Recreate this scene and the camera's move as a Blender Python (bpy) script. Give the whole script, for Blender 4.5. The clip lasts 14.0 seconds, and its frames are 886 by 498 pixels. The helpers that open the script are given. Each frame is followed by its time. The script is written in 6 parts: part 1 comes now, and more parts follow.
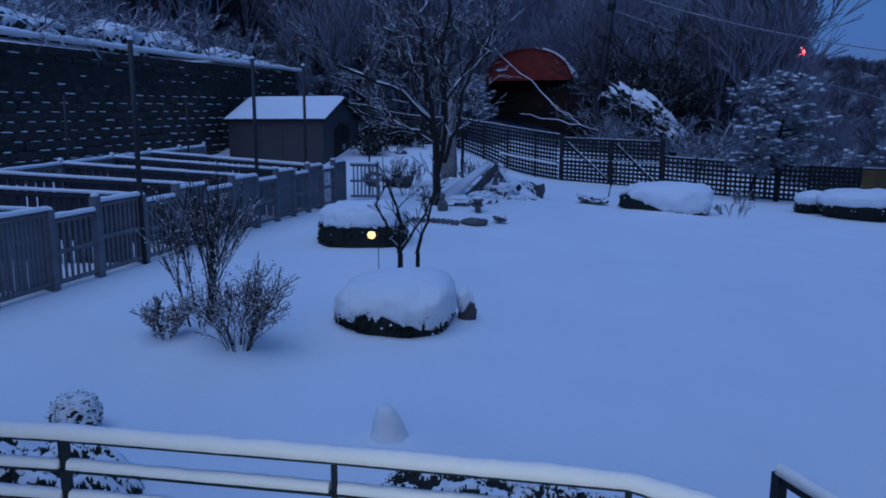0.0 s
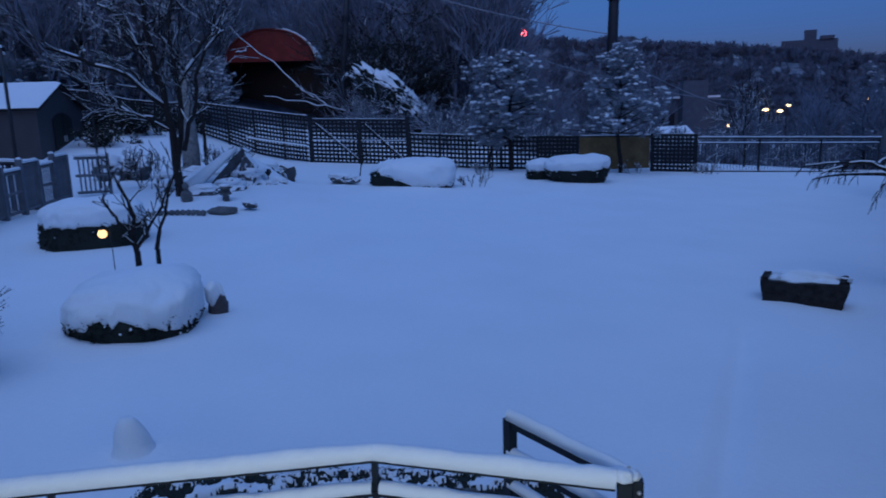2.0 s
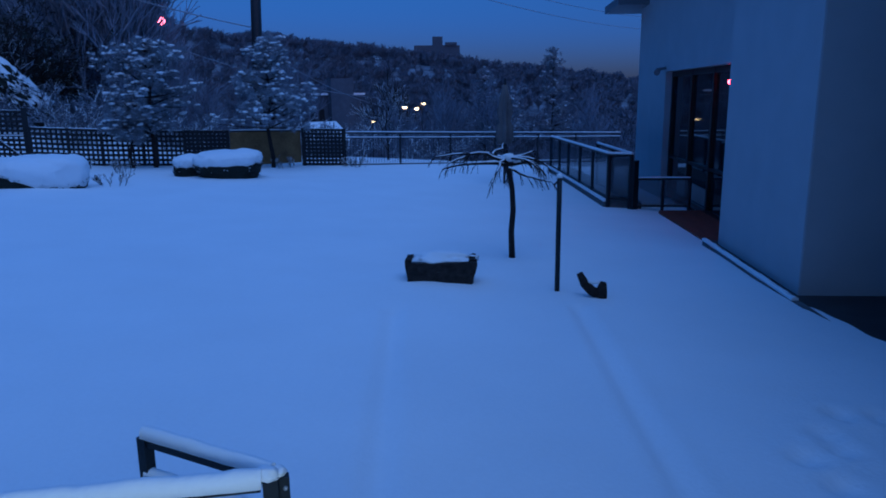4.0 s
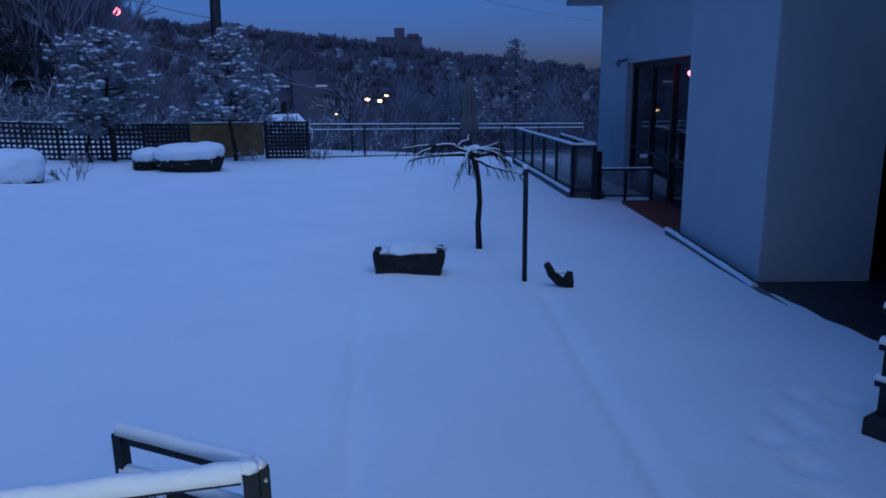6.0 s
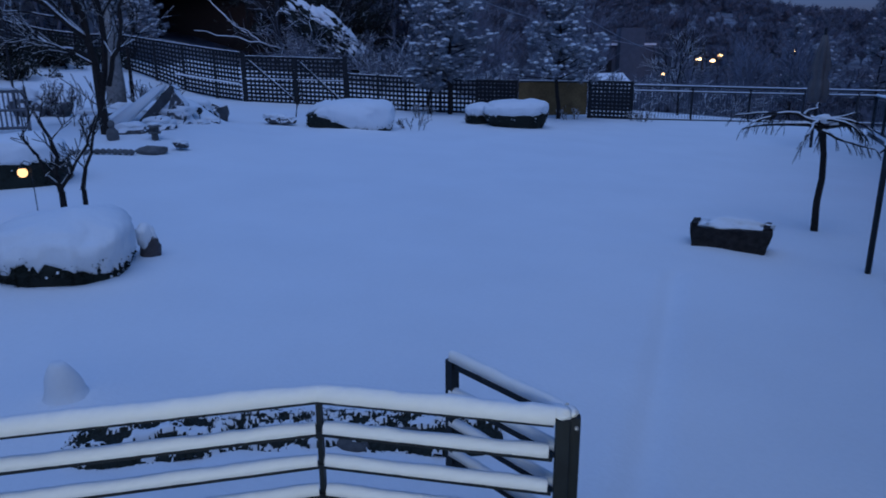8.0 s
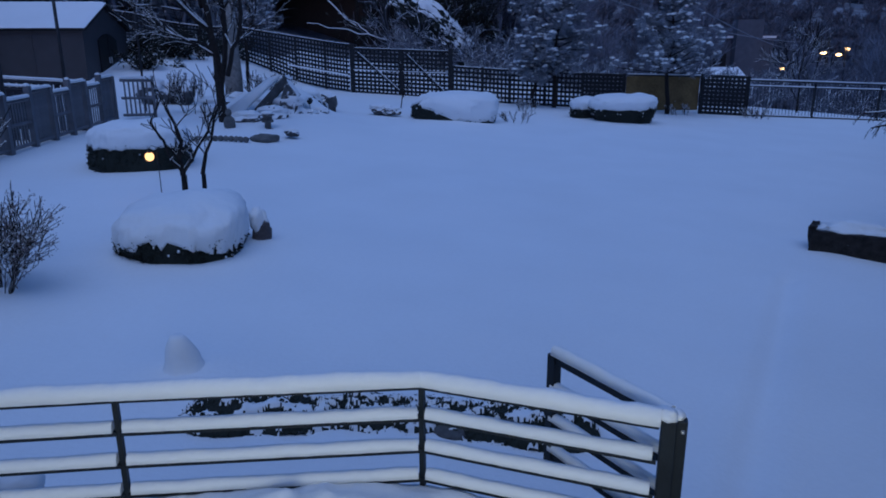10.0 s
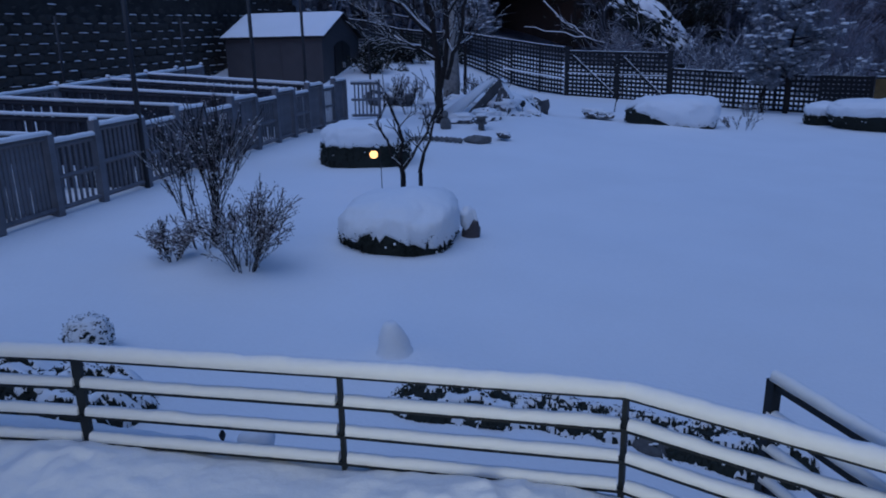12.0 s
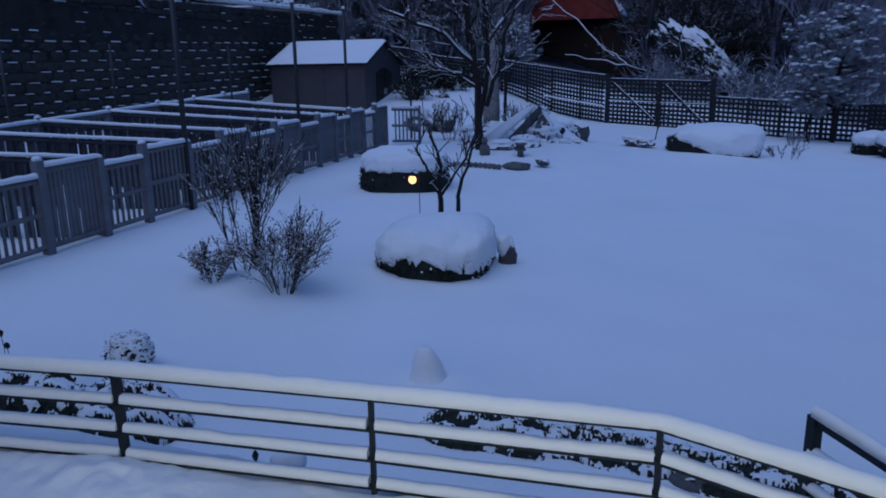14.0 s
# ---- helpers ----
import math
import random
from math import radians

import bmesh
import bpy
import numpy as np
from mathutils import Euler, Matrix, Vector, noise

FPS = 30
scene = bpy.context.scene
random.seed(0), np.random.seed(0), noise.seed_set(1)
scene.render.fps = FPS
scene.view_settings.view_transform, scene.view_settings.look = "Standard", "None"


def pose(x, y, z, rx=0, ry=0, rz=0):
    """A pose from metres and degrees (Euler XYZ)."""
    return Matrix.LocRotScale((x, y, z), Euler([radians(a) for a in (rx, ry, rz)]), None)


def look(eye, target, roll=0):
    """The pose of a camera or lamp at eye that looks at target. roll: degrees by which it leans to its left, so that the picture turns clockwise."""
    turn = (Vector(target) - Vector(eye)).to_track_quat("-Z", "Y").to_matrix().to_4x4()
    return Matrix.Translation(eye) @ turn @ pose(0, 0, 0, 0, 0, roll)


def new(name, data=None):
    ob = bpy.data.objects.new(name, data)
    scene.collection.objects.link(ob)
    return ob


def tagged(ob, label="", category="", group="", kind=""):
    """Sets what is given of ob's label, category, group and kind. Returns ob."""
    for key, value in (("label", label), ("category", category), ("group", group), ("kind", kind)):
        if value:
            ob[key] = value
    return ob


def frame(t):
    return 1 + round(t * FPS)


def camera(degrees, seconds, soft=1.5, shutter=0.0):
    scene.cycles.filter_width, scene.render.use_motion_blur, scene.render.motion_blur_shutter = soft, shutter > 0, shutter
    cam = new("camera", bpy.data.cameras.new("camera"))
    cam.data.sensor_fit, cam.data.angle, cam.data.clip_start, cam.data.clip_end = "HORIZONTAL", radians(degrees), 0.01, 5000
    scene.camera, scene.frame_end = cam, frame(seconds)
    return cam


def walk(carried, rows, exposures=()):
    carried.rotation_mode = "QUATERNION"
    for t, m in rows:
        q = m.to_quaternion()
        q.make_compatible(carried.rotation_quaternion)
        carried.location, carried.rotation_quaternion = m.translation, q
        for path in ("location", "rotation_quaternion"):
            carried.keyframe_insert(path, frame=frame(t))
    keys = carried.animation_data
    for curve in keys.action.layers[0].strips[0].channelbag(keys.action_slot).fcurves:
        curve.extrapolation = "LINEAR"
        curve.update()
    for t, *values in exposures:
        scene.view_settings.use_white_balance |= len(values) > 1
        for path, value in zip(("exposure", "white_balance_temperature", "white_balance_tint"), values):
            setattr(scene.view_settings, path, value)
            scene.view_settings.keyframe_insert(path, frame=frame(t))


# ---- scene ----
cam = camera(63.4, 14.0, 1.8, 0.2)
METRES, EYE, TILT, LEAN, TURN = 8.0, 1.5, 0.0, 0.0, 8.6
PATH = [
    (0, (0.078, -0.408, 2.486), (-0.41, 1.504, 2.158), 0.1),
    (0.5, (0.081, -0.411, 2.487), (-0.312, 1.519, 2.141), -1.1),
    (1, (0.117, -0.406, 2.491), (-0.153, 1.541, 2.121), -1.5),
    (1.5, (0.166, -0.377, 2.483), (0.067, 1.583, 2.101), -1.9),
    (2, (0.221, -0.347, 2.464), (0.382, 1.609, 2.077), -1.9),
    (2.5, (0.303, -0.391, 2.476), (0.648, 1.539, 2.082), -1.0),
    (3, (0.378, -0.359, 2.444), (0.999, 1.5, 2.045), -0.1),
    (3.5, (0.371, -0.308, 2.431), (1.321, 1.406, 2.029), -0.4),
    (6, (0.311, -0.3, 2.428), (1.418, 1.306, 1.987), -0.7),
    (6.5, (0.284, -0.312, 2.435), (1.22, 1.383, 1.936), -0.2),
    (7, (0.232, -0.342, 2.457), (0.925, 1.459, 1.93), -0.0),
    (7.5, (0.214, -0.316, 2.448), (0.692, 1.55, 1.911), 0.0),
    (8, (0.19, -0.342, 2.459), (0.517, 1.556, 1.918), -0.3),
    (8.5, (0.17, -0.335, 2.454), (0.346, 1.581, 1.911), -0.3),
    (11, (0.13, -0.368, 2.465), (0.048, 1.547, 1.894), 0.0),
    (11.5, (0.116, -0.381, 2.472), (-0.208, 1.509, 1.904), -0.7),
    (12, (0.102, -0.401, 2.472), (-0.39, 1.459, 1.926), -1.0),
    (12.5, (0.104, -0.397, 2.474), (-0.551, 1.423, 1.968), -1.9),
    (13, (0.098, -0.371, 2.457), (-0.595, 1.444, 1.98), -2.1),
    (13.5, (0.1, -0.379, 2.457), (-0.573, 1.444, 1.985), -1.5),
    (14, (0.124, -0.405, 2.475), (-0.474, 1.443, 1.999), -0.8),
]
# the film's own exposure and white balance drift as it pans
LOOKS = [(0.0, 1.49, 5040, 16), (1.5, 1.56, 5240, 17), (2.0, 1.43, 4920, 15.5), (2.3, 1.39, 4740, 15), (2.8, 1.19, 4040, 11), (3.6, 1.24, 4090, 11), (5.8, 1.54, 4740, 16), (7.0, 1.46, 5040, 16), (8.5, 1.42, 5190, 16.5), (11.0, 1.47, 5390, 17.5), (12.5, 1.5, 5590, 17.5), (14.0, 1.52, 5590, 17.5)]
walk(cam, [(t, look(eye, target, roll)) for t, eye, target, roll in PATH], LOOKS)

# ---- world, sun and exposure ----
GX, GY = -0.055, 0.018          # the yard's slope along x and y


def step(v):
    v = min(1.0, max(0.0, v))
    return v * v * (3 - 2 * v)


def ground_z(x, y):
    """Height of the land: the sloping yard, the bank at its back, the wooded hill, the valley and the far ridge."""
    z = GX * max(-15.0, min(24.0, x)) + GY * max(-4.0, min(34.0, y))
    z += 1.1 * step((-x - 3) / 6) * step((y - 21) / 8) * step((x + 16.2) / 1.4)
    r, az = math.hypot(x, y), math.degrees(math.atan2(x, max(y, 0.1)))
    left = step((15 - az) / 9)
    if y > 28:
        z += left * (0.32 * max(0.0, min(y, 130) - 47)) * step((y - 28) / 12) + left * 0.9 * step((y - 28 - 4 * step((-x - 4) / 2.5)) / 4)
    z += (1 - left) * (-8.5 * step((r - 31) / 45) + (28.5 - 0.55 * max(0.0, az - 18)) * step((r - 110) / 150)) * step((y - 10) / 25)
    if x < -15.05:
        z += (3.5 + 0.22 * min(45, -15.05 - x)) * step((-15.05 - x) / 0.4) * step((62 - y) / 34)
    if r > 60:
        z += 2.2 * noise.noise(Vector((x * 0.02, y * 0.02, 3.0)))
    return z


world = bpy.data.worlds.new("world")
scene.world = world
world.use_nodes = True
wn = world.node_tree.nodes
sky = wn.new("ShaderNodeTexSky")
sky.sky_type, sky.sun_disc = "NISHITA", False
sky.sun_elevation, sky.sun_rotation = radians(4), radians(190)
sky.ozone_density, sky.dust_density = 4.0, 1.0
# an overcast sky is up to three times brighter overhead than at the horizon
coord = wn.new("ShaderNodeTexCoord")
split = wn.new("ShaderNodeSeparateXYZ")
ramp = wn.new("ShaderNodeValToRGB")
ramp.color_ramp.elements[0].color, ramp.color_ramp.elements[1].color = (0.20, 0.21, 0.55, 1), (1.0, 1.0, 1.12, 1)
ramp.color_ramp.elements[1].position = 0.7
low = ramp.color_ramp.elements.new(0.16)
low.color = (0.37, 0.28, 0.33, 1)
mul = wn.new("ShaderNodeMixRGB")
mul.blend_type = "MULTIPLY"
mul.inputs[0].default_value = 1.0
wl = world.node_tree.links
wl.new(coord.outputs["Generated"], split.inputs[0])
wl.new(split.outputs["Z"], ramp.inputs[0])
wl.new(sky.outputs[0], mul.inputs[1])
wl.new(ramp.outputs[0], mul.inputs[2])
wl.new(mul.outputs[0], wn["Background"].inputs[0])
wn["Background"].inputs[1].default_value = 0.12
sun = new("sun", bpy.data.lights.new("sun", "SUN"))
sun.data.energy, sun.data.angle, sun.data.color = 0.25, radians(60), (0.75, 0.85, 1.0)
sun.matrix_world = pose(0, -10, 30, 20, 0, -10)


# ---- materials ----
def material(name, colour, rough=0.8, metal=0.0, vary=0.25, scale=6.0, bump=0.3, bump_scale=60.0, island=0.0, spec=0.3):
    """A procedural surface: base colour mottled at two scales, fine relief."""
    m = bpy.data.materials.new(name)
    m.use_nodes = True
    n, l = m.node_tree.nodes, m.node_tree.links
    b = n["Principled BSDF"]
    b.inputs["Roughness"].default_value, b.inputs["Metallic"].default_value = rough, metal
    b.inputs["Specular IOR Level"].default_value = spec
    tc = n.new("ShaderNodeTexCoord")
    big, fine = n.new("ShaderNodeTexNoise"), n.new("ShaderNodeTexNoise")
    big.inputs["Scale"].default_value, fine.inputs["Scale"].default_value = scale, bump_scale
    big.inputs["Detail"].default_value, fine.inputs["Detail"].default_value = 4, 3
    l.new(tc.outputs["Object"], big.inputs["Vector"])
    l.new(tc.outputs["Object"], fine.inputs["Vector"])
    add = n.new("ShaderNodeMath")
    add.operation = "ADD"
    l.new(big.outputs["Fac"], add.inputs[0])
    half = n.new("ShaderNodeMath")
    half.operation = "MULTIPLY_ADD"
    half.inputs[1].default_value, half.inputs[2].default_value = 0.5, -0.25
    l.new(fine.outputs["Fac"], half.inputs[0])
    l.new(half.outputs[0], add.inputs[1])
    last = add
    if island:
        inf = n.new("ShaderNodeObjectInfo")
        geo = n.new("ShaderNodeNewGeometry")
        both = n.new("ShaderNodeMath")
        both.operation = "ADD"
        l.new(inf.outputs["Random"], both.inputs[0])
        l.new(geo.outputs["Random Per Island"], both.inputs[1])
        more = n.new("ShaderNodeMath")
        more.operation = "MULTIPLY_ADD"
        more.inputs[1].default_value = island
        l.new(both.outputs[0], more.inputs[0])
        l.new(add.outputs[0], more.inputs[2])
        last = more
    r = n.new("ShaderNodeValToRGB")
    r.color_ramp.elements[0].position, r.color_ramp.elements[1].position = 0.25, 0.75 + island
    r.color_ramp.elements[0].color = (*[c * (1 - vary) for c in colour], 1)
    r.color_ramp.elements[1].color = (*[min(1, c * (1 + vary)) for c in colour], 1)
    l.new(last.outputs[0], r.inputs[0])
    l.new(r.outputs[0], b.inputs["Base Color"])
    if bump:
        bp = n.new("ShaderNodeBump")
        bp.inputs["Strength"].default_value, bp.inputs["Distance"].default_value = bump, 0.02
        l.new(fine.outputs["Fac"], bp.inputs["Height"])
        l.new(bp.outputs[0], b.inputs["Normal"])
    return m


def glow(name, colour, power):
    m = bpy.data.materials.new(name)
    m.use_nodes = True
    b = m.node_tree.nodes["Principled BSDF"]
    b.inputs["Base Color"].default_value = (*colour, 1)
    b.inputs["Emission Color"].default_value = (*colour, 1)
    b.inputs["Emission Strength"].default_value = power
    return m


SNOW = material("snow", (0.80, 0.81, 0.82), 0.85, vary=0.03, scale=0.7, bump=0.25, bump_scale=25, spec=0.15)
STEEL = material("dark_painted_steel", (0.010, 0.014, 0.018), 0.5, 0.0, 0.3, 8, 0.1, 120)
KENNEL = material("weathered_grey_wood", (0.15, 0.15, 0.162), 0.8, 0, 0.3, 5, 0.3, 70, 0.2)
LATTICE = material("dark_stained_lattice", (0.016, 0.017, 0.019), 0.7, 0, 0.3, 6, 0.2, 80, 0.2)
WALLBLOCK = material("dark_concrete_block", (0.042, 0.038, 0.033), 0.9, 0, 0.35, 4, 0.5, 40, 0.25)
EARTH = material("dark_earth", (0.03, 0.028, 0.025), 0.95, 0, 0.4, 3, 0.5, 30)
SHED = material("brown_grey_shed_panel", (0.064, 0.058, 0.060), 0.6, 0, 0.12, 3, 0.15, 90)
SHED_DARK = material("dark_shed_door", (0.012, 0.011, 0.011), 0.6, 0, 0.15, 3, 0.1, 90)
BARK = material("dark_wet_bark", (0.022, 0.018, 0.016), 0.9, 0, 0.4, 20, 0.6, 90)
LEAF = material("dark_evergreen_leaf", (0.013, 0.016, 0.012), 0.7, 0, 0.5, 30, 0.2, 80, 0.4)
NEEDLE = material("frosted_pine_needle", (0.22, 0.235, 0.265), 0.7, 0, 0.4, 20, 0.2, 80, 0.3)
STONE = material("grey_rock", (0.10, 0.10, 0.10), 0.9, 0, 0.5, 6, 0.6, 40, 0.2)
def dusted(name, colour, start=0.45):
    """Rough stone with snow settled on whatever faces up."""
    m = material(name, colour, 0.9, 0, 0.5, 6, 0.6, 40, 0.2)
    n, l = m.node_tree.nodes, m.node_tree.links
    b = n["Principled BSDF"]
    old = b.inputs["Base Color"].links[0].from_socket
    geo, xyz, nz = n.new("ShaderNodeNewGeometry"), n.new("ShaderNodeSeparateXYZ"), n.new("ShaderNodeTexNoise")
    nz.inputs["Scale"].default_value = 9.0
    tc = n.new("ShaderNodeTexCoord")
    l.new(tc.outputs["Object"], nz.inputs["Vector"])
    l.new(geo.outputs["Normal"], xyz.inputs[0])
    add = n.new("ShaderNodeMath")
    add.operation = "MULTIPLY_ADD"
    add.inputs[1].default_value = 0.9
    l.new(nz.outputs["Fac"], add.inputs[0])
    l.new(xyz.outputs["Z"], add.inputs[2])
    rg = n.new("ShaderNodeMapRange")
    rg.inputs["From Min"].default_value, rg.inputs["From Max"].default_value = start + 0.38, start + 0.5
    l.new(add.outputs[0], rg.inputs["Value"])
    mix = n.new("ShaderNodeMixRGB")
    mix.inputs[2].default_value = (0.80, 0.81, 0.82, 1)
    l.new(rg.outputs[0], mix.inputs[0])
    l.new(old, mix.inputs[1])
    l.new(mix.outputs[0], b.inputs["Base Color"])
    return m


SNOWSTONE = dusted("snow_dusted_rock", (0.075, 0.075, 0.078), 0.22)
RENDERED = material("white_wall_render", (0.41, 0.42, 0.44), 0.85, 0, 0.05, 1.5, 0.15, 90)
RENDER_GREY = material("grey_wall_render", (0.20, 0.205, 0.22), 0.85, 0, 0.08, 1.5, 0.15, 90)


# ---- building blocks ----
def box(bm, x0, y0, z0, x1, y1, z1):
    v = [bm.verts.new(p) for p in ((x0, y0, z0), (x1, y0, z0), (x1, y1, z0), (x0, y1, z0), (x0, y0, z1), (x1, y0, z1), (x1, y1, z1), (x0, y1, z1))]
    for q in ((3, 2, 1, 0), (4, 5, 6, 7), (0, 1, 5, 4), (1, 2, 6, 5), (2, 3, 7, 6), (3, 0, 4, 7)):
        bm.faces.new([v[i] for i in q])
    return v


def tube(bm, points, radii, sides=6, cap=True):
    """A tapered tube through points."""
    points = [Vector(p) for p in points]
    rings = []
    for i, p in enumerate(points):
        d = (points[min(i + 1, len(points) - 1)] - points[max(i - 1, 0)]).normalized()
        a = d.cross(Vector((0, 0, 1)) if abs(d.z) < 0.9 else Vector((1, 0, 0))).normalized()
        b = d.cross(a)
        rings.append([bm.verts.new(p + radii[i] * (math.cos(2 * math.pi * k / sides) * a + math.sin(2 * math.pi * k / sides) * b)) for k in range(sides)])
    for r, s in zip(rings, rings[1:]):
        for k in range(sides):
            bm.faces.new((r[k], r[(k + 1) % sides], s[(k + 1) % sides], s[k]))
    if cap and sides > 2:
        bm.faces.new(rings[0][::-1])
        bm.faces.new(rings[-1])


def mesh_of(name, bm, mat, smooth=False):
    me = bpy.data.meshes.new(name)
    bmesh.ops.recalc_face_normals(bm, faces=bm.faces[:])
    bm.to_mesh(me)
    bm.free()
    for m in (mat if isinstance(mat, (list, tuple)) else (mat,)):
        me.materials.append(m)
    if smooth:
        me.polygons.foreach_set("use_smooth", [True] * len(me.polygons))
    return me


UNCOUNTED = ("brush_tangle", "frost", "leafage", "needle_mass", "needle_snow", "clump_snow", "bud_snow", "branch_snow", "snow_lining", "limb_work")


def part(name, bm, mat, parent=None, label="", smooth=False):
    ob = new(name, mesh_of(name, bm, mat, smooth))
    ob.parent = parent
    return tagged(ob, label, kind="stuff" if name in UNCOUNTED else "")


def thing(name, label, category, m=None, group="", kind=""):
    """An Empty at a thing's base, that parents its parts."""
    ob = new(name)
    ob.empty_display_size = 0.1
    if m is not None:
        ob.matrix_basis = m
    return tagged(ob, label, category, group, kind)


def blob(bm, centre, size, rough=0.15, sub=3, freq=1.5, seed=0, flat=0.0):
    """An uneven rounded lump; flat: how much of its underside is cut level."""
    res = bmesh.ops.create_icosphere(bm, subdivisions=sub, radius=1)
    c, s = Vector(centre), Vector(size)
    for v in res["verts"]:
        k = 1 + rough * noise.noise(v.co * freq + Vector((seed * 7.1, seed * 3.3, 0))) + rough * 0.5 * noise.noise(v.co * freq * 2.7 + Vector((0, seed * 5.7, 9)))
        p = Vector((v.co.x * s.x * k, v.co.y * s.y * k, v.co.z * s.z * k))
        if flat and p.z < -s.z * (1 - flat):
            p.z = -s.z * (1 - flat)
        v.co = c + p
    return res["verts"]


def ridge(bm, p, q, width, height, steps=None, wave=0.25, seed=0, sides=6):
    """A rounded snow cap lying along the line p to q, uneven, with its flat underside on the line."""
    p, q = Vector(p), Vector(q)
    d = q - p
    steps = steps or max(2, int(d.length / 0.03))
    side = Vector((-d.y, d.x, 0)).normalized()
    rings = []
    for i in range(steps + 1):
        c = p + d * i / steps
        k = 1 + 0.6 * wave * noise.noise(c * 6) + 0.4 * wave * noise.noise(c * 19)
        crumb = 1 + 0.07 * noise.noise(c * 37) + 0.09 * noise.noise(c * 61)
        end = 1.0
        ring = []
        for j in range(sides + 1):
            a = math.pi * j / sides
            ring.append(bm.verts.new(c + side * (math.cos(a) * width / 2 * (0.85 + 0.15 * k) * crumb) + Vector((0, 0, max(0.0, math.sin(a)) ** 0.7 * height * k * end))))
        rings.append(ring)
    for r, s in zip(rings, rings[1:]):
        for j in range(sides):
            bm.faces.new((r[j], r[j + 1], s[j + 1], s[j]))
        bm.faces.new((r[0], s[0], s[-1], r[-1]))
    bm.faces.new([bm.verts.new(v.co) for v in rings[0]])
    bm.faces.new([bm.verts.new(v.co) for v in rings[-1][::-1]])


def sticks(name, segs, mats, sides=4):
    """Many tapered sticks in one mesh. segs: start, end, radius there, radius here, material slot."""
    verts, faces, slots = [], [], []
    ring = [(math.cos(2 * math.pi * k / sides), math.sin(2 * math.pi * k / sides)) for k in range(sides)]
    for p, q, r0, r1, slot in segs:
        d = (q - p).normalized()
        a = d.cross(Vector((0, 0, 1)) if abs(d.z) < 0.9 else Vector((1, 0, 0))).normalized()
        b = d.cross(a)
        n = len(verts)
        for c, r in ((p, r0), (q, r1)):
            verts += [tuple(c + a * (r * u) + b * (r * v)) for u, v in ring]
        for k in range(sides):
            faces.append((n + k, n + (k + 1) % sides, n + sides + (k + 1) % sides, n + sides + k))
            slots.append(slot)
        faces.append(tuple(range(n + sides, n + 2 * sides)))
        slots.append(slot)
    me = bpy.data.meshes.new(name)
    me.from_pydata(verts, [], faces)
    for m in (mats if isinstance(mats, (list, tuple)) else (mats,)):
        me.materials.append(m)
    me.polygons.foreach_set("material_index", slots)
    me.update()
    return me


def grow(rng, segs, base, way, length, radius, depth, spread=0.7, lift=0.15, kids=3, pieces=4, wander=0.16, fine=0.006):
    """A limb that wanders and forks; adds its sticks to segs."""
    p, d, r = Vector(base), Vector(way).normalized(), radius
    for i in range(pieces):
        d = (d + Vector((rng.uniform(-1, 1), rng.uniform(-1, 1), rng.uniform(-1, 1))) * wander + Vector((0, 0, lift * 0.3))).normalized()
        q = p + d * length / pieces
        r1 = max(fine, r * (1 - 0.55 / pieces) if depth else r * (1 - 0.9 / pieces))
        segs.append((p.copy(), q.copy(), r, r1, 0))
        if depth and i >= 1:
            for k in range(kids if i == pieces - 1 else max(1, kids - 2)):
                a = rng.uniform(0, 2 * math.pi)
                side = d.cross(Vector((math.cos(a), math.sin(a), 0.3))).normalized()
                w = (d + side * spread * rng.uniform(0.6, 1.3) + Vector((0, 0, lift))).normalized()
                grow(rng, segs, q, w, length * rng.uniform(0.5, 0.8), max(fine, r1 * rng.uniform(0.5, 0.75)), depth - 1, spread, lift, kids, max(2, pieces - 1), wander, fine)
        p, r = q, r1
    return segs


def snowed(segs, least=0.004, share=0.75, flat=0.85, thick=0.8, rng=None):
    """Strips of snow that lie on the sticks which are not too steep."""
    out = []
    for p, q, r0, r1, _ in segs:
        d = (q - p).normalized()
        if abs(d.z) < flat and r0 > least and rng.random() < share:
            up = Vector((0, 0, 1))
            out.append((p + up * r0 * 0.75, q + up * r1 * 0.75, max(0.003, r0 * thick), max(0.0025, r1 * thick), 0))
    return out


def mesh_part(name, me, parent, label=""):
    ob = new(name, me)
    ob.parent = parent
    return tagged(ob, label, kind="stuff" if name in UNCOUNTED else "")


def solid(name, label, category, bm, mat, m=None, smooth=False, group="", kind=""):
    ob = part(name, bm, mat, None, "", smooth)
    if m is not None:
        ob.matrix_basis = m
    return tagged(ob, label, category, group, kind)

# ---- the land ----
def spaced(parts):
    out = []
    for a, b, d in parts:
        n = max(1, round((b - a) / d))
        out += [a + (b - a) * i / n for i in range(n)]
    return out + [parts[-1][1]]


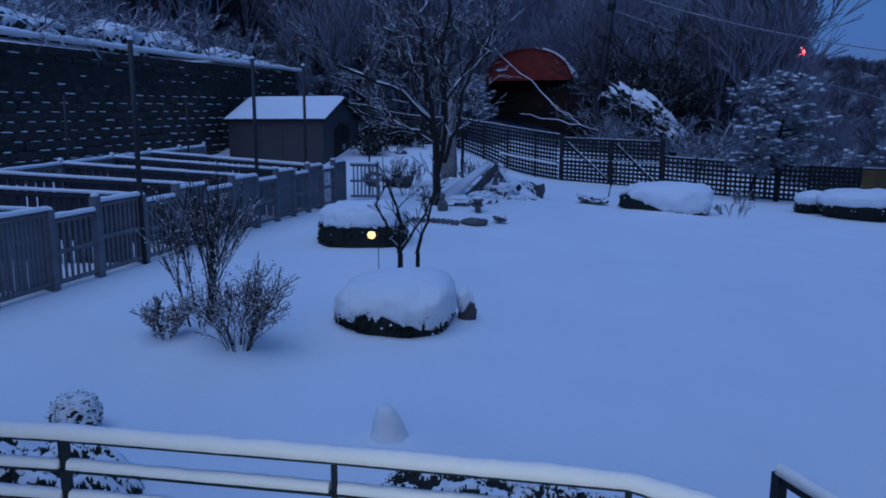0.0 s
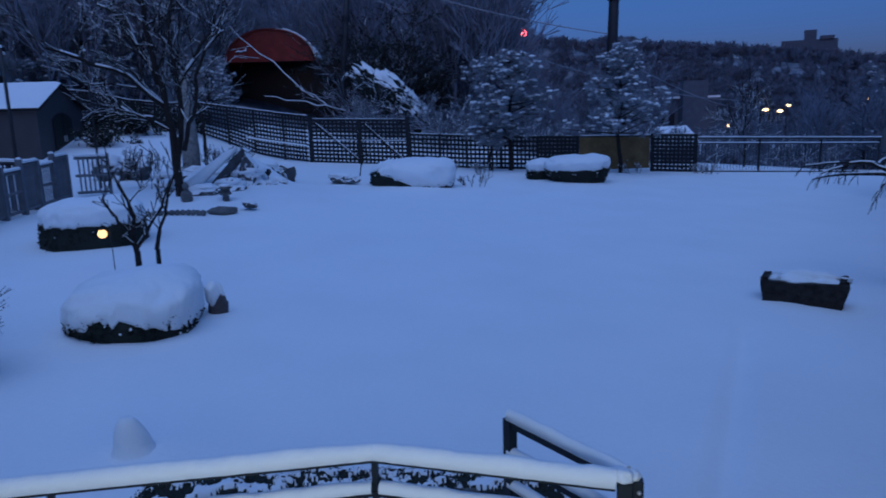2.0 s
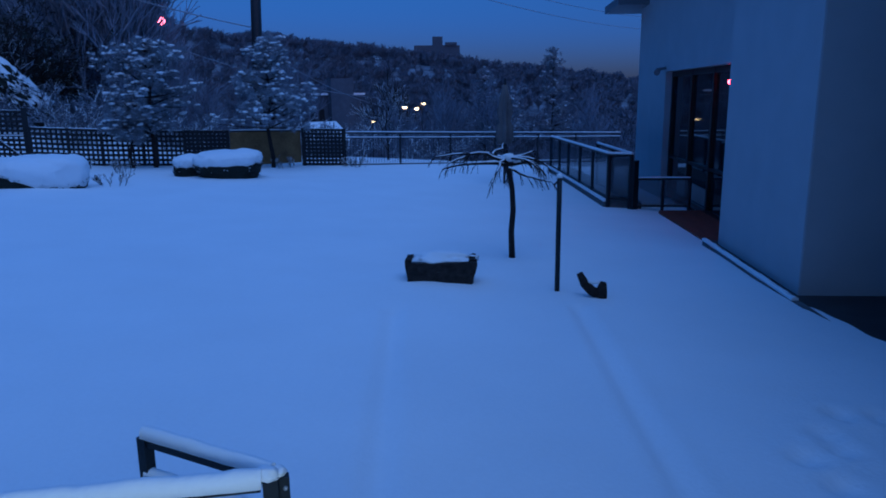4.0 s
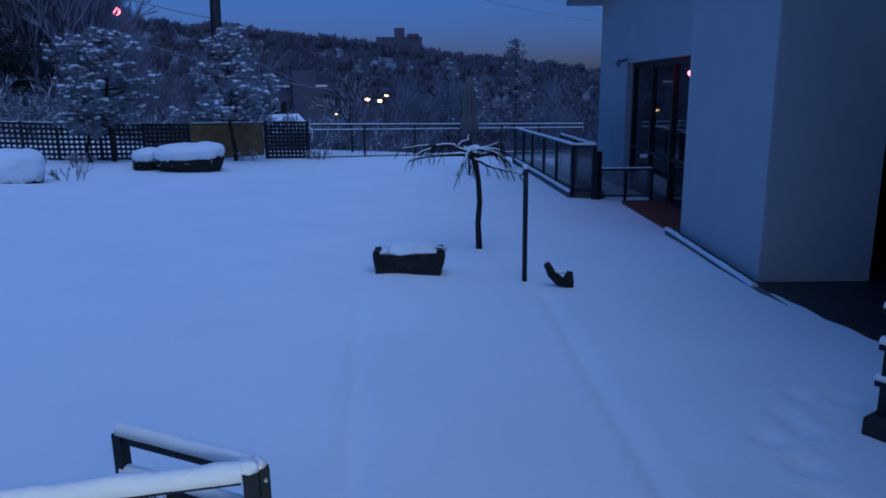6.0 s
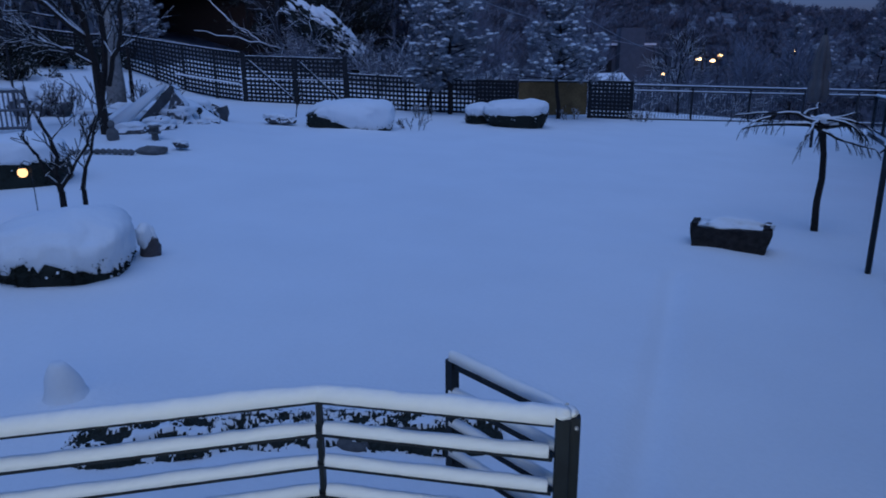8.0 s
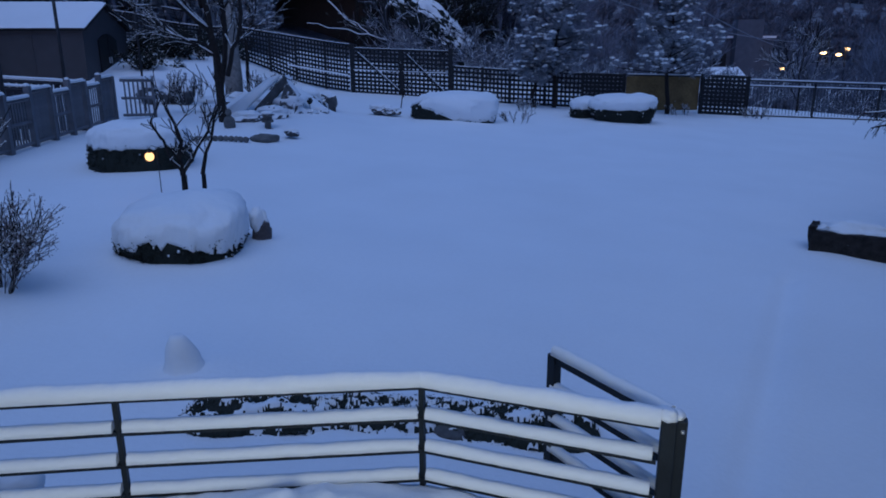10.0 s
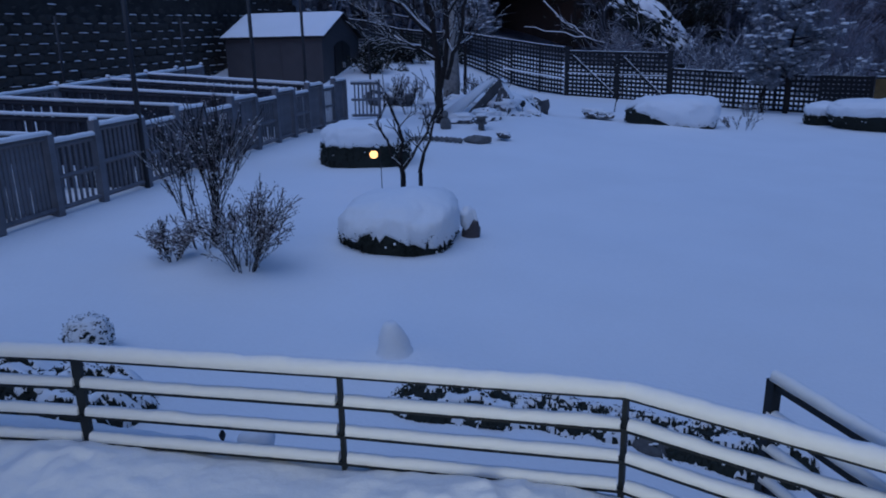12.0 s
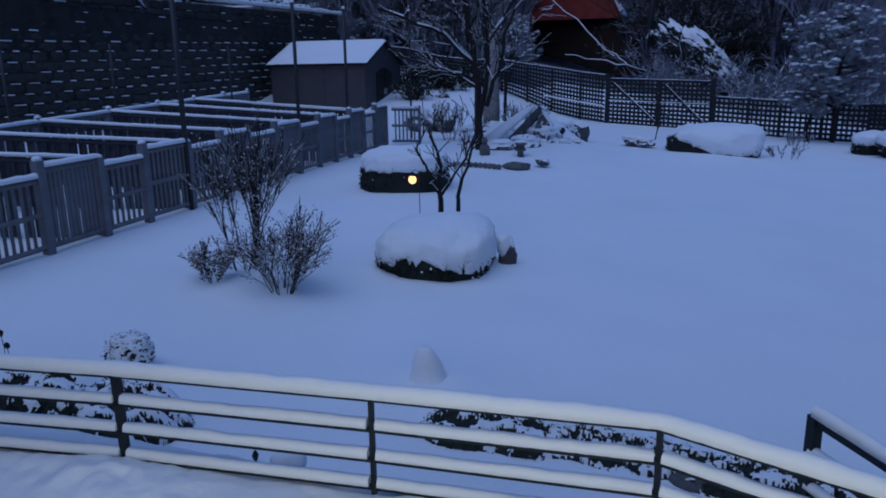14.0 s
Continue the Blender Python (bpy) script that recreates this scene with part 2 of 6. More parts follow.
def snow_relief(x, y):
    """Small shapes in the snow of the yard: wind waves, wheel ruts, footprints, the drifts at the shrubs."""
    z = 0.035 * noise.noise(Vector((x * 0.5, y * 0.5, 0))) + 0.008 * noise.noise(Vector((x * 2.1, y * 2.1, 5)))
    for ax, ay, bx, by in ((3.95, 6.62, 1.9, 3.0), (6.1, 5.75, 3.6, 1.9)):
        t = ((x - ax) * (bx - ax) + (y - ay) * (by - ay)) / ((bx - ax) ** 2 + (by - ay) ** 2)
        if -0.15 < t < 1.2:
            d = abs((x - ax) * (by - ay) - (y - ay) * (bx - ax)) / math.hypot(bx - ax, by - ay)
            z -= 0.045 * math.exp(-(d / 0.08) ** 2) - 0.02 * math.exp(-((d - 0.16) / 0.07) ** 2)
    for fx, fy in ((5.2, 2.43), (5.02, 2.05), (5.75, 2.62), (5.6, 2.4), (6.3, 2.8), (6.55, 2.6), (4.7, 1.7)):
        d = math.hypot(x - fx, y - fy)
        if d < 0.4:
            z -= 0.07 * math.exp(-(d / 0.1) ** 2) - 0.015 * math.exp(-((d - 0.2) / 0.07) ** 2)
    for fx, fy, h, w in ((-2.25, 7.3, 0.06, 1.0), (-4.2, 11.5, 0.06, 1.1), (-3.9, 5.95, 0.08, 0.7), (-3.4, 17.9, 0.22, 1.7), (-4.3, 18.7, 0.42, 0.6), (-2.95, 19.3, 0.40, 0.6), (-3.6, 19.4, 0.45, 0.7), (-1.5, 4.35, 0.10, 0.45), (0.0, 3.6, 0.07, 1.0), (-3.4, 2.9, 0.12, 0.8), (1.2, 19.2, 0.1, 1.2), (6.2, 21.6, 0.1, 1.3), (5.4, 8.1, 0.05, 0.7)):
        d = math.hypot(x - fx, y - fy)
        if d < 3 * w:
            z += h * math.exp(-(d / w) ** 2)
    return z


xs = spaced([(-400, -120, 40), (-120, -40, 8), (-40, -16, 1.5), (-16, -14.4, 0.2), (-14.4, -9, 0.45), (-9, 9, 0.1), (9, 24, 0.5), (24, 60, 3), (60, 150, 9), (150, 450, 40)])
ys = spaced([(-120, -20, 20), (-20, 1.5, 1.5), (1.5, 11, 0.1), (11, 36, 0.4), (36, 80, 2), (80, 150, 5), (150, 330, 12), (330, 600, 60)])
verts = [(x, y, ground_z(x, y) + (snow_relief(x, y) if -9 < x < 12 and 1 < y < 26 else 0.0)) for y in ys for x in xs]
w = len(xs)
me = bpy.data.meshes.new("ground")
me.from_pydata(verts, [], [(j * w + i, j * w + i + 1, (j + 1) * w + i + 1, (j + 1) * w + i) for j in range(len(ys) - 1) for i in range(w - 1)])
me.polygons.foreach_set("use_smooth", [True] * len(me.polygons))
WOODFLOOR = material("snow_and_brush_floor", (0.20, 0.205, 0.23), 0.95, 0, 0.45, 0.35, 0.6, 3)
me.materials.append(SNOW)
me.materials.append(WOODFLOOR)
me.update()
me.polygons.foreach_set("material_index", [1 if p.center.y > 33 or (p.center.x < -14.9 and p.center.y > 29) or p.center.x < -15.7 else 0 for p in me.polygons])
tagged(new("ground", me), "smooth untouched snow over the yard and hills", "snow ground", kind="structure")

# ---- the deck that the camera stands on, and its house ----
def deck_edge(x):
    """How far the terrace reaches out at x: its corner by the gate is cut off."""
    return 2.37 - 0.42 * max(0.0, x - 0.14)


bm = bmesh.new()
face = bm.faces.new([bm.verts.new((x, y, 0.30)) for x, y in ((-7.5, -3.2), (1.15, -3.2), (1.15, deck_edge(1.15)), (0.14, 2.37), (-7.5, 2.37))])
r = bmesh.ops.extrude_face_region(bm, geom=[face])
bmesh.ops.translate(bm, vec=(0, 0, 0.30), verts=[q for q in r["geom"] if isinstance(q, bmesh.types.BMVert)])
tagged(part("deck", bm, material("wet_grey_decking", (0.10, 0.095, 0.09), 0.7, 0, 0.3, 4, 0.3, 50)), "raised grey terrace under trodden snow", "terrace", kind="structure")
n, rows = 420, 170
verts = []
for j in range(rows + 1):
    for i in range(n + 1):
        x = -7.4 + 8.45 * i / n
        far_y = deck_edge(x) - 0.02
        y = -0.9 + (far_y + 0.9) * j / rows
        edge = min(1, (far_y - y) / 0.06 + 0.35)
        lump = 0.030 * noise.noise(Vector((x * 1.6, y * 1.6, 2))) + 0.024 * noise.noise(Vector((x * 4, y * 4, 1))) + 0.012 * noise.noise(Vector((x * 11, y * 11, 1))) + 0.008 * noise.noise(Vector((x * 25, y * 25, 1))) + 0.004 * noise.noise(Vector((x * 50, y * 50, 1)))
        z = 0.60 + edge * (0.040 + 0.65 * lump)
        crumbs = 1 + 0.6 * noise.noise(Vector((x * 9, y * 9, 7))) + 0.2 * noise.noise(Vector((x * 21, y * 21, 3)))
        z += edge * 0.07 * math.exp(-((x + 0.35) / 0.55) ** 2 - ((y - 2.05) / 0.22) ** 2) * crumbs
        z += edge * 0.06 * math.exp(-((x + 2.3) / 0.5) ** 2 - ((y - 1.97) / 0.18) ** 2) * crumbs
        verts.append((x, y, max(z, 0.603)))
me = bpy.data.meshes.new("deck_snow")
me.from_pydata(verts, [], [(j * (n + 1) + i, j * (n + 1) + i + 1, (j + 1) * (n + 1) + i + 1, (j + 1) * (n + 1) + i) for j in range(rows) for i in range(n)])
me.materials.append(SNOW)
me.polygons.foreach_set("use_smooth", [True] * len(me.polygons))
me.update()
tagged(new("deck_snow", me), "lumpy trodden snow on the terrace floor", "snow", kind="structure")

# the house wall behind the camera, with the lit window whose light falls on the terrace
bm = bmesh.new()
# the out-of-view stretch right of the window is added to shade the wing's pier
for b in ((-9, -1.5, 0, -3.2, -1.2, 6), (2.2, -1.5, 0, 10.5, -1.2, 6), (-3.2, -1.5, 2.9, 2.2, -1.2, 6), (-3.2, -1.5, 0, 2.2, -1.2, 0.7)):
    box(bm, b[0], b[1], b[2] - 0.6, b[3], b[4], b[5])
tagged(part("wall_house", bm, RENDERED), "unseen white house wall with a lit window, lengthened to shade the wing", "wall", kind="structure")
bm = bmesh.new()
box(bm, -3.2, -1.40, 0.7, 2.2, -1.38, 2.9)
GLASS = material("dark_glass", (0.010, 0.012, 0.016), 0.03, 0, 0.1, 1, 0, 10, spec=0.5)
win = tagged(part("window_1", bm, GLASS), "large house window beside the terrace", "window", kind="structure")
lamp = new("window_light", bpy.data.lights.new("window_light", "AREA"))
lamp.data.shape, lamp.data.size, lamp.data.size_y, lamp.data.energy, lamp.data.color = "RECTANGLE", 2.2, 1.2, 13.0, (1.0, 1.0, 0.74)
lamp.matrix_world = look((-0.2, -1.15, 1.4), (0.1, 2.2, 0.75))

# ---- the terrace railing ----
RA = [(-4.9, 1.80), (-3.62, 1.98), (-2.35, 2.14), (-1.075, 2.244), (0.138, 2.315), (1.012, 1.966)]
BARS = (1.109, 0.963, 0.816, 0.678)
rail = thing("terrace_railing", "dark painted steel railing with thick snow lying on its bars", "railing")
for i, (x, y) in enumerate(RA[:-1]):
    bm = bmesh.new()
    h = 0.026 if i == 2 else 0.012
    a = math.atan2(RA[i + 1][1] - y, RA[i + 1][0] - x)
    v = box(bm, -h * 0.9, -0.012, 0.60, h * 0.9, 0.012, 1.10)
    bmesh.ops.transform(bm, matrix=pose(x, y, 0, 0, 0, math.degrees(a)), verts=v)
    part("post", bm, STEEL, rail)
for k, z in enumerate(BARS):
    for i, (p, q) in enumerate(zip(RA, RA[1:])):
        bm = bmesh.new()
        d = Vector((q[0] - p[0], q[1] - p[1], 0))
        a = math.degrees(math.atan2(d.y, d.x))
        v = box(bm, 0.005, -0.018, -0.019, d.length - 0.005, 0.018, 0.0)
        bmesh.ops.transform(bm, matrix=pose(p[0], p[1], z, 0, 0, a), verts=v)
        part("rail_bar", bm, STEEL, rail)
        bm = bmesh.new()
        u = d.normalized()
        inset = 0.0 if k == 0 else 0.02
        ridge(bm, (p[0] + u.x * inset, p[1] + u.y * inset, z + 0.001), (q[0] - u.x * inset, q[1] - u.y * inset, z + 0.001), 0.074 if k == 0 else 0.056, 0.062 if k == 0 else 0.042, wave=0.22, seed=k * 7 + i, sides=8)
        part("snow_cap", bm, SNOW, rail, "thick soft snow on the bar", True)

# end post and the little gate that stands open outwards
gate = thing("terrace_gate", "small dark steel gate, standing open, with snow on its bars", "gate")
for nm, px, half in (("gate_post", 1.040, 0.027), ("hinge_stile", 1.088, 0.020)):
    bm = bmesh.new()
    box(bm, -half, -half, 0.0, half, half, 1.125)
    bmesh.ops.bevel(bm, geom=bm.edges[:], offset=0.003, segments=1, affect="EDGES")
    bmesh.ops.transform(bm, matrix=pose(px, 1.962, 0, 0, 0, -16), verts=bm.verts[:])
    part(nm, bm, STEEL, gate)
bm = bmesh.new()
blob(bm, (1.035, 1.972, 1.138), (0.040, 0.042, 0.030), 0.3, 3, 2, 5, 0.6)
blob(bm, (1.075, 1.985, 1.130), (0.030, 0.034, 0.022), 0.3, 3, 2, 8, 0.6)
part("snow_cap", bm, SNOW, gate, "", True)
bm = bmesh.new()
bmesh.ops.create_uvsphere(bm, u_segments=8, v_segments=6, radius=0.009, matrix=Matrix.Translation((1.086, 1.940, 1.085)))
part("latch_bolt", bm, material("galvanised_steel", (0.4, 0.4, 0.4), 0.4, 0.6), gate, "small bright bolt on the post")
FX, FY = 0.728, 2.555
d = Vector((FX - 1.06, FY - 1.99, 0))
a = math.degrees(math.atan2(d.y, d.x))
bm = bmesh.new()
v = box(bm, -0.022, -0.022, 0.56, 0.022, 0.022, 1.12)
bmesh.ops.transform(bm, matrix=pose(FX, FY, 0, 0, 0, a), verts=v)
part("gate_stile", bm, STEEL, gate)
for k, z in enumerate((1.12, 0.955, 0.80, 0.645)):
    bm = bmesh.new()
    v = box(bm, 0.0, -0.014, -0.036, d.length - 0.02, 0.014, 0.0)
    bmesh.ops.transform(bm, matrix=pose(1.06, 1.99, z, 0, 0, a), verts=v)
    part("gate_bar", bm, STEEL, gate)
    bm = bmesh.new()
    ridge(bm, (1.06, 1.99, z + 0.001), (FX, FY, z + 0.001), 0.05, 0.045 if k == 0 else 0.035, wave=0.3, seed=k + 40)
    part("snow_cap", bm, SNOW, gate, "", True)

# the stair railing at the far side of the terrace steps
stair = thing("stair_railing", "dark steel stair rail post with snow on its short bars", "railing")
bm = bmesh.new()
box(bm, 6.10, 2.02, -0.16, 6.16, 2.08, 0.86)
part("post", bm, STEEL, stair)
bm = bmesh.new()
box(bm, 5.98, 0.9, -0.6, 7.6, 2.12, -0.15)
part("plinth", bm, material("dark_stone_plinth", (0.03, 0.03, 0.03), 0.9, 0, 0.3, 5, 0.4, 40), stair, "dark stone plinth")
for z in (0.14, 0.44, 0.73):
    bm = bmesh.new()
    box(bm, 6.09, 0.9, z - 0.05, 6.17, 2.12, z)
    part("rail_bar", bm, STEEL, stair)
    bm = bmesh.new()
    ridge(bm, (6.13, 0.9, z + 0.001), (6.13, 2.12, z + 0.001), 0.10, 0.05, seed=z * 9)
    part("snow_cap", bm, SNOW, stair, "", True)

# ---- the retaining wall ----
retain = thing("retaining_wall", "tall dark block retaining wall with snow on its ledges", "retaining wall", kind="structure")
bm = bmesh.new()
box(bm, -15.5, -6, 0.0, -15.12, 31.5, 4.3)
part("wall_core", bm, EARTH, retain)
rng = random.Random(5)
block_mesh = []
for k in range(6):
    bm = bmesh.new()
    box(bm, -0.2, -0.296, -0.124, 0.03, 0.296, 0.124)
    bmesh.ops.subdivide_edges(bm, edges=[e for e in bm.edges if all(q.co.x > 0 for q in e.verts)], cuts=2, use_grid_fill=True)
    for q in bm.verts:
        if q.co.x > 0:
            q.co.x += 0.06 * (1 - (q.co.y / 0.30) ** 2) * (1 - 0.5 * (q.co.z / 0.124) ** 2) + rng.uniform(-0.02, 0.03)
            q.co.y *= 0.985 + rng.uniform(-0.015, 0.01)
            q.co.z *= 0.97 + rng.uniform(-0.06, 0.02)
    block_mesh.append(mesh_of("block", bm, WALLBLOCK))
blocks = []
for row in range(15):
    for col in range(51):
        y = 1.0 + col * 0.60 + (0.3 if row % 2 else 0)
        if y < 31.4:
            blocks.append((row, y, 0.95 + row * 0.25 + 0.028 * (y - 12)))
ledge, rest_v, rest_f = bmesh.new(), [], []
for i, (row, y, z) in enumerate(blocks):
    x = -15.0 - row * 0.02 + rng.uniform(-0.015, 0.015)
    if 10.2 < y < 22 and row > 1:
        ob = new("block", block_mesh[i % 6])
        ob.parent = retain
        ob.location = (x, y, z)
    else:
        n0, src = len(rest_v), block_mesh[i % 6]
        rest_v += [(q.co.x + x, q.co.y + y, q.co.z + z) for q in src.vertices]
        rest_f += [tuple(k + n0 for k in q.vertices) for q in src.polygons]
    if row > 1 and y > 8 and rng.random() < (0.8 if row < 10 else 0.3):
        a = y + rng.uniform(-0.22, -0.08)
        ridge(ledge, (x + 0.095, a, z + 0.118), (x + 0.095, a + rng.uniform(0.12, 0.32), z + 0.118), 0.075, rng.uniform(0.012, 0.032), steps=5, seed=i)
part("ledge_snow", ledge, SNOW, retain, "thin lines of snow on the block ledges")["kind"] = "stuff"
me = bpy.data.meshes.new("block_rest")
me.from_pydata(rest_v, [], rest_f)
me.materials.append(WALLBLOCK)
me.update()
tagged(mesh_part("block_rest", me, retain), kind="stuff")
bm = bmesh.new()
ridge(bm, (-15.25, 0, 4.55), (-15.25, 31.8, 5.20), 0.5, 0.16, steps=160, wave=0.5, seed=3)
part("snow_cap", bm, SNOW, retain, "", True)

# ---- the kennel runs ----
# divider boards are darker and bluer than the front pickets
DIVIDER = material("dark_divider_boarding", (0.055, 0.056, 0.066), 0.85, 0, 0.3, 5, 0.3, 60)
ken = thing("kennel_runs", "row of grey picket kennel runs with snow on every top rail", "kennel fence")
KY = [3.3, 4.18, 5.03, 5.91, 6.83, 7.65, 8.61, 9.46, 10.23, 11.15, 12.02, 12.88, 13.65, 14.42, 15.15, 15.9, 16.6]
def kx(y):
    return -6.72 - 0.012 * (y - 5)
def kpost(x, y, h, half=0.045):
    g = ground_z(x, y)
    bm = bmesh.new()
    box(bm, x - half, y - half, g - 0.1, x + half, y + half, g + h)
    p = part("post", bm, KENNEL, ken)
    bm = bmesh.new()
    blob(bm, (x, y, g + h + 0.012), (half * 1.1, half * 1.1, 0.038), 0.3, 2, 1.5, y, 0.5)
    part("post_snow", bm, SNOW, p, "", True)
picket = {}
def kpanel(x0, y0, x1, y1, h, dense, low=0.06):
    """A picket panel between two posts: rails, pickets, the snow on top."""
    a, b = Vector((x0, y0, ground_z(x0, y0))), Vector((x1, y1, ground_z(x1, y1)))
    d = b - a
    u = Vector((d.x, d.y, 0)).normalized()
    n = Vector((-u.y, u.x, 0))
    for z in (low + 0.04, h * 0.52, h - 0.05):
        if dense and 0.3 < z < h - 0.2:
            continue
        bm = bmesh.new()
        tube(bm, (a + Vector((0, 0, z)), b + Vector((0, 0, z))), (0.032, 0.032), 4)
        part("panel_rail", bm, KENNEL, ken)
    count = max(2, int(d.length / (0.066 if dense else 0.095)))
    for i in range(1, count):
        c = a + d * i / count
        key = (round(h, 2), dense)
        if key not in picket:
            bm = bmesh.new()
            wd = 0.021 if dense else 0.018
            box(bm, -0.009, -wd, low, 0.009, wd, h - 0.04)
            picket[key] = mesh_of("picket", bm, KENNEL)
        ob = new("picket", picket[key])
        ob.parent = ken
        ob.matrix_basis = pose(c.x + n.x * 0.03, c.y + n.y * 0.03, c.z, 0, 0, math.degrees(math.atan2(u.y, u.x)) - 90)
    bm = bmesh.new()
    ridge(bm, a + Vector((0, 0, h - 0.01)), b + Vector((0, 0, h - 0.01)), 0.10, 0.06, steps=10, wave=0.3, seed=y0 * 3)
    part("rail_snow", bm, SNOW, ken, "", True)
for i, y in enumerate(KY):
    kpost(kx(y), y, 1.10 if i % 2 else 1.02, 0.05)
for i, (a, b) in enumerate(zip(KY, KY[1:])):
    kpanel(kx(a), a + 0.05, kx(b), b - 0.05, 1.03 if i % 2 else 0.92, i % 2 == 1 and i != 5)
kpanel(-6.86, 17.05, -6.28, 17.45, 0.95, False)
kpost(-6.26, 17.47, 1.0, 0.03)
def bx(y):
    return -9.35 - 0.18 * (y - 7.3)
def back_end(y):
    yb = y - 1.55 + 0.08 * max(0.0, y - 10)
    return bx(yb), yb
for i, y in enumerate(KY[::2] + [18.0]):
    b = back_end(y)
    if i < 8:
        bm = bmesh.new()
        ga, gb = ground_z(kx(y), y), ground_z(*b)
        p, q = Vector((kx(y) - 0.05, y, ga + 1.0)), Vector((b[0], b[1], gb + 1.13))
        tube(bm, (p - Vector((0, 0, 0.05)), q - Vector((0, 0, 0.05))), (0.035, 0.035), 4)
        part("divider_rail", bm, DIVIDER, ken)
        count = int((q - p).length / 0.13)
        for k in range(count):
            c = p.lerp(q, (k + 0.5) / count)
            bm = bmesh.new()
            box(bm, c.x - 0.058, c.y + 0.02, c.z - 1.02, c.x + 0.058, c.y + 0.04, c.z - 0.02)
            part("divider_board", bm, DIVIDER, ken)
        bm = bmesh.new()
        ridge(bm, (kx(y) - 0.05, y, ga + 1.0), (b[0], b[1], gb + 1.13), 0.085, 0.05, steps=24, wave=0.25, seed=i + 90)
        part("rail_snow", bm, SNOW, ken, "", True)
    kpost(b[0], b[1], 1.18)
ends = [back_end(y) for y in KY[::2] + [18.0]]
for i, (p, q) in enumerate(zip(ends, ends[1:])):
    bm = bmesh.new()
    ga, gb = ground_z(*p), ground_z(*q)
    tube(bm, ((*p, ga + 1.08), (*q, gb + 1.08)), (0.04, 0.04), 4)
    part("panel_rail", bm, KENNEL, ken)
    bm = bmesh.new()
    tube(bm, ((*p, ga + 0.15), (*q, gb + 0.15)), (0.04, 0.04), 4)
    part("panel_rail", bm, KENNEL, ken)
    bm = bmesh.new()
    ridge(bm, (*p, ga + 1.11), (*q, gb + 1.11), 0.10, 0.06, steps=14, wave=0.3, seed=i + 70)
    part("rail_snow", bm, SNOW, ken, "", True)
    for k in range(1, 12):
        t = k / 12
        c = (p[0] + (q[0] - p[0]) * t, p[1] + (q[1] - p[1]) * t)
        ob = new("picket", picket[(1.03, True)])
        ob.parent = ken
        ob.location = (c[0], c[1], ground_z(*c) + 0.05)
POLE = material("grey_metal_pole", (0.032, 0.032, 0.035), 0.5, 0.2, 0.2, 6, 0.1, 60)
for x, y, h, r in ((-6.70, 4.9, 3.3, 0.04), (-6.74, 8.56, 3.2, 0.04), (-6.80, 12.09, 3.2, 0.038), (-6.86, 14.42, 3.22, 0.036), (-6.9, 18.6, 3.4, 0.03), (-9.5, 8.1, 2.35, 0.026), (-10.0, 10.9, 2.35, 0.026), (-10.6, 15.6, 2.35, 0.026)):
    g = ground_z(x, y)
    pole = thing("kennel_pole", "tall thin dark metal pole beside the kennel runs", "pole", group="kennel poles")
    bm = bmesh.new()
    tube(bm, ((x, y, g - 0.1), (x, y, g + h)), (r, r * 0.9), 8)
    part("shaft", bm, POLE, pole, "", True)
    if r > 0.029:
        bm = bmesh.new()
        blob(bm, (x, y, g + h + 0.015), (r * 1.15, r * 1.15, 0.035), 0.25, 2)
        part("snow_cap", bm, SNOW, pole, "", True)

# ---- the shed ----
shed = thing("garden_shed", "brown-grey plastic shed with a snowed gable roof and double door", "shed")
X0, X1, Y0, Y1, Z0, ZE, ZR = -14.15, -10.42, 23.5, 27.0, 1.0, 2.84, 3.66
ym = (Y0 + Y1) / 2
bm = bmesh.new()
box(bm, X0, Y0, Z0, X1, Y1, ZE)
part("wall", bm, SHED, shed)
for x in (X0, X1 - 0.06):
    bm = bmesh.new()
    vs = [bm.verts.new(p) for p in ((x, Y0, ZE), (x, Y1, ZE), (x, ym, ZR - 0.08))]
    ws = [bm.verts.new((v.co.x + 0.06, v.co.y, v.co.z)) for v in vs]
    bm.faces.new(vs)
    bm.faces.new(ws)
    for k in range(3):
        bm.faces.new((vs[k], vs[(k + 1) % 3], ws[(k + 1) % 3], ws[k]))
    part("gable", bm, SHED, shed)
for s in (-1, 1):
    bm = bmesh.new()
    ye, yr = ym + s * (Y1 - ym + 0.12), ym
    prof = [(ye, ZE - 0.06), (yr, ZR - 0.06), (yr, ZR), (ye, ZE + 0.0)]
    a = [bm.verts.new((X0 - 0.12, y, z)) for y, z in prof]
    b = [bm.verts.new((X1 + 0.15, y, z)) for y, z in prof]
    bm.faces.new(a)
    bm.faces.new(b)
    for k in range(4):
        bm.faces.new((a[k], a[(k + 1) % 4], b[(k + 1) % 4], b[k]))
    roof = part("roof", bm, SHED_DARK, shed)
    bm = bmesh.new()
    n1, n2 = 40, 14
    g = [[bm.verts.new((X0 - 0.13 + (X1 - X0 + 0.27) * i / n1, ye + (yr - ye) * j / n2 - s * 0.0, ZE + 0.004 + (ZR - ZE) * j / n2 + 0.075 * min(1, (j + 0.6) / 2, (i + 0.5) / 2, (n1 - i + 0.5) / 2) + 0.012 * noise.noise(Vector((i * 0.5, j * 0.5, s))))) for j in range(n2 + 1)] for i in range(n1 + 1)]
    for i in range(n1):
        for j in range(n2):
            bm.faces.new((g[i][j], g[i + 1][j], g[i + 1][j + 1], g[i][j + 1]))
    part("roof_snow", bm, SNOW, roof, "even snow on the roof slope", True)
